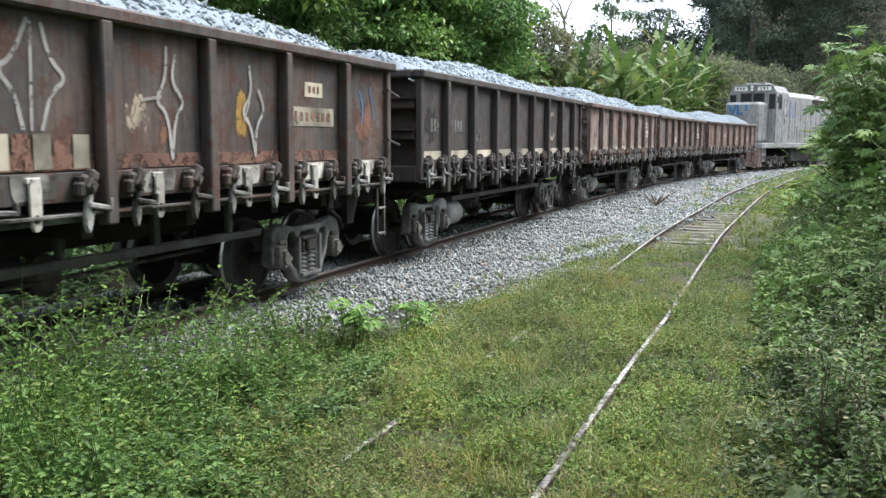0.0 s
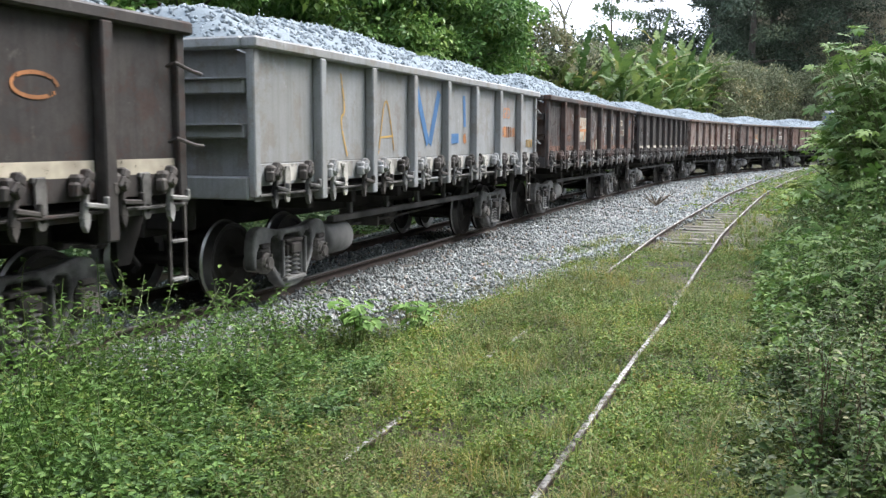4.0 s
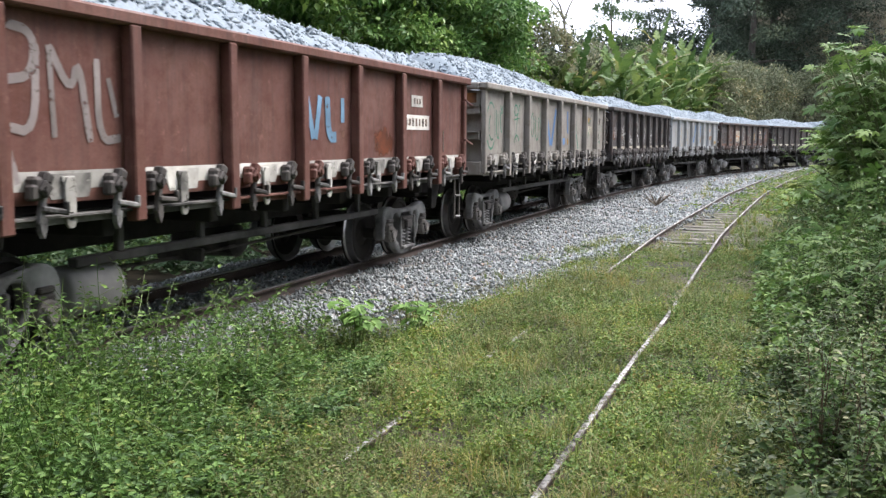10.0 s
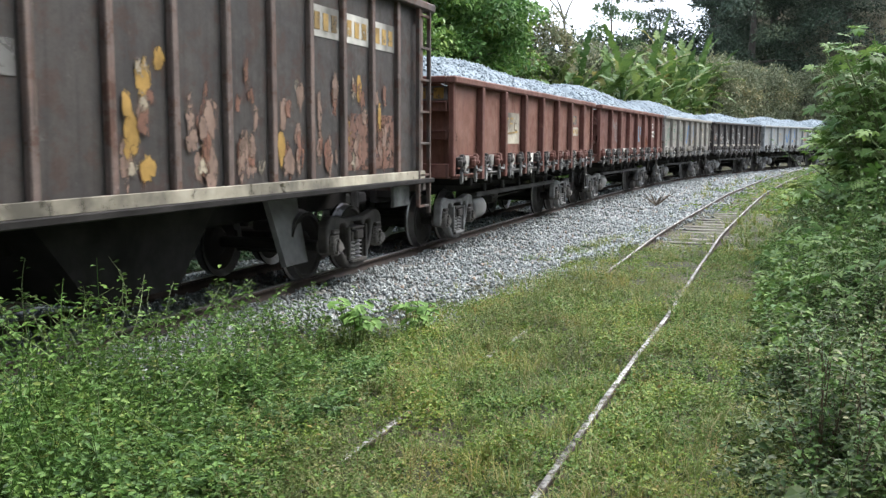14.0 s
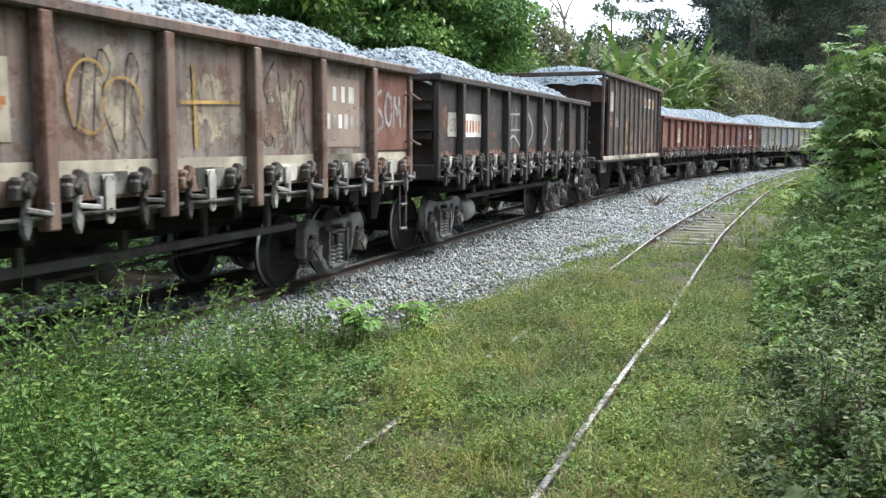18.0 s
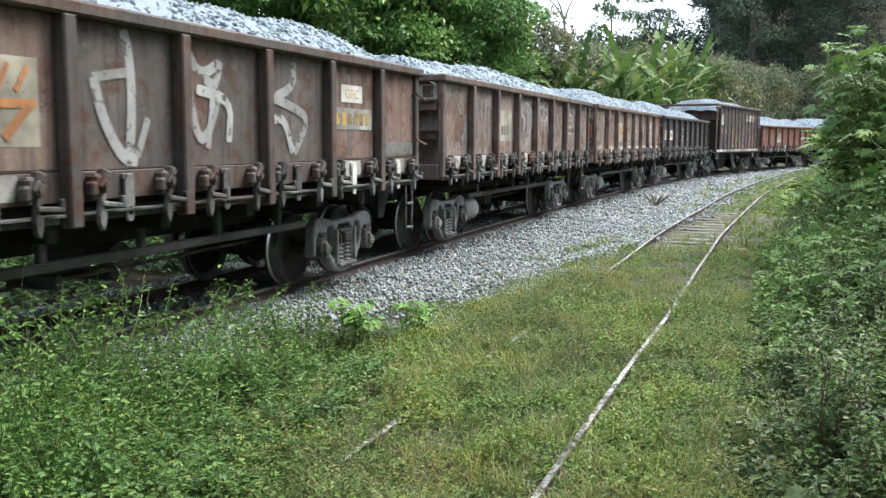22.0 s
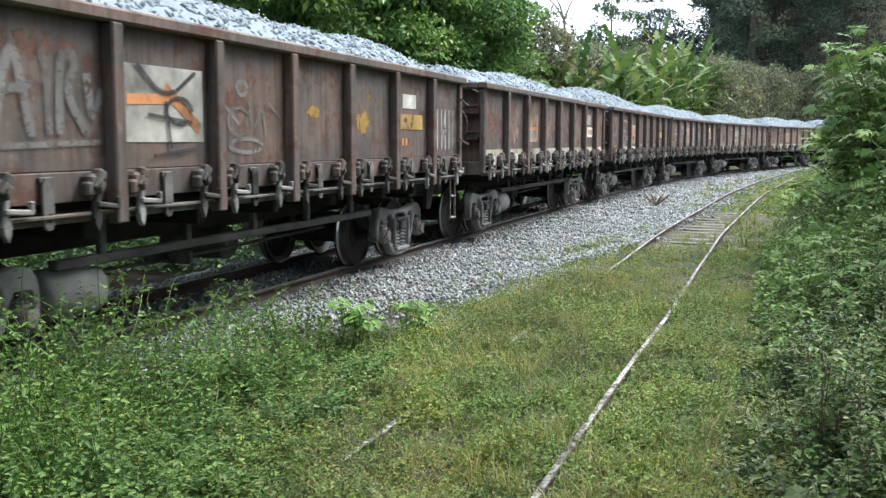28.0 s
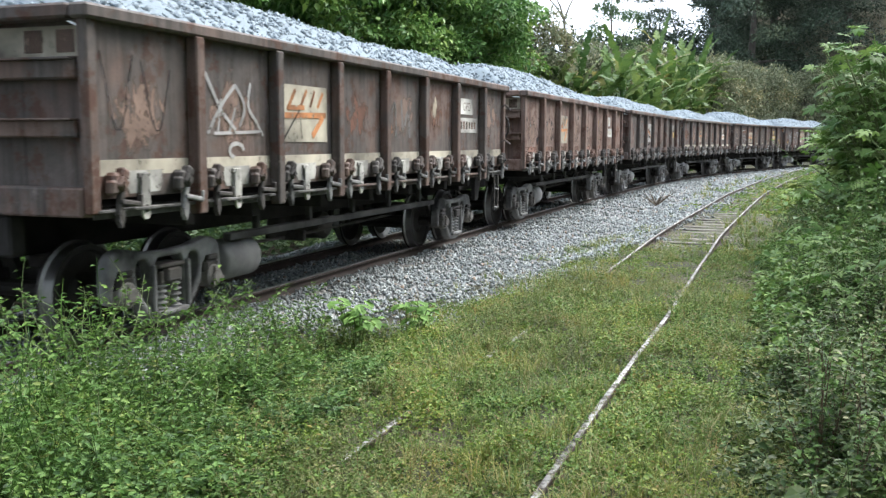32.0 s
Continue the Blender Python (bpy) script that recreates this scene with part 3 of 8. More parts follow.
def spring_geo():
    prof = [(-0.125 + 0.25 * k / 20, 0.068 + 0.02 * math.sin(k * math.pi / 2)) for k in range(21)]
    g = Geo()
    for dx in (-0.098, 0.098):
        g.lathe((dx, 0, 0.335), prof, 2, 12)
    return g


def wheelset_mesh():
    """The wheelset with polished treads and dusty bearing caps."""
    me = wheelset_geo().mesh("wheelset")
    for m in (WHEEL_STEEL, TREAD, CAP_IRON):
        me.materials.append(m)
    for f in me.polygons:
        c = f.center
        r = math.hypot(c.x, c.z)
        if abs(c.y) > 0.76:
            f.material_index = 2
        elif abs(r - WHEEL_R) < 0.025 and 0.5 < abs(c.y) < 0.66:
            f.material_index = 1
    return me


WHEELSET = wheelset_mesh()


def bogie(parent, x, tone, sets):
    b = part("bogie", shape("bolster", lambda: Geo().box((0, 0, 0.46), (0.34, 1.9, 0.17), 0.03).box((0, 0, 0.60), (0.5, 0.6, 0.12), 0.02).box((0, -0.985, 0.52), (0.2, 0.07, 0.12), 0.02).box((0, 0.985, 0.52), (0.2, 0.07, 0.12), 0.02), IRON), None, parent, at=Matrix.Translation((x, 0, 0)) @ Matrix.Diagonal((BOGIE_SCALE, 1, BOGIE_SCALE, 1)))
    for y in (-0.9, 0.9):
        part("side_frame", shape("side_frame", side_frame_geo, tone), None, b, at=(0, y, 0))
        part("spring_nest", shape("spring_nest", spring_geo, SPRING, True), None, b, at=(0, y, 0))
        part("friction_casting", shape("friction", lambda: Geo().box((0, 0, 0.605), (0.36, 0.19, 0.035), 0.012).box((-0.13, 0, 0.5), (0.05, 0.16, 0.12), 0.01).box((0.13, 0, 0.5), (0.05, 0.16, 0.12), 0.01), IRON), None, b, at=(0, y, 0))
        for s in (-1, 1):
            part("axle_box", shape("axle_box", lambda: Geo().box((0, 0, 0.515), (0.22, 0.18, 0.13), 0.03).box((0, 0, 0.60), (0.16, 0.2, 0.05), 0.015), IRON), None, b, at=(s * 0.62, y, 0))
    for s in (-1, 1):
        w = part("wheelset", WHEELSET, None, b, at=(s * 0.62, 0, WHEEL_R))
        sets.append((s, w))
    part("brake_beam", shape("brake_beam", lambda: Geo().box((-0.22, 0, 0.3), (0.08, 1.2, 0.08), 0.01).box((0.22, 0, 0.3), (0.08, 1.2, 0.08), 0.01).box((-0.25, -0.56, 0.42), (0.07, 0.1, 0.25), 0.02).box((0.25, -0.56, 0.42), (0.07, 0.1, 0.25), 0.02).box((-0.25, 0.56, 0.42), (0.07, 0.1, 0.25), 0.02).box((0.25, 0.56, 0.42), (0.07, 0.1, 0.25), 0.02), IRON), None, b)
    return b


HALF, TOP, WALL = 4.83, 2.44, 1.33
CHORDS = {}


def chord_geo(length):
    return Geo().box((0, 0, 2.395), (length, 0.15, 0.10), 0.018)


def latch_geo():
    """A door latch's lug with its eccentric and bolts."""
    g = Geo()
    g.box((0, -0.045, 1.27), (0.13, 0.09, 0.15), 0.028)
    g.box((0.05, -0.065, 1.335), (0.085, 0.08, 0.075), 0.02, pose(0, 0, 0, 0, 25, 0))
    g.box((-0.07, -0.07, 1.245), (0.07, 0.07, 0.10), 0.02)
    g.box((0.01, -0.095, 1.27), (0.085, 0.05, 0.09), 0.02, pose(0, 0, 0, 0, 40, 0))
    g.cyl((0.005, -0.12, 1.265), 0.024, 0.03, 1, 6)
    return g


def hook_geo():
    """The hanging hook and the bar that it holds."""
    g = Geo()
    g.box((0.012, -0.07, 1.145), (0.05, 0.045, 0.2), 0.014, pose(0, 0, 0, 0, 9, 0))
    g.prism([(-0.02, 1.09), (0.045, 1.09), (0.04, 1.02), (0.015, 0.965), (-0.012, 1.01)], 1, -0.09, -0.05)
    g.box((0.10, -0.095, 1.135), (0.22, 0.035, 0.036), 0.008, pose(0, 0, 0, 0, 7, 0))
    g.box((0.195, -0.095, 1.155), (0.03, 0.04, 0.075), 0.008)
    return g


def strap_geo():
    g = Geo()
    outer = soften([(-0.05, 1.33), (0.05, 1.33), (0.048, 1.14), (0.046, 1.04), (0.025, 1.0), (-0.025, 1.0), (-0.046, 1.04), (-0.048, 1.14)], 1)
    slot = soften([(-0.02, 1.105), (0.02, 1.105), (0.02, 1.05), (-0.02, 1.05)], 1)
    m = cast_plate(outer, [slot], 0.01, 0.004)
    g.add([(x, y - 0.032, z) for x, y, z in m.v], m.f)
    g.box((0, -0.015, 1.315), (0.12, 0.03, 0.04), 0.01)
    return g


def hose_points():
    return [(5.02, -0.5, 0.72), (5.2, -0.52, 0.62), (5.33, -0.5, 0.50), (5.36, -0.42, 0.44)]


def load_geo(kind):
    """A heap of crushed stone: bumpy surface and loose lumps on it."""
    rng = np.random.default_rng(70 + kind)
    nx, ny = 110, 26

    def top(x, y):
        u = x / 4.75
        ridge = [lambda: 0.62 + 0.10 * np.cos(u * 4 + 0.6) - 0.16 * u,
                 lambda: 0.55 + 0.07 * np.cos(u * 5 + 1),
                 lambda: 0.38 + 0.30 * np.exp(-((u + 0.45) / 0.34) ** 2) + 0.12 * np.exp(-((u - 0.5) / 0.25) ** 2),
                 lambda: 0.40 + 0.16 * np.exp(-((u - 0.1) / 0.4) ** 2)][kind]()
        slope = np.minimum(ridge, 0.78 * (4.75 - np.abs(x)) + 0.02)
        side = 0.66 * (1.27 - np.abs(y))
        k = 0.07
        h = -k * np.log(np.exp(-slope / k) + np.exp(-side / k))
        return 2.34 + h + 0.03 * wobble(x, y, 4.0, kind * 3.0)

    gx, gy = np.meshgrid(np.linspace(-4.75, 4.75, nx), np.linspace(-1.25, 1.25, ny), indexing="ij")
    z = top(gx, gy) + rng.normal(0, 0.016, gx.shape)
    v = np.stack([gx, gy, z + 0.004], -1).reshape(-1, 3)
    i = np.arange(nx - 1)[:, None] * ny + np.arange(ny - 1)[None, :]
    a = np.stack([i, i + ny, i + ny + 1], -1).reshape(-1, 3)
    b = np.stack([i, i + ny + 1, i + 1], -1).reshape(-1, 3)
    n = 5400
    x, y = rng.uniform(-4.7, 4.7, n), rng.uniform(-1.22, 1.22, n)
    sv, sf = stones(np.stack([x, y, top(x, y) + 0.004], -1), 0.043, 90 + kind)
    f = np.concatenate([a, b, sf + len(v)])
    return from_arrays("stone_load", np.concatenate([v, sv]), f, STONE)


LOADS = [load_geo(k) for k in range(4)]


def gondola(label, paint, trim, ribs=7, load=0, stripe=None, patch=None, decor=None, beam=None, wheel=False, bare=()):
    """An open wagon of stone: ribbed sides with drop doors, end beams, underframe and two bogies."""
    w = new("gondola_wagon")
    tagged(w, label, "rail wagon", "wagons of the stone train")
    sets = []
    pitch = {7: 1.21, 8: 1.12}[ribs]
    xs = [(k - (ribs - 1) / 2) * pitch for k in range(ribs)]
    edges = [-HALF] + xs + [HALF]
    foot = {7: 1.0, 8: 0.88}[ribs]
    for sgn in (-1, 1):
        flip = pose(0, 0, 0, 0, 0, 0 if sgn < 0 else 180)
        for k in range(ribs + 1):
            a, b = edges[k], edges[k + 1]
            wd = round(b - a, 3)
            at = flip @ Matrix.Translation(((a + b) / 2, -WALL, 0))
            part("side_panel", shape("panel%.3f" % wd, lambda: Geo().box((0, 0.012, 1.865), (wd, 0.024, 1.0), 0.003), paint), None, w, at=at)
            part("door_flap", shape("flap%.3f" % wd, lambda: Geo().box((0, 0.01, 1.262), (wd - 0.02, 0.03, 0.196), 0.008), trim), None, w, at=at)
            part("door_bar", shape("door_bar%.3f" % wd, lambda: Geo().box((0, -0.03, 1.085), (wd - 0.12, 0.07, 0.022), 0.004).box((0, 0.0, 1.06), (wd - 0.12, 0.015, 0.06), 0.004), BAR_IRON if random.random() < 0.75 else trim), None, w, at=at)
            for s in (-1, 1):
                spot = at @ pose(s * wd * 0.29 - 0.03, 0, 0, 0, random.uniform(-3, 3), 0)
                part("door_latch", shape("latch", latch_geo, trim if random.random() < 0.5 else IRON), None, w, at=spot)
                part("latch_hook", shape("hook", hook_geo, HOOK if random.random() < 0.6 else IRON), None, w, at=spot)
            part("door_strap", shape("strap", strap_geo, patch if patch and k not in bare else BAR_IRON), None, w, at=at @ pose(-0.025, 0, 0))
            if patch and sgn < 0 and k not in bare:
                part("paint_patch", shape("patch", lambda: Geo().prism([(-0.20, 1.352), (0.20, 1.352), (0.195, 1.25), (0.17, 1.195), (-0.165, 1.19), (-0.19, 1.24)], 1, -0.011, -0.005), patch), None, w, at=at)
            if stripe and sgn < 0:
                part("stripe", shape("stripe%.3f" % wd, lambda: Geo().box((0, -0.003, 1.375), (wd - 0.13, 0.006, 0.11), 0.002), stripe), None, w, at=at)
        for x in xs:
            part("rib", shape("rib%d" % ribs, lambda: Geo().box((0, -0.05, foot / 2 + 1.175), (0.115, 0.10, 2.35 - foot), 0.012), trim), None, w, at=flip @ Matrix.Translation((x, -WALL, 0)))
        for s in (-1, 1):
            part("corner_post", shape("corner_post", lambda: Geo().box((0, 0, 1.72), (0.10, 0.07, 1.30), 0.012), trim), None, w, at=(s * (HALF - 0.05), sgn * (WALL + 0.015), 0))
        part("top_chord", shape("top_chord", lambda: chord_geo(2 * HALF + 0.1), CHORDS.get(trim.name, trim)), None, w, at=flip @ Matrix.Translation((0, -WALL - 0.025, 0)))
        part("side_sill", shape("side_sill", lambda: Geo().box((0, 0, 0.70), (5.2, 0.09, 0.07), 0.01).box((-2.1, 0, 0.87), (0.07, 0.06, 0.28), 0.01).box((-1.05, 0, 0.87), (0.07, 0.06, 0.28), 0.01).box((0, 0, 0.87), (0.07, 0.06, 0.28), 0.01).box((1.05, 0, 0.87), (0.07, 0.06, 0.28), 0.01).box((2.1, 0, 0.87), (0.07, 0.06, 0.28), 0.01), SILL_STEEL), None, w, at=(0, sgn * 0.95, 0))
    for s in (-1, 1):
        turn = pose(0, 0, 0, 0, 0, 0 if s > 0 else 180)
        part("end_wall", shape("end_wall", lambda: Geo().box((HALF - 0.14, 0, 1.70), (0.03, 2.6, 1.32), 0.004), beam or paint), None, w, at=turn)
        part("end_chord", shape("end_chord", lambda: Geo().box((HALF - 0.02, 0, 2.395), (0.17, 2.56, 0.10), 0.018), trim), None, w, at=turn)
        for z, h in ((2.03, 0.13), (1.64, 0.12)):
            part("end_beam", shape("end_beam%.2f" % z, lambda: Geo().box((HALF - 0.06, 0, z), (0.14, 2.56, h), 0.012).box((HALF + 0.0, 0, z + h / 2), (0.12, 2.56, 0.014), 0.004), beam or trim), None, w, at=turn)
        part("end_sill", shape("end_sill", lambda: Geo().box((HALF - 0.05, 0, 1.15), (0.14, 2.62, 0.20), 0.014), beam or trim), None, w, at=turn)
        part("buffer_beam", shape("buffer_beam", lambda: Geo().box((HALF - 0.1, 0, 0.90), (0.16, 1.3, 0.3), 0.02).prism([(HALF - 0.35, 1.05), (HALF - 0.02, 1.05), (HALF - 0.02, 0.98), (HALF - 0.2, 0.62), (HALF - 0.35, 0.62)], 1, -0.98, -0.92), DARK_STEEL), None, w, at=turn)
        part("coupler", shape("coupler", lambda: Geo().box((5.06, 0, 0.76), (0.45, 0.15, 0.16), 0.03).box((5.29, 0.02, 0.76), (0.12, 0.26, 0.26), 0.05), IRON), None, w, at=turn)
        part("brake_hose", shape("brake_hose", lambda: Geo().tube(hose_points(), 0.022, 8), DARK_STEEL), None, w, at=turn)
        part("step_ladder", shape("step_ladder", lambda: Geo().box((4.82, -1.2, 0.80), (0.035, 0.025, 0.72), 0.004).box((5.02, -1.2, 0.80), (0.035, 0.025, 0.72), 0.004), IRON), None, w, at=turn)
        for z in (0.48, 0.78, 1.08):
            part("ladder_rung", shape("rung", lambda: Geo().box((4.92, -1.2, 0), (0.19, 0.06, 0.025), 0.005), FRAME_IRON), None, w, at=turn @ Matrix.Translation((0, 0, z)))
        for z in (2.1, 1.55):
            part("grab_handle", shape("grab%.2f" % z, lambda: Geo().tube([(HALF - 0.2, -1.36, z), (HALF - 0.2, -1.43, z + 0.03), (HALF + 0.02, -1.43, z - 0.02), (HALF + 0.16, -1.41, z - 0.03), (HALF + 0.16, -1.36, z - 0.02)], 0.014, 6), trim), None, w, at=turn)
    part("floor", shape("floor", lambda: Geo().box((0, 0, 1.08), (2 * HALF - 0.2, 2.5, 0.05), 0.01), DARK_STEEL), None, w)
    part("centre_sill", shape("centre_sill", lambda: Geo().box((0, -0.17, 0.86), (9.7, 0.09, 0.36), 0.01).box((0, 0.17, 0.86), (9.7, 0.09, 0.36), 0.01), DARK_STEEL), None, w)
    for x in (-2.5, -1.2, 0, 1.2, 2.5, -3.5, 3.5):
        part("cross_bearer", shape("cross_bearer", lambda: Geo().box((0, 0, 0.97), (0.12, 2.4, 0.16), 0.01), DARK_STEEL), None, w, at=(x, 0, 0))
    part("brake_cylinder", shape("brake_cylinder", lambda: Geo().cyl((0, 0, 0), 0.19, 0.58, 0, 24, bevel=0.035).cyl((0.33, 0, 0), 0.09, 0.1, 0, 12), TANK_GREY, True), None, w, at=(-2.34, -0.80, 0.475))
    part("air_tank", shape("air_tank", lambda: Geo().cyl((0, 0, 0), 0.17, 0.8, 1, 18, bevel=0.05), IRON), None, w, at=(0.55, 0.05, 0.52))
    part("brake_rod", shape("brake_rod", lambda: Geo().tube([(-2.8, -0.3, 0.5), (-0.4, -0.35, 0.47), (2.8, -0.3, 0.5)], 0.02).box((-0.5, -0.35, 0.5), (0.06, 0.5, 0.12), 0.01), IRON), None, w)
    if wheel:
        part("brake_wheel", shape("brake_wheel", lambda: Geo().tube([(0, 0.26 * math.cos(a), 0.26 * math.sin(a)) for a in [i * math.pi / 8 for i in range(17)]], 0.016).tube([(0, -0.25, 0), (0, 0.25, 0)], 0.01).tube([(0, 0, -0.25), (0, 0, 0.25)], 0.01).tube([(-0.12, 0, 0), (0.02, 0, 0)], 0.03), RED_HOSE if wheel == "red" else IRON), None, w, at=(HALF + 0.14, -1.14, 1.80))
    for x in (-3.46, 3.58):
        bogie(w, x, FRAME_IRON, sets)
    part("stone_load", LOADS[load], None, w, "heaped pale grey crushed stone")
    if decor:
        decor(w, edges)
    return w, sets


# ---- paint on the wagons' sides ----
def smear(name, base, cover=0.5):
    """A worn patch of paint: solid in its middle, flaked away in rags towards its rim."""
    m, n, l, p = nodes(name)
    tc = n.new("ShaderNodeTexCoord")
    co = coords(n, l)
    sep = n.new("ShaderNodeSeparateXYZ")
    l.new(tc.outputs["Generated"], sep.inputs[0])
    rim = None
    for axis in ("X", "Z"):
        d = n.new("ShaderNodeMath")
        d.operation = "SUBTRACT"
        d.inputs[1].default_value = 0.5
        l.new(sep.outputs[axis], d.inputs[0])
        q = n.new("ShaderNodeMath")
        q.operation = "MULTIPLY"
        l.new(d.outputs[0], q.inputs[0])
        l.new(d.outputs[0], q.inputs[1])
        if rim is None:
            rim = q
        else:
            both = n.new("ShaderNodeMath")
            l.new(rim.outputs[0], both.inputs[0])
            l.new(q.outputs[0], both.inputs[1])
            rim = both
    mp = n.new("ShaderNodeMapping")
    mp.inputs["Scale"].default_value = (1.5, 1.5, 0.8)
    l.new(co, mp.inputs[0])
    flake = tex(n, l, "ShaderNodeTexNoise", mp.outputs[0], 5.5, Detail=10.0, Roughness=0.72, Distortion=0.5)
    less = n.new("ShaderNodeMath")
    less.operation = "MULTIPLY_ADD"
    less.inputs[1].default_value = -1.1
    l.new(rim.outputs[0], less.inputs[0])
    l.new(flake.outputs[0], less.inputs[2])
    seen = ramp(n, l, less.outputs[0], [(0.60 - 0.36 * cover, grey(0)), (0.66 - 0.36 * cover, grey(0.92))])
    stain = tex(n, l, "ShaderNodeTexNoise", co, 4.0, Detail=6.0, Roughness=0.65)
    f = ramp(n, l, stain.outputs[0], [(0.35, grey(0.55)), (0.65, grey(1.15))])
    l.new(mix(n, l, 1.0, base, f.outputs[0], "MULTIPLY"), p.inputs["Base Color"])
    p.inputs["Roughness"].default_value = 0.85
    p.inputs["Specular IOR Level"].default_value = 0.25
    bump(n, l, flake.outputs[0], p, 0.3, 0.004)
    none, ms = n.new("ShaderNodeBsdfTransparent"), n.new("ShaderNodeMixShader")
    l.new(seen.outputs[0], ms.inputs[0])
    l.new(none.outputs[0], ms.inputs[1])
    l.new(p.outputs[0], ms.inputs[2])
    l.new(ms.outputs[0], n["Material Output"].inputs["Surface"])
    return m


SMEAR = {TAN.name: smear("flaking_tan", (0.21, 0.145, 0.115), 0.6), SALMON.name: smear("flaking_primer", (0.165, 0.085, 0.06)), CREAM.name: smear("flaking_cream", (0.34, 0.29, 0.22)), YELLOW.name: smear("flaking_yellow", (0.34, 0.21, 0.06), 0.7),
         GREY_WASH.name: smear("flaking_grey", (0.16, 0.155, 0.15)), SPRAY_WHITE.name: smear("flaking_white", (0.33, 0.32, 0.31)), ORANGE.name: smear("flaking_orange", (0.38, 0.16, 0.06), 0.8), RUST_STAIN.name: smear("ragged_rust", (0.13, 0.035, 0.012), 0.75),
         DARK_STEEL.name: smear("ragged_black", (0.03, 0.028, 0.027)), DUSTY_IRON.name: smear("ragged_dust", (0.22, 0.215, 0.21))}
PLATE_INK = plain("faded_brown_ink", (0.17, 0.11, 0.085), 0.85, 0.0, 10, 0.5, peel=0.45, thin=0.3)
PALE_SPRAY = plain("pinkish_white_spray", (0.31, 0.275, 0.265), 0.85, 0.0, 10, 0.35, spec=0.15, peel=0.4, thin=0.2)
PALE_BLUE = plain("faded_blue_paint", (0.13, 0.245, 0.36), 0.7, 0.0, 12, 0.4, peel=0.25)
PALE_INK = plain("rubbed_cream_spray", (0.27, 0.235, 0.19), 0.85, 0.0, 10, 0.4, spec=0.15, peel=0.45, thin=0.25)


class Side:
    """Paints on one wagon's side: places are a bay (0 at the tail), a share of its width, and a height."""

    def __init__(self, w, edges):
        self.w, self.e = w, edges

    def at(self, b, u):
        return self.e[b] + 0.07 + (self.e[b + 1] - self.e[b] - 0.14) * u

    def line(self, b, mat, pts, width=0.05, layer=1, name="graffiti"):
        g = Geo().ribbon([(self.at(b, u), z) for u, z in pts], width, -WALL - 0.004 * layer, 0.002)
        return part(name, g, mat, self.w)

    def lines(self, b, mat, strokes, width=0.05, layer=1):
        for k, pts in enumerate(strokes):
            for _ in range(2 if len(pts) > 2 else 0):
                soft = [pts[0]]
                for (a, c), (d, f) in zip(pts, pts[1:]):
                    soft += [(a * 0.75 + d * 0.25, c * 0.75 + f * 0.25), (a * 0.25 + d * 0.75, c * 0.25 + f * 0.75)]
                pts = soft + [pts[-1]]
            part("graffiti_stroke", Geo().ribbon([(self.at(b, u), z) for u, z in pts], width, -WALL - 0.004 * layer - 0.0004 * k, 0.002), mat, self.w)

    def text(self, b, mat, words, u0, u1, z0, z1, layer=2):
        """Painted letters that fill a field."""
        data = bpy.data.curves.new("letters", "FONT")
        data.body = words
        ob = bpy.data.objects.new("letters", data)
        bpy.context.scene.collection.objects.link(ob)
        me = bpy.data.meshes.new_from_object(ob.evaluated_get(bpy.context.evaluated_depsgraph_get()))
        bpy.data.objects.remove(ob)
        co = np.zeros(len(me.vertices) * 3)
        me.vertices.foreach_get("co", co)
        co = co.reshape(-1, 3)
        lo, hi = co.min(0), co.max(0)
        x0, x1 = self.at(b, u0), self.at(b, u1)
        out = np.stack([x0 + (x1 - x0) * (co[:, 0] - lo[0]) / (hi[0] - lo[0]), np.full(len(co), -WALL - 0.004 * layer - 0.002), z0 + (z1 - z0) * (co[:, 1] - lo[1]) / (hi[1] - lo[1])], -1)
        me.vertices.foreach_set("co", out.ravel())
        me.materials.clear()
        return part("lettering", me, mat, self.w)

    def board(self, b, mat, u0, u1, z0, z1, layer=1, name="placard"):
        a, c = self.at(b, u0), self.at(b, u1)
        g = Geo().box(((a + c) / 2, -WALL - 0.004 * layer, (z0 + z1) / 2), (c - a, 0.005, z1 - z0), 0.001)
        return part(name, g, mat, self.w)

    def rows(self, b, mat, u0, u1, z0, z1, n, layer=2):
        """Writing that cannot be read."""
        a, c = self.at(b, u0), self.at(b, u1)
        d = (c - a) / n
        for k in range(n):
            h = (z1 - z0) * random.uniform(0.8, 1.0)
            part("letter_bar", Geo().box((a + (k + 0.5) * d, -WALL - 0.004 * layer, (z0 + z1) / 2), (d * random.uniform(0.4, 0.7), 0.003, h), 0.0005), mat, self.w)

    def blotch(self, b, mat, u, z, ru, rz, layer=1, seed=0, name="paint_patch"):
        """An uneven patch of worn or fresh paint."""
        rng = random.Random(seed * 7 + b)
        turn = rng.uniform(0, 6.28)
        ru, rz = ru * 1.25, rz * 1.2
        cx = self.at(b, u)
        n = 40
        ring = []
        for k in range(n):
            a = 2 * math.pi * k / n
            q = 0.9 + 0.09 * math.sin(3 * a + turn) + 0.06 * math.sin(7 * a + 2 * turn)
            ca, sa = math.cos(a), math.sin(a)
            x = cx + ru * q * math.copysign(abs(ca) ** 0.6, ca)
            x = min(max(x, self.at(b, 0.0)), self.at(b, 1.0))
            ring.append((x, -WALL - 0.0035 * layer, z + rz * q * math.copysign(abs(sa) ** 0.6, sa)))
        v = [(cx, -WALL - 0.0035 * layer, z)] + ring
        f = [(0, 1 + k, 1 + (k + 1) % n) for k in range(n)]
        return part(name, Geo().add(v, f), SMEAR.get(mat.name, mat), self.w)

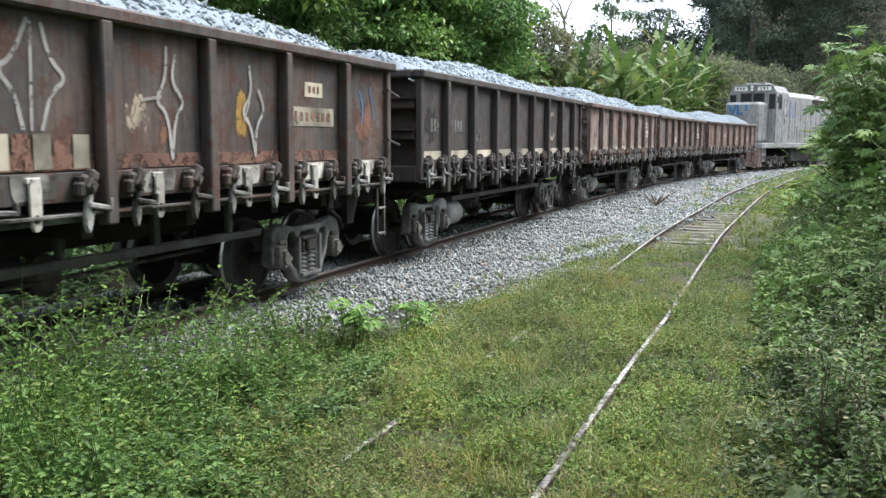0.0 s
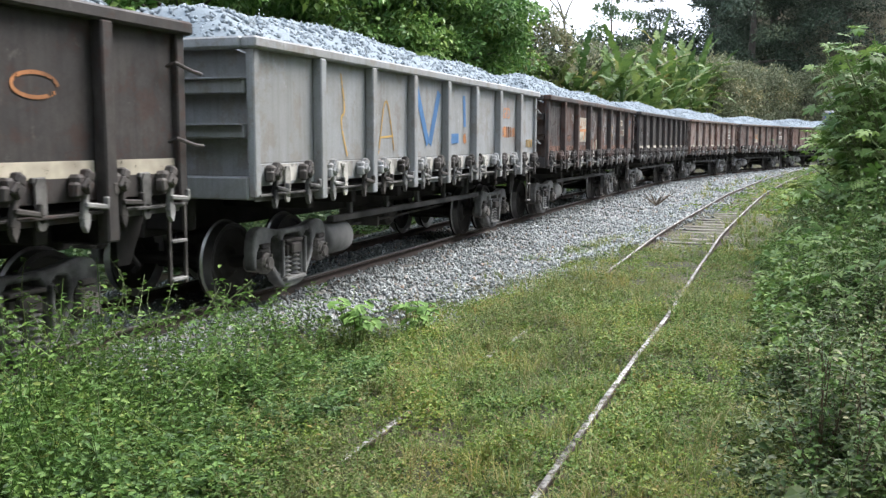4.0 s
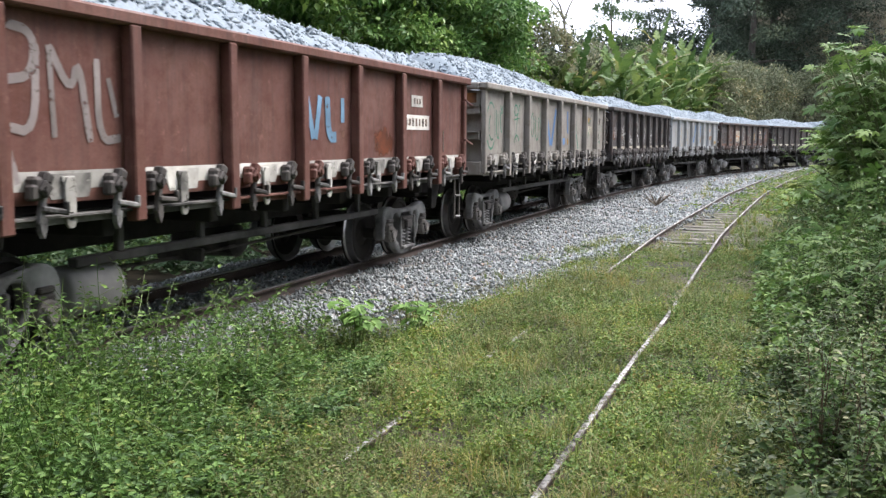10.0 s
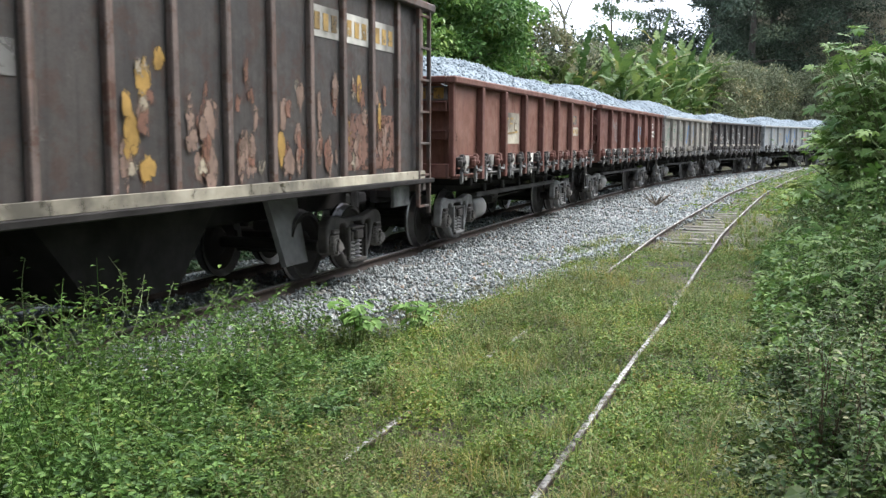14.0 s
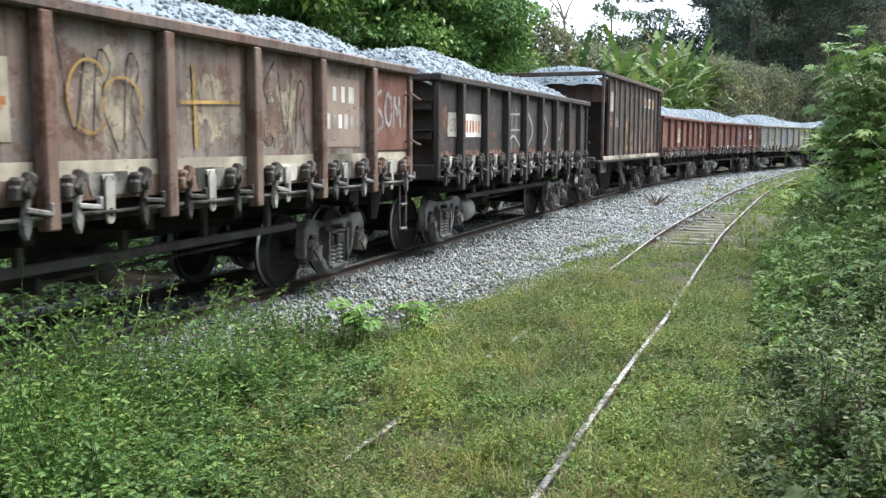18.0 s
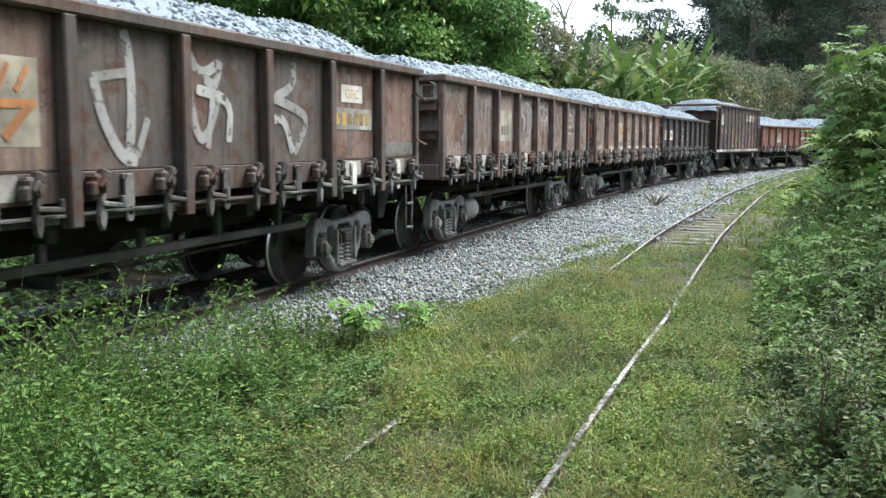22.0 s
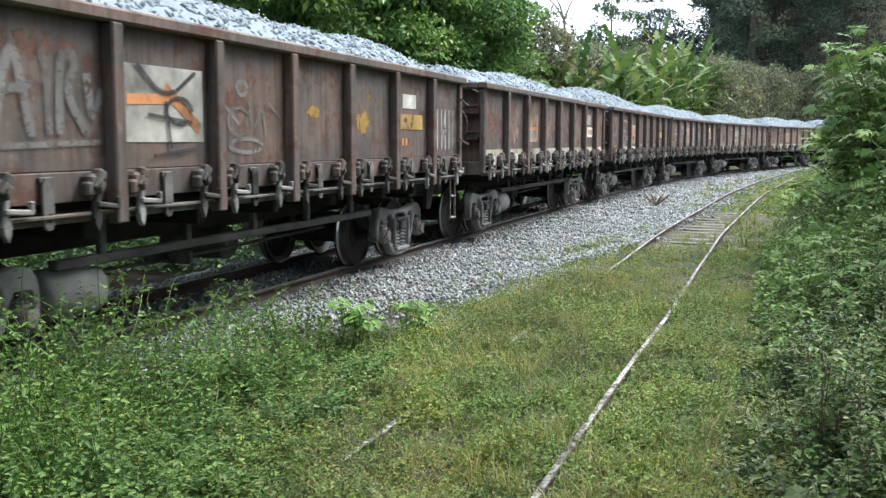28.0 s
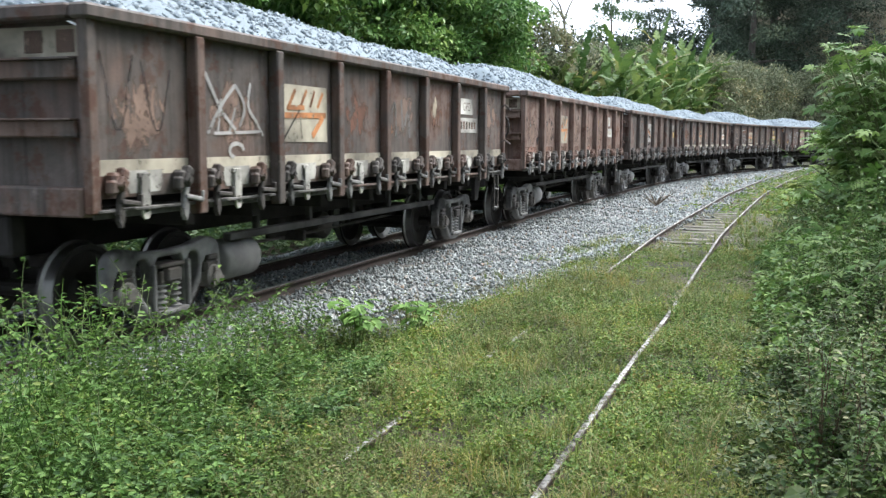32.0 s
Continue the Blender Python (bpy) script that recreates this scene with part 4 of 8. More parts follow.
    def logo(self, b, u0=0.12, u1=0.78, z0=1.52, z1=1.98):
        """A faded emblem board: slanted bars on cream."""
        self.board(b, CREAM, u0, u1, z0, z1)
        h, d = z1 - z0, u1 - u0
        for k, (a, c, wd) in enumerate((((0.16, 0.56), (0.32, 0.92), 0.10), ((0.42, 0.62), (0.55, 0.92), 0.09), ((0.62, 0.62), (0.72, 0.92), 0.08), ((0.78, 0.62), (0.9, 0.9), 0.09), ((0.16, 0.6), (0.5, 0.61), 0.10), ((0.10, 0.46), (0.96, 0.49), 0.12), ((0.9, 0.46), (0.66, 0.1), 0.14))):
            self.line(b, ORANGE, [(u0 + d * a[0], z0 + h * a[1]), (u0 + d * c[0], z0 + h * c[1])], h * wd * 1.15, 2 + 0.1 * k, "emblem")

    def plates(self, b, upper=True, mat=None, ink=None, u0=0.06, u1=0.9):
        mat = mat or DIRTY_WHITE
        if upper:
            self.board(b, mat, u0 + 0.28, u1 - 0.22, 1.98, 2.12)
            self.rows(b, ink or PLATE_INK, u0 + 0.33, u1 - 0.27, 2.01, 2.09, 3)
        self.board(b, mat, u0, u1, 1.70, 1.88)
        self.rows(b, ink or PLATE_INK, u0 + 0.06, u1 - 0.06, 1.74, 1.84, 7)

    def scrawl(self, b, mat, seed, z0=1.55, z1=2.15, u0=0.1, u1=0.9, n=3, width=0.045):
        """Sprayed letters: each a bent stroke or two with a crossing bar."""
        rng = random.Random(seed)
        st = []
        d = (u1 - u0) / n
        h = z1 - z0
        for k in range(n):
            a = u0 + k * d
            w = d * 0.8
            kind = rng.choice((0, 1, 2, 3))
            j = [rng.uniform(-0.1, 0.1) * h for _ in range(4)]
            if kind == 0:
                st += [[(a, z1 + j[0]), (a + w * 0.5, z0 + j[1]), (a + w, z1 + j[2])]]
            elif kind == 1:
                st += [[(a, z0 + j[0]), (a + w * 0.15, z1 + j[1])], [(a, z0 + h * 0.5), (a + w, z0 + h * 0.6)], [(a + w, z0 + j[2]), (a + w * 0.85, z1 + j[3])]]
            elif kind == 2:
                st += [[(a + w, z1 + j[0]), (a, z1 - h * 0.25), (a + w * 0.9, z0 + h * 0.45), (a + w * 0.8, z0 + j[1]), (a, z0 + h * 0.12)]]
            else:
                st += [[(a, z0 + j[0]), (a + w * 0.2, z1 + j[1]), (a + w * 0.9, z1 - h * 0.2), (a + w * 0.2, z0 + h * 0.5), (a + w, z0 + j[2])]]
        self.lines(b, mat, st, width)

    def arc(self, u, z, ru, rz, a0, a1, n=9):
        return [(u + ru * math.cos(math.radians(a0 + (a1 - a0) * k / n)), z + rz * math.sin(math.radians(a0 + (a1 - a0) * k / n))) for k in range(n + 1)]

    def emblem_blue(self, b, mat, z0=1.50, z1=2.2, dot=ORANGE, scale=1.0):
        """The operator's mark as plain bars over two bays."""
        self.lines(b, mat, [[(0.16, z1), (0.52, z0 + 0.02)], [(0.90, z1), (0.58, z0 + 0.02)]], 0.17 * scale)
        self.line(b + 1, mat, [(0.10, z1 - 0.02), (0.12, z0)], 0.16 * scale)
        self.line(b + 1, mat, [(0.06, z0 + 0.09), (0.5, z0 + 0.10)], 0.18 * scale, 2)
        self.line(b + 1, mat, [(0.72, z1), (0.76, z0 + 0.26)], 0.14 * scale)
        self.blotch(b + 1, dot, 0.76, z0 + 0.09, 0.07, 0.09, 2, 1, "emblem")

    def tail_board(self, mat, ink, n=5):
        """A painted number board on the tail end, under the chord."""
        part("end_board", Geo().box((-HALF + 0.115, -0.45, 2.22), (0.01, 1.6, 0.2), 0.002), mat, self.w)
        for k in range(n):
            part("letter_bar", Geo().box((-HALF + 0.107, -1.12 + k * 0.27, 2.22), (0.006, 0.15, 0.15), 0.001), ink, self.w)

    def band(self, mat, z0, z1, first=0, last=7, layer=1, gap=0.0):
        for b in range(first, last + 1):
            self.board(b, mat, gap * random.random(), 1 - gap * random.random(), z0, z1, layer, "stripe")


def paint_1(w, e):
    s = Side(w, e)
    for b in (1, 2, 4, 6):
        s.blotch(b, CREAM, 0.6, 1.75, 0.22, 0.3, 1, b)


def paint_2(w, e):
    s = Side(w, e)
    s.logo(2)
    s.plates(6)


def paint_3(w, e):
    s = Side(w, e)
    for b in (1, 3, 5):
        s.blotch(b, CREAM, 0.5, 1.7, 0.12, 0.32, 1, b)
    s.plates(6)


def paint_4(w, e):
    s = Side(w, e)
    s.blotch(0, DARK_STEEL, 0.5, 1.8, 0.5, 0.3, 1, 3)
    s.rows(0, GREY_WASH, 0.45, 0.9, 1.68, 1.86, 3)
    s.rows(1, GREY_WASH, 0.1, 0.85, 1.68, 1.86, 6)
    s.rows(2, GREY_WASH, 0.1, 0.5, 1.55, 1.66, 3)
    s.lines(6, CREAM, [s.arc(0.5, 1.85, 0.22, 0.25, 60, 330)], 0.07)
    s.lines(7, GREY_WASH, [[(0.3, 1.6), (0.5, 2.1)], [(0.7, 1.6), (0.7, 2.1)]], 0.07)


def paint_5(w, e):
    s = Side(w, e)
    s.band(SALMON, 1.37, 1.47, 0, 6, 1)
    s.blotch(7, SALMON, 0.5, 1.75, 0.35, 0.28, 1, 9)
    s.blotch(1, SALMON, 0.6, 1.62, 0.3, 0.12, 1, 3)
    s.scrawl(0, SPRAY_BLACK, 71, 1.5, 2.25, 0.1, 0.95, 3, 0.02)
    s.lines(1, SPRAY_WHITE, [s.arc(0.85, 2.02, 0.06, 0.1, -60, 200)], 0.03)
    s.logo(2, 0.04, 0.97, 1.55, 2.08)
    s.blotch(2, SPRAY_WHITE, 0.82, 1.5, 0.12, 0.1, 2, 4)
    s.lines(3, SPRAY_WHITE, [[(0.5, 2.3), (0.38, 2.05), (0.25, 1.98), (0.38, 1.86), (0.44, 1.62)], [(0.6, 2.28), (0.66, 2.06), (0.8, 1.95), (0.66, 1.86), (0.58, 1.62)], [(0.52, 2.28), (0.50, 1.62)]], 0.032)
    for k in range(6):
        s.board(3, CREAM if k % 2 else SALMON, 0.02 + k * 0.16, 0.16 + k * 0.16, 1.38, 1.60, 2)
    s.lines(4, SPRAY_WHITE, [[(0.62, 2.25), (0.6, 2.0), (0.48, 1.85), (0.62, 1.76), (0.66, 1.42)], [(0.72, 2.2), (0.66, 2.0), (0.82, 1.85), (0.7, 1.74), (0.66, 1.42)], [(0.35, 1.85), (0.55, 1.88)]], 0.032, 3)
    s.blotch(4, CREAM, 0.3, 1.75, 0.18, 0.22, 1, 5)
    s.blotch(4, SALMON, 0.6, 1.62, 0.12, 0.18, 2, 6)
    s.lines(5, SPRAY_WHITE, [[(0.55, 2.2), (0.58, 1.95), (0.42, 1.8), (0.56, 1.7), (0.62, 1.42)], [(0.68, 2.0), (0.78, 1.82), (0.64, 1.7), (0.62, 1.42)], [(0.55, 1.9), (0.45, 1.72)]], 0.032, 3)
    s.blotch(5, YELLOW, 0.45, 1.78, 0.12, 0.22, 1, 7)
    s.plates(6, True, CREAM, SALMON)
    s.lines(7, SPRAY_BLUE, [[(0.35, 2.1), (0.45, 1.9), (0.4, 1.75)], [(0.6, 2.15), (0.7, 1.8)]], 0.03)


def paint_6(w, e):
    s = Side(w, e)
    s.emblem_blue(3, SPRAY_BLUE)
    s.lines(1, YELLOW, [[(0.45, 2.25), (0.55, 1.85), (0.42, 1.8), (0.58, 1.4)]], 0.03)
    s.lines(2, YELLOW, [[(0.2, 1.42), (0.4, 2.2), (0.62, 1.45)], [(0.24, 1.6), (0.6, 1.62)]], 0.03)
    s.text(6, ORANGE, "GFD", 0.28, 0.66, 1.93, 2.10)
    s.rows(6, ORANGE, 0.04, 0.95, 1.62, 1.80, 9)
    s.rows(7, YELLOW, 0.5, 0.9, 1.45, 1.6, 4)


def paint_7(w, e):
    s = Side(w, e)
    s.blotch(0, SALMON, 0.66, 1.74, 0.42, 0.19, 1, 2)
    s.lines(0, SPRAY_WHITE, [[(0.56, 1.9), (0.48, 1.92), (0.44, 1.78), (0.5, 1.66), (0.58, 1.68), (0.58, 1.78), (0.53, 1.78)], [(0.65, 1.66), (0.65, 1.91), (0.76, 1.91)], [(0.65, 1.79), (0.73, 1.79)], [(0.83, 1.66), (0.83, 1.9), (0.92, 1.86), (0.93, 1.71), (0.83, 1.66)]], 0.035, 2)
    s.blotch(1, SALMON, 0.5, 1.72, 0.4, 0.17, 1, 3)
    s.rows(1, SPRAY_WHITE, 0.05, 0.4, 1.64, 1.84, 3)
    s.lines(1, SPRAY_WHITE, [[(0.45, 1.95), (0.85, 1.48)], [(0.68, 2.0), (0.55, 1.46)], [(0.4, 1.72), (0.98, 1.78)]], 0.06, 3)
    s.lines(2, SPRAY_WHITE, [[(0.08, 2.2), (0.2, 1.85), (0.28, 1.45)], [(0.32, 2.2), (0.42, 1.9), (0.66, 1.5), (0.9, 1.52)], [(0.28, 1.46), (0.62, 1.6), (0.88, 1.6)]], 0.075)
    s.lines(3, SPRAY_WHITE, [[(0.42, 1.42), (0.3, 1.72), (0.22, 2.0), (0.42, 2.2)], [(0.42, 2.2), (0.72, 1.98), (0.32, 1.72)], [(0.32, 1.74), (0.62, 1.76), (0.9, 1.42)]], 0.075)
    s.lines(4, SPRAY_WHITE, [[(0.42, 2.2), (0.4, 2.05), (0.12, 1.98)], [(0.12, 1.88), (0.5, 1.98), (0.78, 1.9), (0.62, 1.66), (0.38, 1.42)], [(0.4, 1.44), (0.1, 1.74)]], 0.075)
    s.lines(5, SPRAY_WHITE, [[(0.2, 1.95), (0.75, 1.5)], [(0.5, 1.98), (0.55, 1.48)], [(0.15, 1.7), (0.8, 1.76)], [(0.75, 1.9), (0.1, 1.52)]], 0.06)
    s.blotch(6, SALMON, 0.6, 1.7, 0.12, 0.16, 1, 5)
    s.lines(7, ORANGE, [s.arc(0.5, 1.9, 0.2, 0.08, 0, 330)], 0.025)


def paint_8(w, e):
    s = Side(w, e)
    s.lines(0, SPRAY_GREEN, [s.arc(0.32, 1.8, 0.22, 0.36, 50, 320, 14), s.arc(0.36, 1.78, 0.14, 0.2, 120, 300, 9), [(0.5, 2.05), (0.52, 1.62)], [(0.58, 2.05), (0.6, 1.6), (0.72, 1.62)], [(0.66, 2.0), (0.68, 1.62)], [(0.76, 2.05), (0.8, 1.75), (0.86, 1.7)], [(0.78, 2.12), (0.9, 2.0)], [(0.9, 2.12), (0.8, 1.98)]], 0.032)
    s.lines(1, SPRAY_GREEN, [s.arc(0.5, 2.08, 0.1, 0.09, 0, 330, 9), [(0.72, 2.2), (0.6, 2.02), (0.5, 1.72), (0.52, 1.55)], [(0.4, 1.92), (0.7, 1.95)], s.arc(0.54, 1.5, 0.14, 0.16, 20, 170)], 0.03)
    s.lines(2, SPRAY_GREEN, [[(0.25, 2.1), (0.22, 1.65), (0.1, 1.6)], s.arc(0.38, 1.85, 0.09, 0.22, -80, 260, 10), [(0.55, 2.02), (0.56, 1.6)], s.arc(0.68, 1.72, 0.08, 0.14, 180, 360), [(0.6, 2.0), (0.6, 1.75)], [(0.76, 2.0), (0.76, 1.75)], [(0.86, 2.1), (0.9, 1.62)]], 0.03)
    s.emblem_blue(3, SPRAY_BLUE, 1.46, 2.18, YELLOW)
    s.lines(5, SPRAY_GREEN, [[(0.1, 2.15), (0.2, 1.85), (0.05, 1.5)], [(0.35, 2.2), (0.4, 1.8), (0.58, 1.4)], [(0.05, 1.78), (0.35, 1.8), (0.55, 1.42)]], 0.028)
    s.board(6, CREAM, 0.02, 0.95, 1.72, 1.9)
    s.blotch(6, YELLOW, 0.5, 2.05, 0.18, 0.1, 1, 2)
    s.lines(6, SPRAY_GREEN, [[(0.25, 2.15), (0.5, 1.9), (0.75, 2.18)], [(0.55, 1.9), (0.25, 1.42)]], 0.028, 2)
    s.rows(7, PLATE_INK, 0.1, 0.5, 1.6, 1.75, 5)
    s.rows(7, PLATE_INK, 0.3, 0.6, 1.95, 2.12, 4)
    s.lines(7, SPRAY_GREEN, [[(0.4, 2.15), (0.55, 1.5)], [(0.65, 2.1), (0.8, 1.8)], s.arc(0.5, 1.5, 0.12, 0.06, 0, 180)], 0.025, 3)
    s.tail_board(STONE_GREY, ORANGE, 3)


def paint_9(w, e):
    s = Side(w, e)
    s.band(DIRTY_WHITE, 1.25, 1.37, 0, 7, 1)
    s.lines(1, PALE_SPRAY, [[(0.03, 2.25), (0.28, 2.22), (0.24, 1.95), (0.05, 1.92)], [(0.28, 2.15), (0.25, 1.6), (0.02, 1.65)], [(0.4, 1.58), (0.38, 2.15)], [(0.38, 2.15), (0.55, 1.85), (0.62, 2.12), (0.7, 1.55)], [(0.78, 2.1), (0.78, 1.55), (0.98, 1.58)], [(0.88, 1.98), (0.95, 1.72)], [(0.05, 1.5), (0.1, 1.3)]], 0.06)
    s.lines(4, PALE_BLUE, [[(0.1, 2.0), (0.22, 1.58)], [(0.36, 2.0), (0.26, 1.58)], [(0.5, 2.0), (0.52, 1.6), (0.68, 1.6)]], 0.11)
    s.line(4, PALE_BLUE, [(0.82, 2.0), (0.82, 1.75)], 0.10)
    s.blotch(4, SALMON, 0.82, 1.63, 0.05, 0.05, 2, 1)
    s.blotch(5, RUST_STAIN, 0.72, 1.55, 0.32, 0.17, 1, 3, "rust_stain")
    s.plates(6)
    s.rows(7, PLATE_INK, 0.08, 0.3, 1.4, 1.72, 3)


def paint_10(w, e):
    s = Side(w, e)
    s.board(2, CREAM, 0.03, 0.92, 1.52, 2.03)
    s.lines(2, YELLOW, [[(0.2, 1.95), (0.3, 1.93)], [(0.25, 1.94), (0.2, 1.72)], [(0.4, 1.94), (0.36, 1.76)], [(0.4, 1.94), (0.55, 1.93)], [(0.38, 1.85), (0.52, 1.85)], [(0.65, 1.92), (0.6, 1.74), (0.75, 1.74)], [(0.12, 1.68), (0.8, 1.72)]], 0.035, 3)
    s.board(6, GREY_WASH, 0.22, 0.68, 1.92, 2.10)
    s.text(6, YELLOW, "GFC", 0.28, 0.62, 1.96, 2.06)
    s.board(6, CREAM, 0.02, 0.85, 1.68, 1.86)
    s.rows(6, YELLOW, 0.1, 0.8, 1.72, 1.82, 5)
    s.rows(0, SALMON, 0.06, 0.2, 1.55, 1.68, 3)
    s.tail_board(GREY_WASH, YELLOW, 6)


def paint_12(w, e):
    s = Side(w, e)
    s.band(SALMON, 1.33, 1.43, 0, 6, 1, 0.2)
    s.blotch(0, SALMON, 0.4, 1.85, 0.2, 0.35, 1, 3)
    s.board(0, DIRTY_WHITE, 0.5, 0.98, 1.62, 1.95, 2)
    s.text(0, ORANGE, "GFC", 0.62, 0.92, 1.69, 1.87, 3)
    s.board(1, DIRTY_WHITE, 0.05, 0.97, 1.62, 1.95, 2)
    s.rows(1, ORANGE, 0.1, 0.92, 1.68, 1.86, 6, 3)
    s.blotch(2, SALMON, 0.5, 1.65, 0.3, 0.1, 1, 4)
    s.lines(3, SPRAY_WHITE, [[(0.4, 2.1), (0.4, 1.3)], [(0.65, 2.1), (0.65, 1.3)], [(0.15, 2.0), (0.9, 2.02)], [(0.2, 1.75), (0.9, 1.75)], [(0.1, 1.5), (0.5, 1.7), (0.95, 1.45)]], 0.045)
    for b in (4, 5):
        s.lines(b, SPRAY_WHITE, [[(0.25, 2.1), (0.75, 1.75), (0.2, 1.4)]], 0.05)
    s.lines(6, SPRAY_WHITE, [[(0.2, 2.1), (0.4, 1.45), (0.7, 1.95)]], 0.05)
    s.blotch(7, SALMON, 0.5, 1.7, 0.12, 0.3, 1, 9)


def paint_13(w, e):
    s = Side(w, e)
    for b, u, z, a, c, m in ((0, 0.45, 1.85, 0.4, 0.42, TAN), (1, 0.5, 1.8, 0.42, 0.45, TAN), (3, 0.5, 1.82, 0.38, 0.48, CREAM), (4, 0.5, 1.8, 0.4, 0.42, CREAM), (5, 0.5, 1.8, 0.38, 0.45, CREAM), (5, 0.3, 1.7, 0.2, 0.3, TAN)):
        s.blotch(b, m, u, z, a, c, 1 if m is CREAM else 2, b + 3)
    for b, k in ((0, 4), (1, 5), (3, 6), (5, 7)):
        s.scrawl(b, SPRAY_BLACK, k, 1.5, 2.2, 0.1, 0.95, 3, 0.014)
    s.scrawl(0, GREY_WASH, 14, 1.5, 2.2, 0.1, 0.95, 2, 0.02)
    s.logo(2, 0.1, 0.85, 1.55, 2.05)
    s.line(4, YELLOW, [(0.3, 2.15), (0.32, 1.5)], 0.05, 3)
    s.line(4, YELLOW, [(0.15, 1.85), (0.9, 1.88)], 0.035, 4)
    s.lines(3, YELLOW, [s.arc(0.35, 1.85, 0.2, 0.25, 40, 330), s.arc(0.65, 1.8, 0.2, 0.2, -60, 200)], 0.02, 4)
    s.board(6, TAN, 0.1, 0.85, 1.5, 2.2)
    s.rows(6, DIRTY_WHITE, 0.2, 0.75, 1.95, 2.12, 3)
    s.rows(6, DIRTY_WHITE, 0.1, 0.85, 1.68, 1.84, 6)
    s.board(7, BRICK_RED, 0.0, 1.0, 1.46, 2.34, 3, "paint_patch")
    s.lines(7, SPRAY_WHITE, [[(0.24, 2.12), (0.08, 2.05), (0.06, 1.95), (0.26, 1.86), (0.28, 1.72), (0.06, 1.64)], s.arc(0.42, 1.92, 0.09, 0.18, 0, 350, 12), [(0.56, 1.72), (0.58, 2.08)], [(0.58, 2.08), (0.66, 1.85)], [(0.66, 1.85), (0.72, 2.08)], [(0.72, 2.08), (0.75, 1.72)], [(0.92, 2.15), (0.86, 1.72)]], 0.05, 5)
    s.tail_board(CREAM, PLATE_INK, 4)


def paint_14(w, e):
    s = Side(w, e)
    s.blotch(0, TAN, 0.45, 1.9, 0.55, 0.45, 1, 2)
    s.blotch(0, SALMON, 0.7, 1.75, 0.3, 0.3, 1.5, 3)
    s.blotch(0, GREY_WASH, 0.82, 1.62, 0.14, 0.18, 2, 4)
    s.blotch(0, DUSTY_IRON, 0.4, 2.15, 0.08, 0.05, 2, 5)
    s.blotch(1, TAN, 0.5, 1.85, 0.55, 0.42, 1, 4)
    s.lines(1, GREY_WASH, [[(0.05, 2.15), (0.1, 1.6)], [(0.25, 2.2), (0.3, 1.6)], [(0.3, 2.2), (0.45, 1.9), (0.6, 1.65), (0.62, 2.15)], [(0.72, 1.6), (0.78, 2.12), (0.95, 2.0)]], 0.075, 3)
    s.board(2, CREAM, 0.05, 0.86, 1.56, 2.06)
    s.rows(2, GREY_WASH, 0.15, 0.7, 1.66, 1.82, 4)
    s.blotch(3, GREY_WASH, 0.45, 1.75, 0.3, 0.3, 1, 3)
    s.blotch(3, SALMON, 0.3, 1.95, 0.12, 0.25, 1.5, 3)
    s.blotch(3, SALMON, 0.97, 1.6, 0.06, 0.3, 1.5, 6)
    s.lines(3, SPRAY_WHITE, [[(0.05, 1.95), (0.08, 2.12), (0.2, 2.24), (0.3, 2.15), (0.3, 2.0), (0.45, 1.98), (0.48, 1.85), (0.4, 1.76)], [(0.02, 2.0), (0.06, 1.82), (0.2, 1.78)], [(0.42, 2.12), (0.5, 2.24), (0.62, 2.18)], [(0.66, 2.24), (0.66, 1.68)], [(0.68, 2.22), (0.88, 2.1), (0.92, 1.85), (0.75, 1.7)], [(0.78, 2.0), (0.8, 1.85)]], 0.07, 3)
    s.lines(4, SPRAY_WHITE, [[(0.02, 2.22), (0.25, 2.16), (0.5, 2.2), (0.7, 2.14), (0.95, 2.18)], [(0.06, 1.8), (0.08, 2.05), (0.22, 2.08), (0.28, 1.75)], [(0.28, 1.92), (0.4, 2.08), (0.48, 1.75)], [(0.5, 1.92), (0.62, 2.08), (0.7, 1.7)], [(0.72, 1.92), (0.86, 2.08), (0.94, 1.7)]], 0.055, 3)
    s.blotch(4, SALMON, 0.62, 1.65, 0.14, 0.28, 1, 6)
    s.blotch(5, GREY_WASH, 0.5, 1.85, 0.3, 0.4, 1, 8)
    s.plates(6, True, CREAM)
    s.blotch(7, TAN, 0.5, 1.9, 0.25, 0.4, 1, 6)
    s.rows(7, SALMON, 0.2, 0.5, 1.5, 1.85, 3)
    s.tail_board(DIRTY_WHITE, PLATE_INK, 4)


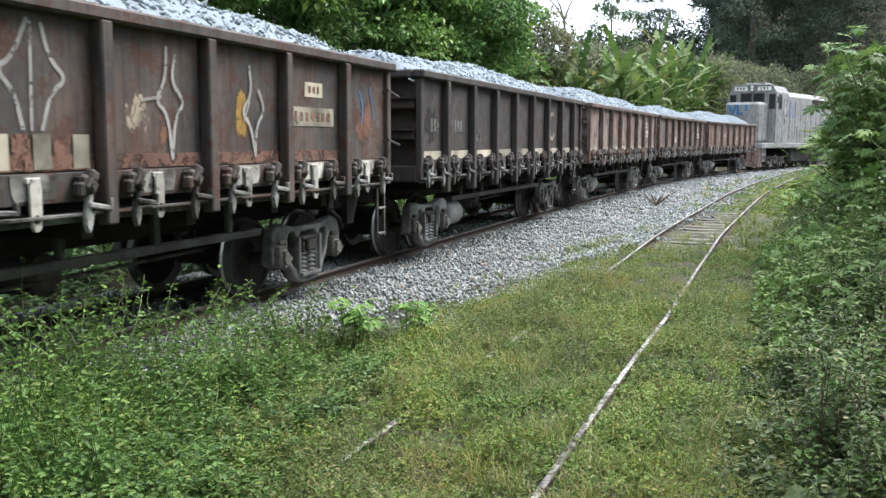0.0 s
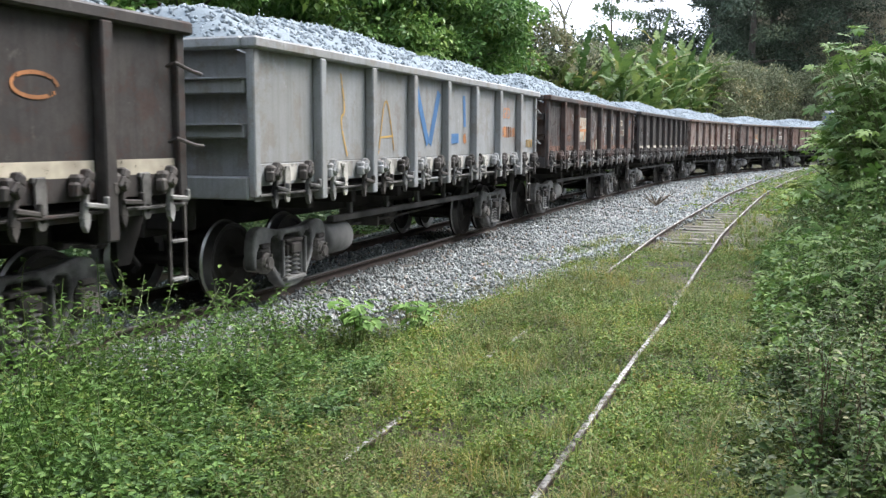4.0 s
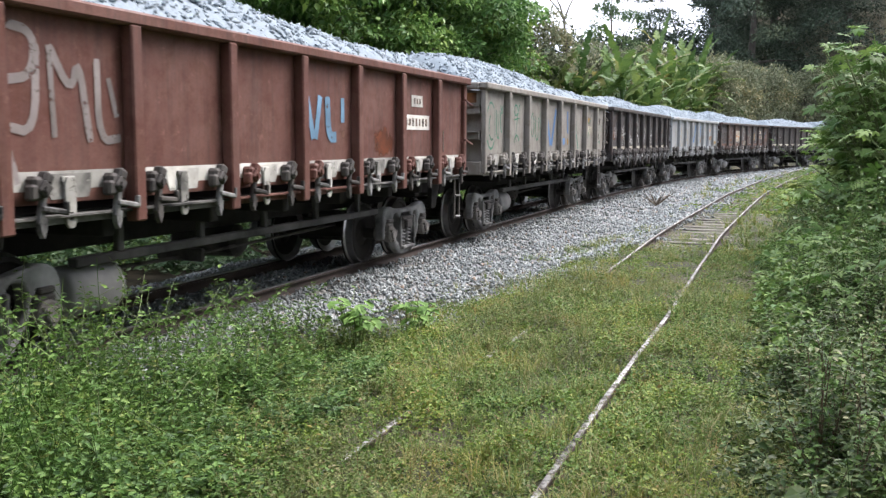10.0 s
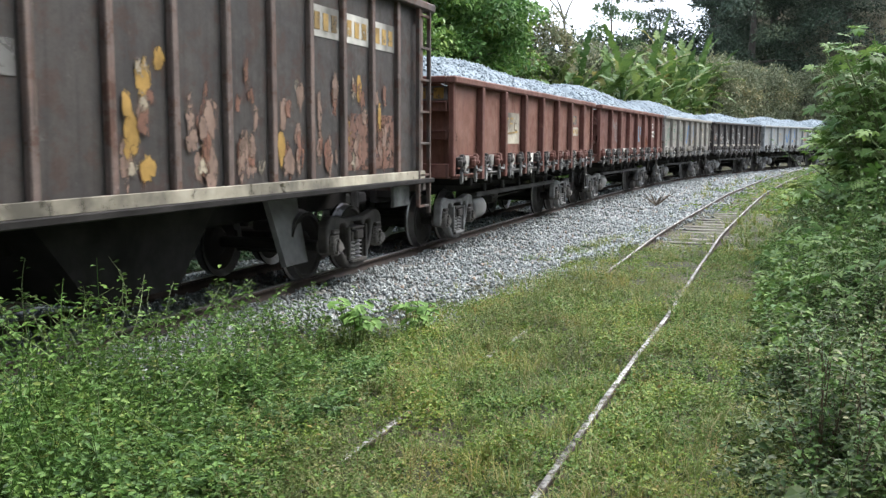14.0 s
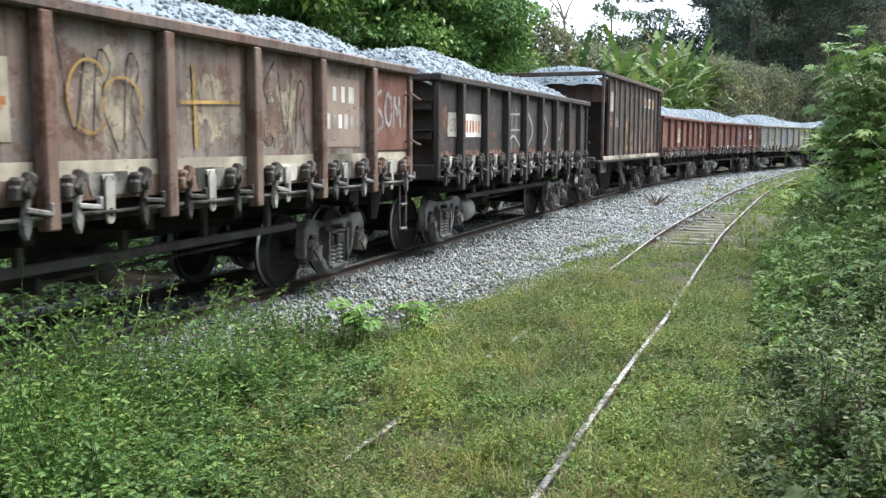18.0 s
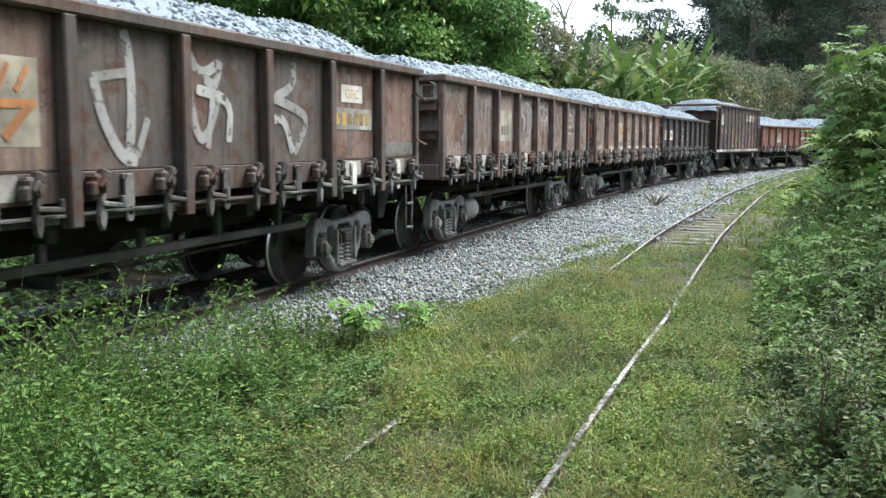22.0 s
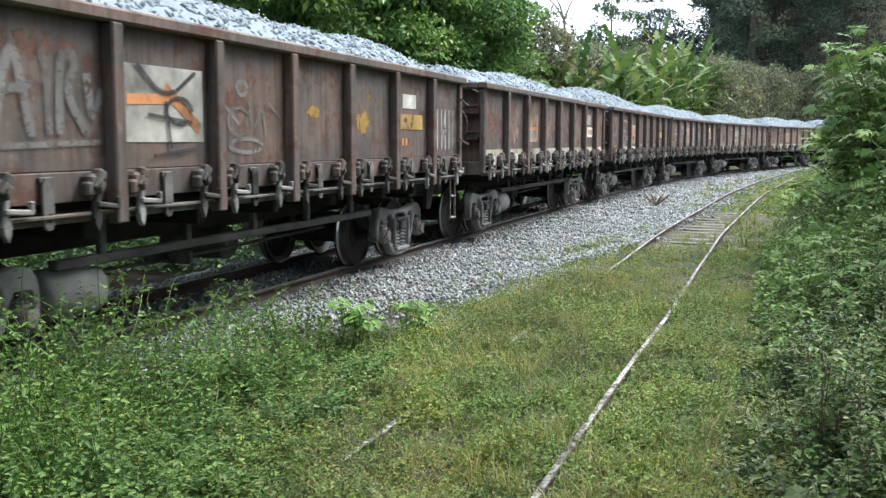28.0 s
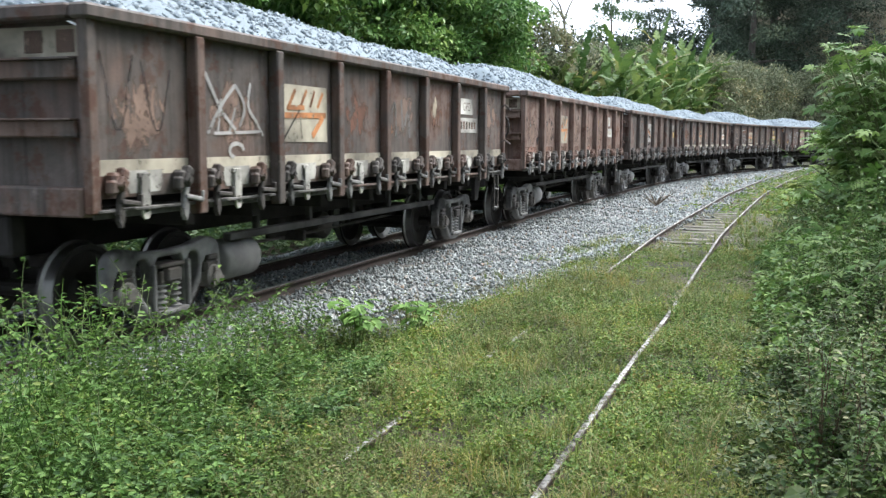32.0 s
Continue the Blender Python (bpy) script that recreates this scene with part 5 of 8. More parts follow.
def paint_15(w, e):
    s = Side(w, e)
    s.blotch(0, SALMON, 0.82, 2.05, 0.25, 0.2, 1, 1)
    s.blotch(0, SALMON, 0.4, 1.66, 0.5, 0.15, 1, 2)
    s.blotch(0, YELLOW, 0.4, 1.53, 0.2, 0.04, 2, 9)
    s.lines(0, SPRAY_WHITE, [[(0.62, 2.12), (0.66, 1.9)], [(0.95, 2.12), (0.6, 1.86)], [(0.82, 2.15), (0.84, 1.55)], [(0.62, 1.84), (0.98, 1.84)], [(0.66, 1.84), (0.68, 1.55)], [(0.97, 1.84), (0.98, 1.48)]], 0.065, 3)
    s.blotch(1, SALMON, 0.6, 1.95, 0.35, 0.35, 1, 3)
    s.lines(1, SPRAY_WHITE, [[(0.05, 2.1), (0.18, 1.6)], [(0.2, 2.15), (0.05, 1.7)], [(0.3, 1.45), (0.32, 2.15)], [(0.3, 1.8), (0.5, 1.82)], [(0.52, 2.1), (0.52, 1.5)], [(0.62, 2.1), (0.85, 1.95), (0.65, 1.8), (0.7, 1.5)], [(0.66, 2.12), (0.97, 2.1)], [(0.9, 2.1), (0.92, 1.75)]], 0.065, 3)
    s.board(2, RED_FADED, 0.0, 1.0, 1.38, 2.34, 0.6, "paint_patch")
    s.logo(2, 0.08, 0.88, 1.52, 2.06)
    s.lines(3, SPRAY_WHITE, [[(0.5, 2.32), (0.56, 2.1), (0.56, 1.75), (0.52, 1.42)], [(0.2, 1.98), (0.52, 2.03)], [(0.2, 1.98), (0.28, 1.7), (0.45, 1.44), (0.6, 1.42)], [(0.6, 1.45), (0.72, 1.72)]], 0.09, 2)
    s.lines(4, SPRAY_WHITE, [[(0.05, 2.24), (0.2, 2.06), (0.45, 2.18)], [(0.25, 2.05), (0.4, 1.98), (0.46, 2.2)], [(0.05, 1.98), (0.16, 1.55), (0.3, 1.62), (0.45, 1.95)], [(0.15, 1.96), (0.6, 1.9), (0.56, 1.55)], [(0.36, 1.95), (0.28, 1.5)]], 0.085, 2)
    s.lines(5, SPRAY_WHITE, [[(0.45, 2.28), (0.46, 2.06), (0.1, 1.94)], [(0.1, 1.94), (0.4, 1.88), (0.74, 1.78), (0.45, 1.45)], [(0.05, 1.74), (0.28, 1.78), (0.42, 1.45)]], 0.085, 2)
    s.board(6, RED_FADED, 0.0, 1.0, 1.38, 2.34, 0.6, "paint_patch")
    s.line(6, GREY_WASH, [(0.42, 2.25), (0.44, 1.4)], 0.09, 1)
    s.board(6, DIRTY_WHITE, 0.25, 0.72, 1.96, 2.14, 2)
    s.text(6, YELLOW, "GFC", 0.33, 0.64, 2.0, 2.1, 3)
    s.board(6, DIRTY_WHITE, 0.04, 0.95, 1.68, 1.90, 2)
    s.rows(6, YELLOW, 0.1, 0.9, 1.72, 1.86, 6, 3)
    s.board(7, RED_FADED, 0.0, 1.0, 1.38, 2.34, 0.6, "paint_patch")
    s.board(7, GREY_WASH, 0.05, 0.95, 1.4, 1.55, 2, "paint_patch")
    s.tail_board(CREAM, ORANGE, 6)


def paint_16(w, e):
    s = Side(w, e)
    s.lines(0, TAN, [s.arc(0.22, 2.02, 0.1, 0.16, 0, 340, 12), s.arc(0.55, 2.06, 0.1, 0.12, -20, 260, 10), [(0.2, 1.85), (0.3, 1.75), (0.34, 1.6), (0.28, 1.5)], [(0.62, 2.0), (0.66, 1.8), (0.55, 1.65)], s.arc(0.55, 1.55, 0.24, 0.12, 170, 340, 9), [(0.45, 1.8), (0.42, 1.6), (0.5, 1.5)], [(0.75, 1.8), (0.8, 1.55), (0.88, 1.5)]], 0.026)
    s.band(CREAM, 1.33, 1.42, 1, 2, 1, 0.2)
    s.board(1, SALMON, 0.0, 1.0, 1.98, 2.2, 0.6, "paint_patch")
    s.lines(1, SPRAY_WHITE, [[(0.1, 2.14), (0.28, 2.06), (0.5, 2.14), (0.85, 2.1)], [(0.14, 2.12), (0.18, 1.75), (0.0, 1.5)], [(0.25, 1.82), (0.72, 1.88), (0.6, 1.55), (0.45, 1.42)], [(0.45, 1.86), (0.4, 1.45)], [(0.0, 1.5), (0.15, 1.62), (0.22, 1.48)], [(0.5, 1.42), (0.62, 1.62), (0.72, 1.44)], [(0.74, 1.85), (0.78, 1.5)], [(0.8, 1.72), (0.92, 1.55), (0.98, 1.7)], [(0.72, 1.62), (0.98, 1.6)]], 0.035, 2)
    s.board(2, SALMON, 0.0, 1.0, 2.02, 2.25, 0.6, "paint_patch")
    s.logo(2, 0.02, 0.9, 1.5, 2.02)
    for b in (3, 4, 5):
        s.line(b, GREY_WASH, [(0.0, 1.95), (1.0, 1.95)], 0.012)
        s.lines(b, PALE_INK, [s.arc(0.3, 1.66, 0.14, 0.05, 0, 170), s.arc(0.6, 1.95, 0.12, 0.1, 10, 190), [(0.48, 1.95), (0.44, 1.85)], [(0.08, 1.85), (0.06, 1.6)], [(0.2, 1.88), (0.18, 1.66)], s.arc(0.52, 1.68, 0.08, 0.12, 0, 340, 10), s.arc(0.72, 1.58, 0.07, 0.1, 0, 330, 9), [(0.08, 1.45), (0.3, 1.5), (0.36, 1.4)], [(0.86, 1.85), (0.88, 1.6)]], 0.026)
        s.rows(b, CREAM, 0.2, 0.85, 1.42, 1.5, 6, 1)
    s.board(6, YELLOW, 0.2, 0.66, 1.95, 2.14)
    s.rows(6, CREAM, 0.25, 0.62, 2.0, 2.08, 3)
    s.board(6, YELLOW, 0.03, 0.9, 1.68, 1.88)
    s.rows(6, CREAM, 0.1, 0.85, 1.73, 1.83, 7)
    s.lines(6, CREAM, [[(0.2, 1.6), (0.3, 1.45), (0.4, 1.6)], s.arc(0.6, 1.52, 0.1, 0.06, 0, 330)], 0.025)
    s.lines(7, YELLOW, [[(0.06, 1.5), (0.15, 1.68), (0.25, 1.5)], [(0.3, 1.7), (0.34, 1.46)], s.arc(0.5, 1.58, 0.09, 0.09, 0, 330), [(0.64, 1.7), (0.66, 1.46), (0.76, 1.5)], s.arc(0.85, 1.58, 0.08, 0.09, 20, 330)], 0.035)


def paint_17(w, e):
    s = Side(w, e)
    s.logo(2, 0.1, 0.8, 1.55, 2.05)
    for b, u, z, a, c in ((0, 0.5, 1.8, 0.4, 0.3), (1, 0.5, 1.75, 0.35, 0.3), (3, 0.4, 1.8, 0.3, 0.35), (4, 0.3, 2.0, 0.2, 0.25), (4, 0.7, 1.75, 0.22, 0.3), (5, 0.85, 1.85, 0.07, 0.45)):
        s.blotch(b, TAN if b % 2 else SALMON, u, z, a, c, 1, b + 5)
    s.board(6, DIRTY_WHITE, 0.25, 0.74, 1.94, 2.16)
    s.text(6, ORANGE, "GFC", 0.33, 0.68, 1.98, 2.11)
    s.board(6, DIRTY_WHITE, 0.0, 0.96, 1.66, 1.88)
    s.rows(6, ORANGE, 0.05, 0.92, 1.70, 1.84, 7)
    s.board(7, BRICK_RED, 0.02, 0.62, 1.42, 2.32, 1, "paint_patch")
    s.rows(7, GREY_WASH, 0.04, 0.3, 1.43, 1.52, 3, 2)
    s.rows(7, GREY_WASH, 0.04, 0.2, 1.6, 1.66, 2, 2)


def paint_18(w, e):
    s = Side(w, e)
    s.lines(1, GREY_WASH, [[(0.12, 1.58), (0.2, 1.95), (0.28, 2.15), (0.34, 1.9), (0.4, 1.58)], [(0.16, 1.85), (0.42, 1.9)], [(0.5, 2.15), (0.54, 1.6)], [(0.62, 1.6), (0.64, 2.15), (0.8, 2.08), (0.66, 1.88), (0.86, 1.6)], [(0.86, 2.0), (0.9, 1.65), (1.0, 1.9)]], 0.07, 2)
    s.line(1, GREY_WASH, [(0.0, 1.52), (0.98, 1.55)], 0.05, 2)
    s.blotch(1, SALMON, 0.4, 2.15, 0.5, 0.12, 1, 2)
    s.board(2, DIRTY_WHITE, 0.02, 0.95, 1.55, 2.1)
    s.line(2, ORANGE, [(0.1, 1.85), (0.6, 1.87)], 0.1, 2)
    s.line(2, ORANGE, [(0.5, 1.95), (0.9, 1.65)], 0.12, 2)
    s.lines(2, SPRAY_BLACK, [[(0.2, 2.1), (0.5, 1.85), (0.85, 2.08)], [(0.5, 1.85), (0.55, 1.5)], [(0.3, 1.75), (0.8, 1.7)], [(0.35, 1.45), (0.85, 1.5)], s.arc(0.65, 1.78, 0.15, 0.1, 0, 300)], 0.035, 4)
    s.lines(3, GREY_WASH, [s.arc(0.35, 2.0, 0.08, 0.06, 0, 340), [(0.1, 1.85), (0.3, 1.7)], s.arc(0.3, 1.72, 0.16, 0.12, 30, 330), [(0.45, 1.9), (0.5, 1.6), (0.65, 1.9), (0.7, 1.6)], [(0.75, 1.9), (0.95, 1.75)], s.arc(0.4, 1.52, 0.25, 0.06, 0, 330)], 0.035)
    s.blotch(4, YELLOW, 0.4, 1.85, 0.16, 0.07, 1, 4)
    s.blotch(5, YELLOW, 0.35, 1.75, 0.18, 0.16, 1, 5)
    s.blotch(5, YELLOW, 0.5, 2.05, 0.07, 0.08, 1, 6)
    s.board(6, DIRTY_WHITE, 0.25, 0.65, 1.95, 2.12)
    s.board(6, YELLOW, 0.03, 0.85, 1.7, 1.88)
    s.rows(6, ORANGE, 0.1, 0.5, 1.5, 1.6, 4)
    s.lines(7, SPRAY_WHITE, [[(0.1 + 0.14 * k, 1.98), (0.1 + 0.14 * k, 1.45)] for k in range(6)] + [[(0.1, 1.45), (0.24, 1.98)], [(0.38, 1.45), (0.52, 1.98)]], 0.05)


def paint_19(w, e):
    s = Side(w, e)
    s.band(SALMON, 1.37, 1.46, 0, 7, 1, 0.3)
    for b in (0, 1, 3, 4, 5):
        chip = random.Random(40 + b)
        for j in range(7):
            s.blotch(b, DARK_STEEL, chip.uniform(0.05, 0.95), chip.uniform(1.5, 2.2), chip.uniform(0.02, 0.09), chip.uniform(0.02, 0.1), 2 + 0.1 * j, j)
        s.blotch(b, TAN, 0.5, 1.75, 0.4, 0.3, 1, b + 2)
    for b in (0, 1, 4):
        s.blotch(b, DUSTY_IRON, 0.4, 1.85, 0.06, 0.1, 2, b)
    s.logo(2, 0.03, 0.85, 1.52, 2.08)
    s.blotch(5, YELLOW, 0.4, 2.0, 0.07, 0.1, 2, 3)
    s.blotch(5, SALMON, 0.75, 1.65, 0.1, 0.22, 2, 4)
    s.board(6, DIRTY_WHITE, 0.25, 0.7, 1.94, 2.16)
    s.rows(6, CREAM, 0.32, 0.62, 2.0, 2.1, 3)
    s.board(6, DIRTY_WHITE, 0.02, 0.93, 1.67, 1.88)
    s.rows(6, CREAM, 0.1, 0.85, 1.72, 1.83, 6)
    s.blotch(7, SALMON, 0.45, 1.8, 0.45, 0.45, 0.8, 6)
    s.tail_board(CREAM, PLATE_INK, 3)


def paint_20(w, e):
    s = Side(w, e)
    for b, m in ((0, TAN), (1, TAN), (3, SALMON), (4, TAN), (5, SALMON), (7, TAN)):
        s.blotch(b, m, 0.45, 1.75 + 0.03 * b, 0.36, 0.3, 1, b + 4)
    s.scrawl(0, SPRAY_BLACK, 55, 1.5, 2.1, 0.1, 0.9, 2, 0.012)
    s.lines(1, SPRAY_WHITE, [[(0.1, 2.1), (0.3, 1.8), (0.5, 1.65)], [(0.5, 2.02), (0.3, 1.85), (0.12, 1.62)], [(0.5, 2.02), (0.66, 1.85), (0.55, 1.68)], [(0.72, 2.05), (0.66, 1.85), (0.8, 1.72)], [(0.25, 1.62), (0.3, 1.9)], [(0.4, 1.62), (0.5, 1.85)], [(0.2, 1.62), (0.85, 1.64)], [(0.78, 1.75), (0.9, 1.6)], s.arc(0.5, 1.48, 0.1, 0.06, 0, 250)], 0.035, 2)
    s.logo(2, 0.04, 0.92, 1.55, 2.08)
    s.line(2, SPRAY_BLACK, [(0.1, 1.58), (0.38, 1.85), (0.42, 1.58)], 0.03, 4)
    s.lines(4, GREY_WASH, [[(0.1, 1.75), (0.3, 2.1), (0.3, 1.6)], [(0.45, 2.05), (0.5, 1.6), (0.65, 2.0), (0.7, 1.6)]], 0.05, 2)
    s.blotch(4, ORANGE, 0.1, 1.66, 0.1, 0.12, 2, 3)
    s.blotch(5, CREAM, 0.38, 1.95, 0.1, 0.2, 2, 8)
    s.board(6, DIRTY_WHITE, 0.22, 0.72, 1.94, 2.16)
    s.text(6, PLATE_INK, "GFD", 0.32, 0.62, 1.99, 2.11)
    s.board(6, DIRTY_WHITE, 0.0, 0.93, 1.68, 1.89)
    s.rows(6, PLATE_INK, 0.08, 0.86, 1.73, 1.84, 7)
    s.rows(7, SALMON, 0.05, 0.4, 1.46, 1.66, 3)
    s.tail_board(CREAM, PLATE_INK, 2)


DECOR = {1: paint_1, 2: paint_2, 3: paint_3, 4: paint_4, 5: paint_5, 6: paint_6, 7: paint_7, 8: paint_8, 9: paint_9, 10: paint_10, 12: paint_12,
         13: paint_13, 14: paint_14, 15: paint_15, 16: paint_16, 17: paint_17, 18: paint_18, 19: paint_19, 20: paint_20}


BROWN = worn_paint("brown_wagon_paint", (0.10, 0.075, 0.066), (0.155, 0.116, 0.102), blush=0.38)
PALE_BROWN = worn_paint("faded_brown_paint", (0.155, 0.125, 0.11), (0.262, 0.22, 0.196), blush=0.4)
DARK = worn_paint("dark_wagon_paint", (0.036, 0.032, 0.031), (0.054, 0.047, 0.043), rusty=0.25, dirty=0.5, dirt=(0.014, 0.013, 0.0125))
DARK_BROWN = worn_paint("dark_brown_paint", (0.074, 0.063, 0.057), (0.115, 0.093, 0.082), blush=0.35)
SOOTY = worn_paint("sooty_brown_paint", (0.058, 0.049, 0.045), (0.088, 0.069, 0.06), blush=0.25)
LIGHT_GREY = worn_paint("light_grey_paint", (0.25, 0.26, 0.265), (0.225, 0.226, 0.22), rusty=0.3, dirty=0.4, dirt=(0.11, 0.104, 0.095), rust=(0.18, 0.135, 0.10))
STONE_GREY = worn_paint("stone_grey_paint", (0.225, 0.208, 0.182), (0.19, 0.173, 0.15), rusty=0.35, dirty=0.45, dirt=(0.08, 0.073, 0.066), rust=(0.13, 0.10, 0.075))
GRIME = worn_paint("grimy_brown_paint", (0.047, 0.043, 0.042), (0.078, 0.066, 0.06), blush=0.22)
RED_BROWN = worn_paint("red_oxide_paint", (0.105, 0.04, 0.03), (0.14, 0.065, 0.05), rusty=0.25, dirty=0.5)
BRICK_RED = worn_paint("brick_red_paint", (0.15, 0.064, 0.044), (0.18, 0.09, 0.066), rusty=0.3, dirty=0.45)
RED_FADED = worn_paint("faded_red_brown_paint", (0.148, 0.095, 0.076), (0.203, 0.147, 0.122), blush=0.35)

CHORDS[RED_FADED.name], CHORDS[BROWN.name] = BROWN, DARK_BROWN
train, wheel_sets = [], []


def add_wagon(k, made):
    w, sets = made
    slack = (0.04, 0.04, 0.04, 0.04, 0.05, 0.05, 0.05, 0.08, 0.12, 0.2, 0.22, 0.22, 0.28, 0.35, 0.43, 0.5, 0.48, 0.4, 0.12, -0.2)[k - 1]
    train.append((w, 47.59 + slack - 10.63 * (k - 1), 3.53))
    wheel_sets.extend(sets)


def couple():
    spec = [
        (1, "rust-brown open wagon heaped with crushed stone, cream streaks", RED_FADED, BROWN, 7, 1, None, PATCH),
        (2, "brown open wagon heaped with crushed stone", BROWN, DARK_BROWN, 7, 3, None, PATCH),
        (3, "faded brown open wagon of stone with a cream stripe", PALE_BROWN, BROWN, 7, 1, CREAM, PATCH),
        (4, "blackened open wagon of stone with a cream stripe", DARK, DARK, 8, 3, CREAM, None),
        (5, "dark brown open wagon of stone with scrawled graffiti", GRIME, GRIME, 7, 2, None, PATCH),
        (6, "light grey open wagon of stone with blue lettering", LIGHT_GREY, LIGHT_GREY, 7, 1, None, PATCH),
        (7, "black open wagon of stone with white graffiti and stripe", DARK, DARK, 8, 3, CREAM, None),
        (8, "stone-grey open wagon with green scrawls and blue lettering", STONE_GREY, STONE_GREY, 7, 0, None, PATCH),
        (9, "red oxide open wagon of stone with white placards", RED_BROWN, RED_BROWN, 7, 0, None, PATCH),
        (10, "brick-red open wagon of stone with yellow placards", BRICK_RED, RED_BROWN, 7, 1, None, PATCH),
        (12, "black open wagon of stone with white number boards", DARK, DARK, 8, 2, None, PATCH),
        (13, "faded brown open wagon of stone with peeling paint", PALE_BROWN, RED_FADED, 7, 1, CREAM, PATCH),
        (14, "grey-brown open wagon of stone with sprayed letters", PALE_BROWN, BROWN, 7, 3, None, PATCH),
        (15, "dark brown open wagon of stone with white graffiti", DARK_BROWN, SOOTY, 7, 1, None, PATCH),
        (16, "sooty brown open wagon of stone with yellow placards", SOOTY, SOOTY, 7, 0, None, PATCH),
        (17, "brown open wagon of stone with a cream stripe", DARK_BROWN, DARK_BROWN, 7, 3, CREAM, PATCH),
        (18, "dark brown open wagon of stone covered in graffiti", DARK_BROWN, DARK_BROWN, 7, 1, None, None),
        (19, "red-brown open wagon of stone with white placards", RED_FADED, RED_FADED, 7, 0, None, PATCH),
        (20, "dark brown open wagon of stone with a cream stripe", DARK_BROWN, DARK_BROWN, 7, 1, CREAM, PATCH),
    ]
    for k, label, paint, trim, ribs, load, stripe, patch in spec:
        add_wagon(k, gondola(label, paint, trim, ribs, load, stripe, patch, DECOR.get(k), wheel="red" if k == 14 else k in (8, 16, 18, 20), bare={15: (3, 4, 5), 16: (3, 4), 5: (0,), 20: (7,)}.get(k, ())))


couple()


def hopper_paint(w):
    """Boards and flaking colour on the hopper's side."""
    def plate(mat, x, z, sx, sz, name="placard"):
        part(name, Geo().box((x, -WALL - 0.014, z), (sx, 0.006, sz), 0.001), mat, w)
    plate(DIRTY_WHITE, -2.93, 2.57, 0.5, 0.5)
    plate(SALMON, -2.93, 2.05, 0.55, 0.22, "paint_patch")
    plate(GREY_WASH, -2.22, 2.05, 0.55, 0.22, "paint_patch")
    for x in (2.056, 2.769, 3.481):
        plate(DIRTY_WHITE, x, 2.72, 0.60, 0.30)
        for k in range(3):
            part("letter_bar", Geo().box((x - 0.18 + k * 0.18, -WALL - 0.019, 2.72), (0.11, 0.004, 0.17), 0.001), YELLOW, w)
    rng = random.Random(12)
    d = 8.55 / 12
    for bay in range(4, 11):
        x = -4.0 + (bay + 0.5) * d
        for k in range(13):
            cx, cz = x + rng.uniform(-0.2, 0.2), 1.34 + 0.8 * rng.random() ** 1.5
            ru, rz = rng.uniform(0.07, 0.17), rng.uniform(0.12, 0.30)
            ring = []
            for i in range(14):
                a = 2 * math.pi * i / 14
                ring.append((cx + ru * math.cos(a) * rng.uniform(0.6, 1.1), -WALL - 0.0125 - 0.0012 * k, cz + rz * math.sin(a) * rng.uniform(0.6, 1.1)))
            part("paint_patch", Geo().add([(cx, -WALL - 0.0125 - 0.0012 * k, cz)] + ring, [(0, 1 + i, 1 + (i + 1) % 14) for i in range(14)]), SMEAR[(SALMON, TAN, TAN, SALMON, SALMON, CREAM, YELLOW, TAN)[rng.randrange(8)].name], w)
    for x in (2.769, 3.481):
        plate(SALMON, x, 1.55, 0.55, 0.6, "paint_patch")


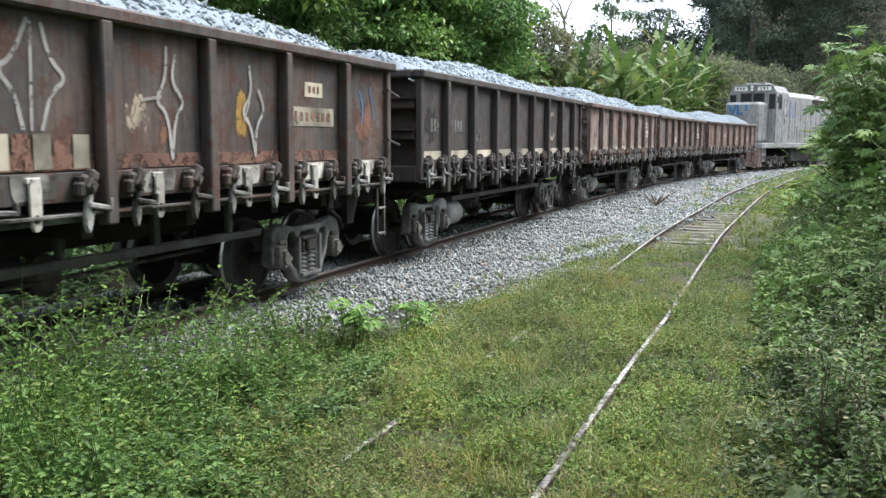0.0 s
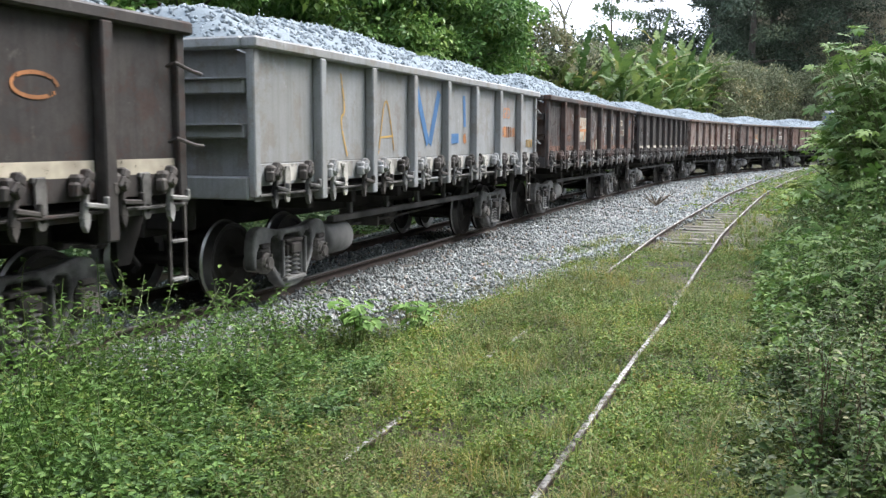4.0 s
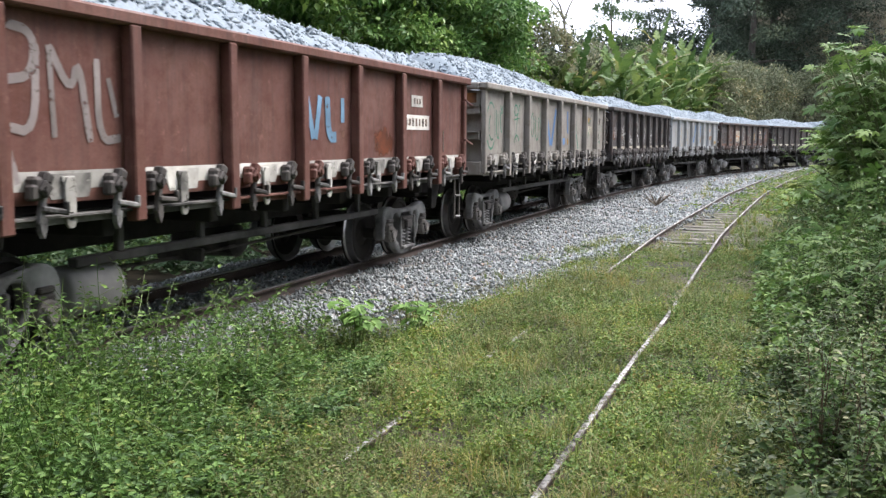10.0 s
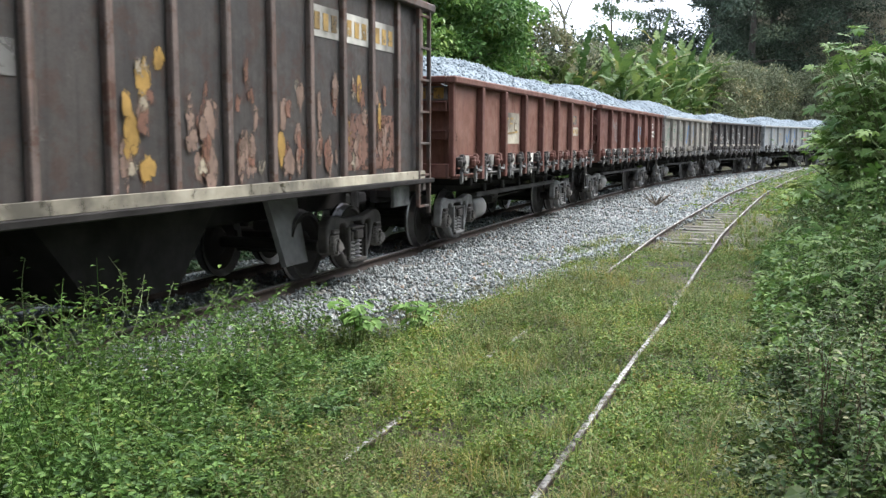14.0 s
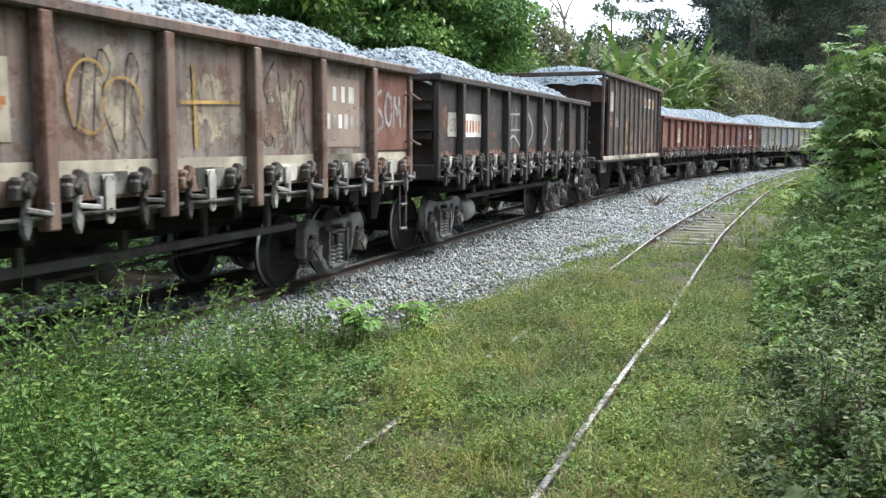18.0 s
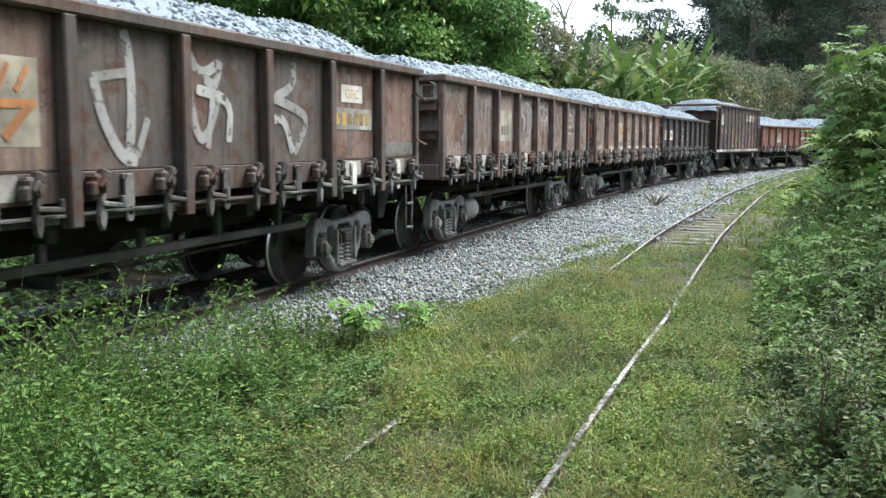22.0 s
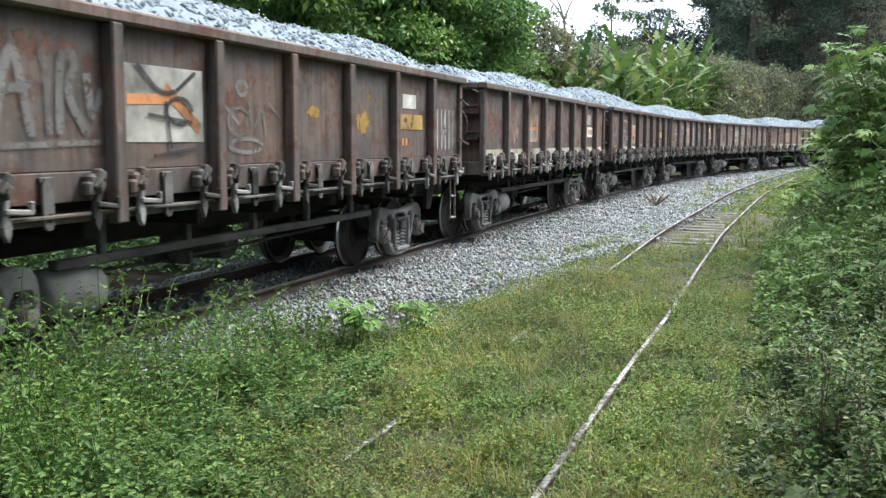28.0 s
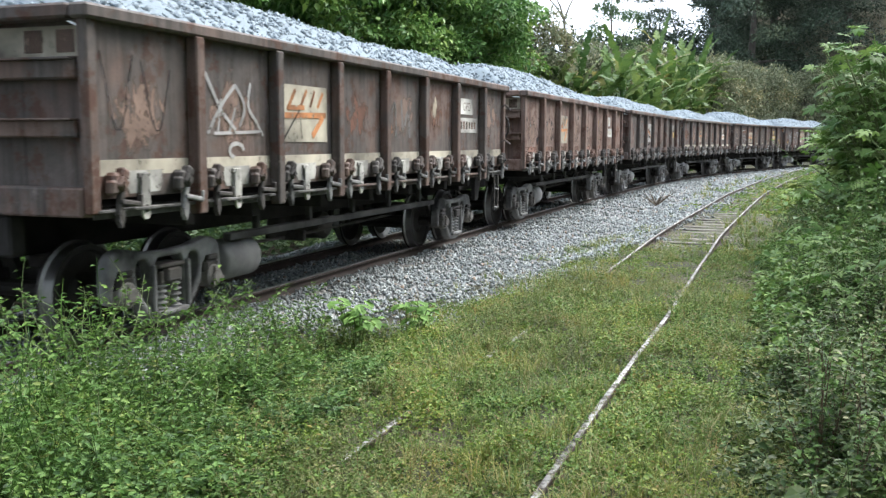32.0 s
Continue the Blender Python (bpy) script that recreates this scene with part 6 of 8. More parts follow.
def hopper():
    """A tall covered-sided hopper wagon with many ribs, an open sloping end and a corner ladder."""
    w = tagged(new("hopper_wagon"), "tall dark brown hopper wagon with a pale lower band", "rail wagon", "wagons of the stone train")
    sets = []
    a0, a1, zt = -4.0, 4.55, 3.2
    for sgn in (-1, 1):
        flip = pose(0, 0, 0, 0, 0, 0)
        y = sgn * WALL
        n = 12
        d = (a1 - a0) / n
        for k in range(n):
            if k == 0:
                continue
            part("side_panel", shape("hopper_panel", lambda: Geo().box((0, 0, 2.18), (d, 0.02, 1.98), 0.003), DARK), None, w, at=(a0 + (k + 0.5) * d, y, 0))
        for k in range(n + 1):
            part("rib", shape("hopper_rib", lambda: Geo().box((0, 0, 2.17), (0.085, 0.06, 1.98), 0.01), BROWN), None, w, at=(a0 + k * d, y + sgn * 0.03, 0))
        part("lower_band", shape("hopper_band", lambda: Geo().box(((a0 + a1) / 2, 0, 1.145), (a1 - a0 + 0.1, 0.03, 0.10), 0.004), CREAM), None, w, at=(0, y + sgn * 0.07, 0))
        part("side_sill", shape("hopper_sill", lambda: Geo().box((0.1, 0, 1.065), (9.6, 0.2, 0.06), 0.01), DARK_STEEL), None, w, at=(0, y, 0))
        part("top_chord", shape("hopper_chord", lambda: Geo().box(((a0 + a1) / 2 + 0.1, 0, 3.21), (a1 - a0 + 0.5, 0.16, 0.10), 0.015), SOOTY), None, w, at=(0, y + sgn * 0.03, 0))
        for x in (-2.0, 2.6):
            part("discharge_chute", shape("chute", lambda: Geo().prism([(-0.32, 1.0), (0.32, 1.0), (0.24, 0.22), (-0.24, 0.22)], 1, -0.03, 0.03), TANK_GREY), None, w, at=pose(x, sgn * 0.72, 0, sgn * 14, 0, 0))
    part("slope_sheet", Geo().prism([(a0 + 0.75, 3.1), (a0 + 0.8, 3.1), (a0 + 1.9, 1.1), (a0 + 1.85, 1.1)], 1, -1.3, 1.3), DARK, w)
    part("end_wall", Geo().box((a1, 0, 2.15), (0.03, 2.6, 2.0), 0.004), SOOTY, w)
    part("end_wall", Geo().box((a0 + 0.7, 0, 2.85), (0.03, 2.6, 0.6), 0.004), SOOTY, w)
    part("end_chord", Geo().box((a1 + 0.15, 0, 3.21), (0.12, 2.6, 0.10), 0.012), SOOTY, w)
    part("end_chord", Geo().box((a0, 0, 3.21), (0.12, 2.6, 0.10), 0.012), SOOTY, w)
    part("end_sill", Geo().box((a0 - 0.5, 0, 1.05), (0.16, 2.6, 0.26), 0.02), SOOTY, w)
    part("end_sill", Geo().box((4.85, 0, 1.05), (0.16, 2.6, 0.26), 0.02), SOOTY, w)
    part("end_strut", Geo().tube([(a0, -0.5, 1.1), (a0 + 0.7, -0.5, 2.6)], 0.05, 8), SOOTY, w)
    part("end_strut", Geo().tube([(a0, 0.5, 1.1), (a0 + 0.7, 0.5, 2.6)], 0.05, 8), SOOTY, w)
    lad = Geo().box((4.40, -1.40, 2.0), (0.05, 0.05, 2.5), 0.006).box((4.76, -1.40, 1.95), (0.04, 0.05, 2.6), 0.006)
    for k in range(7):
        lad.box((4.58, -1.40, 0.75 + k * 0.39), (0.34, 0.03, 0.03), 0.004)
    part("ladder", lad, SOOTY, w)
    part("centre_sill", Geo().box((0, 0, 0.86), (9.7, 0.4, 0.36), 0.02), DARK_STEEL, w)
    part("outlet", Geo().prism([(-1.2, 1.05), (1.3, 1.05), (0.6, 0.25), (-0.5, 0.25)], 1, -0.6, 0.6), DARK_STEEL, w)
    part("side_bracket", Geo().box((-3.1, -1.2, 0.9), (0.5, 0.05, 0.28), 0.01), DUSTY_IRON, w)
    part("side_bracket", Geo().box((4.3, -1.2, 0.9), (0.5, 0.05, 0.28), 0.01), DUSTY_IRON, w)
    for s in (-1, 1):
        part("coupler", shape("coupler", lambda: Geo(), IRON), None, w, at=pose(0, 0, 0, 0, 0, 0 if s > 0 else 180))
    part("stone_load", LOADS[1], None, w, "heaped pale grey crushed stone", at=Matrix.Translation((0.35, 0, 0.62)) @ Matrix.Diagonal((0.84, 1, 1, 1)))
    for x in (-3.53, 3.53):
        bogie(w, x, IRON, sets)
    hopper_paint(w)
    return w, sets


add_wagon(11, hopper())

LOCO_GREY = worn_paint("locomotive_grey_paint", (0.25, 0.252, 0.246), (0.195, 0.194, 0.186), rusty=0.3, dirty=0.7, dirt=(0.08, 0.077, 0.073))


def glass_material():
    m, n, l, p = nodes("dark_window_glass")
    p.inputs["Base Color"].default_value = (0.02, 0.022, 0.025, 1)
    p.inputs["Roughness"].default_value = 0.08
    return m


GLASS = glass_material()
LAMP_GLASS = plain("lamp_lens", (0.7, 0.7, 0.66), 0.2, 0.0, 30, 0.1)


def locomotive():
    """A hood locomotive whose cab end faces the train."""
    w = tagged(new("locomotive"), "light grey diesel locomotive with blue marks, cab towards the train", "locomotive")
    sets = []
    x0 = -7.2
    part("frame", Geo().box((0, 0, 1.35), (14.6, 2.7, 0.28), 0.03), LOCO_GREY, w)
    part("short_hood", Geo().box((x0 + 1.15, 0, 2.62), (1.7, 1.9, 2.24), 0.14), LOCO_GREY, w)
    cab = part("cab", Geo().prism([(-1.36, 1.5), (1.36, 1.5), (1.36, 4.32), (1.14, 4.68), (0.5, 4.8), (-0.5, 4.8), (-1.14, 4.68), (-1.36, 4.32)], 0, x0 + 2.0, x0 + 4.1), LOCO_GREY, w)
    for y in (-0.36, 0.36):
        f = part("front_window", Geo().box((x0 + 1.985, y, 4.06), (0.05, 0.66, 0.5), 0.03), IRON, cab)
        part("number_board", Geo().box((x0 + 1.96, y * 1.85, 4.55), (0.10, 0.74, 0.26), 0.03), LAMP_GLASS, cab)
        for k in range(3):
            part("letter_bar", Geo().box((x0 + 1.905, y * 1.85 - 0.18 + k * 0.18, 4.55), (0.01, 0.07, 0.14), 0.002), SPRAY_BLACK, cab)
        part("window_glass", Geo().box((x0 + 1.955, y, 4.06), (0.02, 0.57, 0.41), 0.01), GLASS, cab)
    for y in (-1.12, 1.12):
        part("front_window", Geo().box((x0 + 1.985, y, 3.82), (0.05, 0.38, 0.86), 0.04), IRON, cab)
        part("window_glass", Geo().box((x0 + 1.955, y, 3.82), (0.02, 0.29, 0.75), 0.02), GLASS, cab)
    part("headlight", Geo().cyl((x0 + 1.9, 0, 4.55), 0.17, 0.14, 0, 16, bevel=0.02), LOCO_GREY, cab)
    for z in (4.48, 4.63):
        part("lamp_lens", Geo().cyl((x0 + 1.82, 0, z), 0.07, 0.03, 0, 12), LAMP_GLASS, cab)
    part("roof_eave", Geo().box((x0 + 1.95, 0, 4.73), (0.22, 2.2, 0.05), 0.01), LOCO_GREY, cab)
    for y in (-1.365, 1.365):
        part("side_window", Geo().box((x0 + 2.62, y, 3.8), (0.5, 0.04, 0.85), 0.06), IRON, cab)
        part("window_glass", Geo().box((x0 + 2.62, y * 1.012, 3.8), (0.4, 0.03, 0.72), 0.04), GLASS, cab)
        part("side_louvre", Geo().box((x0 + 3.6, y, 3.5), (0.6, 0.05, 1.0), 0.02), DUSTY_IRON, cab)
        part("cab_door", Geo().box((x0 + 3.05, y, 2.5), (0.06, 0.03, 1.8), 0.01), DUSTY_IRON, cab)
        part("notice", Geo().box((x0 + 3.5, y * 1.01, 2.75), (0.3, 0.02, 0.4), 0.005), DIRTY_WHITE, cab)
    part("long_hood", Geo().prism([(-1.0, 1.5), (1.0, 1.5), (1.0, 4.2), (0.7, 4.5), (-0.7, 4.5), (-1.0, 4.2)], 0, x0 + 4.1, 7.0), LOCO_GREY, w)
    for k in range(8):
        part("hood_door", Geo().box((x0 + 4.9 + k * 1.05, -1.01, 2.9), (0.95, 0.03, 2.2), 0.01), LOCO_GREY, w)
    for k in range(3):
        part("radiator_grille", Geo().box((3.2 + k * 1.2, -1.02, 3.95), (1.1, 0.05, 0.5), 0.01), DARK_STEEL, w)
    part("exhaust_stack", Geo().box((0.5, 0, 4.6), (0.7, 0.4, 0.3), 0.03), DARK_STEEL, w)
    part("lettering", Geo().ribbon([(x0 + 4.9, 3.9), (x0 + 5.3, 3.0), (x0 + 5.7, 3.9)], 0.16, -1.03).ribbon([(x0 + 6.1, 3.9), (x0 + 6.1, 3.05), (x0 + 6.6, 3.05)], 0.16, -1.03), SPRAY_BLUE, w)
    mark = Geo()
    for a, b, c, d in ((-0.72, 3.6, -0.5, 3.06), (-0.5, 3.06, -0.3, 3.6), (-0.2, 3.6, -0.2, 3.06), (-0.2, 3.1, 0.1, 3.1), (0.25, 3.6, 0.25, 3.25)):
        m, dd = Vector(((a + c) / 2, (b + d) / 2)), Vector((c - a, d - b))
        mark.box((x0 + 0.285, -m.x, m.y), (0.02, 0.14, dd.length), 0.003, pose(0, 0, 0, math.degrees(math.atan2(dd.x, dd.y)), 0, 0))
    part("lettering", mark, SPRAY_BLUE, w)
    part("pilot", Geo().prism([(x0 - 0.1, 1.2), (x0 + 0.3, 1.2), (x0 + 0.3, 0.2), (x0 - 0.35, 0.2)], 1, -1.25, 1.25), RED_FADED, w)
    part("fuel_tank", Geo().box((0, 0, 0.72), (3.6, 2.3, 0.85), 0.15), DARK_STEEL, w)
    for s in (-1, 1):
        rail = Geo().tube([(x0 + 4.2, s * 1.33, 2.5), (0, s * 1.33, 2.5), (7.0, s * 1.33, 2.5)], 0.02)
        for k in range(7):
            rail.tube([(x0 + 4.4 + k * 1.55, s * 1.33, 1.5), (x0 + 4.4 + k * 1.55, s * 1.33, 2.5)], 0.018)
        part("handrail", rail, LOCO_GREY, w)
        part("handrail", Geo().tube([(x0 + 0.15, s * 1.25, 1.4), (x0 + 0.15, s * 1.25, 2.5), (x0 + 0.15, s * 0.45, 2.5), (x0 + 0.15, s * 0.45, 1.5)], 0.022), LOCO_GREY, w)
        part("steps", Geo().box((x0 + 0.35, s * 1.2, 0.5), (0.5, 0.25, 0.04), 0.01).box((x0 + 0.35, s * 1.2, 0.85), (0.5, 0.25, 0.04), 0.01).box((x0 + 0.1, s * 1.2, 0.85), (0.04, 0.28, 0.8), 0.01).box((x0 + 0.6, s * 1.2, 0.85), (0.04, 0.28, 0.8), 0.01), LOCO_GREY, w)
        part("mirror", Geo().box((x0 + 1.85, s * 1.55, 3.9), (0.05, 0.22, 0.34), 0.02), IRON, w)
    part("roof_gear", Geo().box((x0 + 3.0, 0, 4.83), (1.2, 1.1, 0.12), 0.03), LOCO_GREY, w)
    part("coupler", Geo().box((x0 - 0.3, 0, 0.78), (0.6, 0.2, 0.22), 0.03), IRON, w)
    for x in (-4.6, -3.0, 3.0, 4.6):
        bogie(w, x, IRON, sets)
    return w, sets


made, sets = locomotive()
train.append((made, 54.15 + 7.75, 3.8))
wheel_sets.extend(sets)


# ---- plants ----
def leaf_mesh(P, L, W, axis, nrm, fold=0.25, droop=0.15):
    """Folded leaves of four corners: base points, lengths, widths, directions along and up."""
    axis = axis / np.linalg.norm(axis, axis=1, keepdims=True)
    side = np.cross(axis, nrm)
    side /= np.linalg.norm(side, axis=1, keepdims=True) + 1e-9
    up = np.cross(side, axis)
    L, W = L[:, None], W[:, None]
    a = P
    b = P + axis * L * 0.42 + side * W * 0.5 + up * W * fold
    c = P + axis * L - up * L * droop
    d = P + axis * L * 0.42 - side * W * 0.5 + up * W * fold
    v = np.stack([a, b, c, d], 1).reshape(-1, 3)
    i = 4 * np.arange(len(P))[:, None]
    f = np.concatenate([i + np.array([[0, 2, 1]]), i + np.array([[0, 3, 2]])])
    return v, f


def ovate_mesh(P, L, W, axis, nrm, fold=0.18, droop=0.16):
    """Rounded leaves of six corners, folded along the midrib and drooping at the tip."""
    axis = axis / np.linalg.norm(axis, axis=1, keepdims=True)
    side = np.cross(axis, nrm)
    side /= np.linalg.norm(side, axis=1, keepdims=True) + 1e-9
    up = np.cross(side, axis)
    L, W = L[:, None], W[:, None]
    rows = [P, P + axis * L * 0.28 + side * W * 0.48 + up * W * fold, P + axis * L * 0.68 + side * W * 0.36 + up * (W * fold - L * droop * 0.4), P + axis * L - up * L * droop,
            P + axis * L * 0.68 - side * W * 0.36 + up * (W * fold - L * droop * 0.4), P + axis * L * 0.28 - side * W * 0.48 + up * W * fold]
    i = 6 * np.arange(len(P))[:, None]
    f = np.concatenate([i + np.array([q]) for q in ([0, 2, 1], [0, 3, 2], [0, 4, 3], [0, 5, 4])])
    return np.stack(rows, 1).reshape(-1, 3), f


def shoots(name, label, mat, seed, x, y, h, joints, size, wide=0.58, lean=0.4, tilt=(-0.3, 0.45), bare=0.12, broad=True):
    """Leafy shoots: a bent stem each, with leaves turned round it from joint to joint."""
    rng = np.random.default_rng(seed)
    n = len(x)
    az, ln = rng.uniform(0, 2 * math.pi, n), lean * rng.uniform(0.1, 1.5, n)
    bend = rng.normal(0, 0.07, (n, 2))
    z0 = ground_z(x, y)

    def along(u):
        px = x[:, None] + h[:, None] * (np.cos(az)[:, None] * ln[:, None] * u ** 2 + bend[:, :1] * np.sin(4.5 * u))
        py = y[:, None] + h[:, None] * (np.sin(az)[:, None] * ln[:, None] * u ** 2 + bend[:, 1:] * np.sin(5.5 * u))
        return np.stack([px, py, z0[:, None] + h[:, None] * u * (1 - 0.3 * ln[:, None] * u)], -1)

    u = bare + (1 - bare) * (np.arange(joints)[None] + rng.random((n, joints))) / joints
    P = along(u).reshape(-1, 3)
    m = len(P)
    phi = (az[:, None] + 2.4 * np.arange(joints)[None] + rng.normal(0, 0.4, (n, joints))).ravel()
    dz = rng.uniform(*tilt, m)
    ax = np.stack([np.cos(phi), np.sin(phi), dz], -1)
    L = size * (1.2 - 0.55 * u.ravel()) * rng.uniform(0.55, 1.35, m) * np.repeat(rng.uniform(0.75, 1.25, n), joints)
    v, f = (ovate_mesh if broad else leaf_mesh)(P + ax * (L * 0.25)[:, None], L, L * wide * rng.uniform(0.75, 1.2, m), ax, rng.normal(0, 0.3, (m, 3)) + [0, 0, 1])
    q = along(np.tile(np.linspace(0, 1, 6), (n, 1)))
    w = np.stack([np.cos(az + 1.0), np.sin(az + 1.0), np.zeros(n)], -1)[:, None] * (0.0022 + 0.0018 * h)[:, None, None] * np.linspace(1, 0.45, 6)[None, :, None]
    sv = np.stack([q - w, q + w], 2).reshape(-1, 3)
    i = 12 * np.arange(n)[:, None] + 2 * np.arange(5)[None]
    i = i.reshape(-1, 1)
    sf = np.concatenate([i + np.array([[0, 1, 3]]), i + np.array([[0, 3, 2]])])
    return tagged(new(name, from_arrays(name, np.concatenate([v, sv]), np.concatenate([f, sf + len(v)]), mat)), label, "weeds", kind="stuff")


def sprinkle(seed, box, dens, height):
    """Places for shoots over a box, thinned by a height and keep field; nearer ground is sown thicker."""
    rng = np.random.default_rng(seed)
    x0, x1, y0, y1 = box
    n = int((x1 - x0) * (y1 - y0) * dens)
    x, y = rng.uniform(x0, x1, n), rng.uniform(y0, y1, n)
    h, keep = height(x, y)
    m = rng.random(n) < keep
    x, y, h = x[m], y[m], h[m]
    return x, y, h * np.exp(rng.normal(0, 0.28, len(x)))


def rand_dirs(rng, n, lo=-0.3, hi=0.6):
    a = rng.uniform(0, 2 * math.pi, n)
    z = rng.uniform(lo, hi, n)
    r = np.sqrt(1 - np.clip(z, -0.99, 0.99) ** 2)
    return np.stack([r * np.cos(a), r * np.sin(a), z], -1)


def blade_mesh(P, H, W, lean, rng):
    """Grass blades: three triangles, curved over."""
    n = len(P)
    a = rng.uniform(0, 2 * math.pi, n)
    d = np.stack([np.cos(a), np.sin(a), np.zeros(n)], -1)
    s = np.stack([-np.sin(a), np.cos(a), np.zeros(n)], -1) * W[:, None] / 2
    up = np.array([0, 0, 1.0])
    m = P + up * (H * 0.6)[:, None] + d * (H * lean * 0.35)[:, None]
    t = P + up * (H * 0.9)[:, None] + d * (H * lean)[:, None]
    v = np.stack([P - s, P + s, m - s * 0.8, m + s * 0.8, t], 1).reshape(-1, 3)
    i = 5 * np.arange(n)[:, None]
    f = np.concatenate([i + np.array([[0, 1, 3]]), i + np.array([[0, 3, 2]]), i + np.array([[2, 3, 4]])])
    return v, f


WEED = leafy("weed_leaves", [(0.0, (0.043, 0.092, 0.017)), (0.45, (0.104, 0.184, 0.034)), (0.8, (0.172, 0.261, 0.058)), (0.94, (0.231, 0.251, 0.068)), (1.0, (0.205, 0.143, 0.072))], glow=0.24, patch=1.1)
TALL = leafy("tall_weed_leaves", [(0.0, (0.025, 0.060, 0.014)), (0.5, (0.072, 0.143, 0.033)), (0.9, (0.139, 0.237, 0.058)), (1.0, (0.197, 0.219, 0.063))], glow=0.22, patch=0.9)
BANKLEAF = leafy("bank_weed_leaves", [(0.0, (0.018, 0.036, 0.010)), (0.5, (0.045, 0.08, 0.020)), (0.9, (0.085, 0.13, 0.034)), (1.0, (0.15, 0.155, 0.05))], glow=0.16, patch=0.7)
GRASS = leafy("grass_blades", [(0.0, (0.10, 0.15, 0.035)), (0.6, (0.17, 0.215, 0.06)), (1.0, (0.32, 0.29, 0.14))], glow=0.3, patch=0.8)
OLIVE = leafy("olive_weed_leaves", [(0.0, (0.075, 0.103, 0.029)), (0.5, (0.144, 0.180, 0.054)), (0.85, (0.215, 0.225, 0.089)), (1.0, (0.199, 0.131, 0.079))], glow=0.24, patch=1.6)
STRAW = leafy("straw", [(0.0, (0.22, 0.19, 0.09)), (1.0, (0.40, 0.35, 0.20))], glow=0.2, patch=1.0)
LIGHTLEAF = leafy("young_weed_leaves", [(0.0, (0.10, 0.20, 0.04)), (1.0, (0.17, 0.29, 0.075))], rough=0.6, glow=0.3)
FRESH = leafy("fresh_shoot_leaves", [(0.0, (0.046, 0.106, 0.018)), (0.5, (0.087, 0.175, 0.037)), (1.0, (0.138, 0.230, 0.060))], glow=0.26, patch=1.2)
RED_STEM = plain("reddish_stem", (0.12, 0.075, 0.05), 0.7, 0.0, 12, 0.4)
SHRUBLEAF = leafy("shrub_leaves", [(0.0, (0.022, 0.044, 0.012)), (0.5, (0.054, 0.096, 0.024)), (0.85, (0.115, 0.16, 0.052)), (1.0, (0.20, 0.19, 0.10))], glow=0.2, patch=0.9)
BROADLEAF = leafy("broad_bush_leaves", [(0.0, (0.046, 0.106, 0.020)), (0.5, (0.092, 0.172, 0.038)), (1.0, (0.172, 0.255, 0.072))], rough=0.6, glow=0.28)
TREE_A = leafy("tree_leaves_bright", [(0.0, (0.038, 0.099, 0.023)), (0.5, (0.092, 0.193, 0.047)), (1.0, (0.174, 0.291, 0.085))], rough=0.45, glow=0.26, patch=0.6)
# Greyed towards blue: distance haze is mixed into these leaf colours.
HILL = leafy("haze_tinted_hill_leaves", [(0.0, (0.026, 0.044, 0.028)), (0.6, (0.048, 0.072, 0.047)), (1.0, (0.076, 0.103, 0.066))], glow=0.1, patch=0.12)
TREE_B = leafy("tree_leaves_dark", [(0.0, (0.035, 0.075, 0.032)), (0.6, (0.07, 0.12, 0.052)), (1.0, (0.115, 0.175, 0.078))], glow=0.25, patch=0.25)
TREE_C = leafy("tree_leaves_olive", [(0.0, (0.085, 0.105, 0.055)), (0.6, (0.15, 0.17, 0.095)), (1.0, (0.22, 0.215, 0.135))], glow=0.25, patch=0.4)
BANANA = leafy("banana_leaves", [(0.0, (0.045, 0.090, 0.023)), (0.6, (0.095, 0.158, 0.043)), (0.9, (0.158, 0.207, 0.072)), (1.0, (0.180, 0.153, 0.072))], rough=0.55, glow=0.28, patch=1.3)
DRY = plain("dry_twigs", (0.17, 0.135, 0.10), 0.95, 0.0, 12, 0.4)


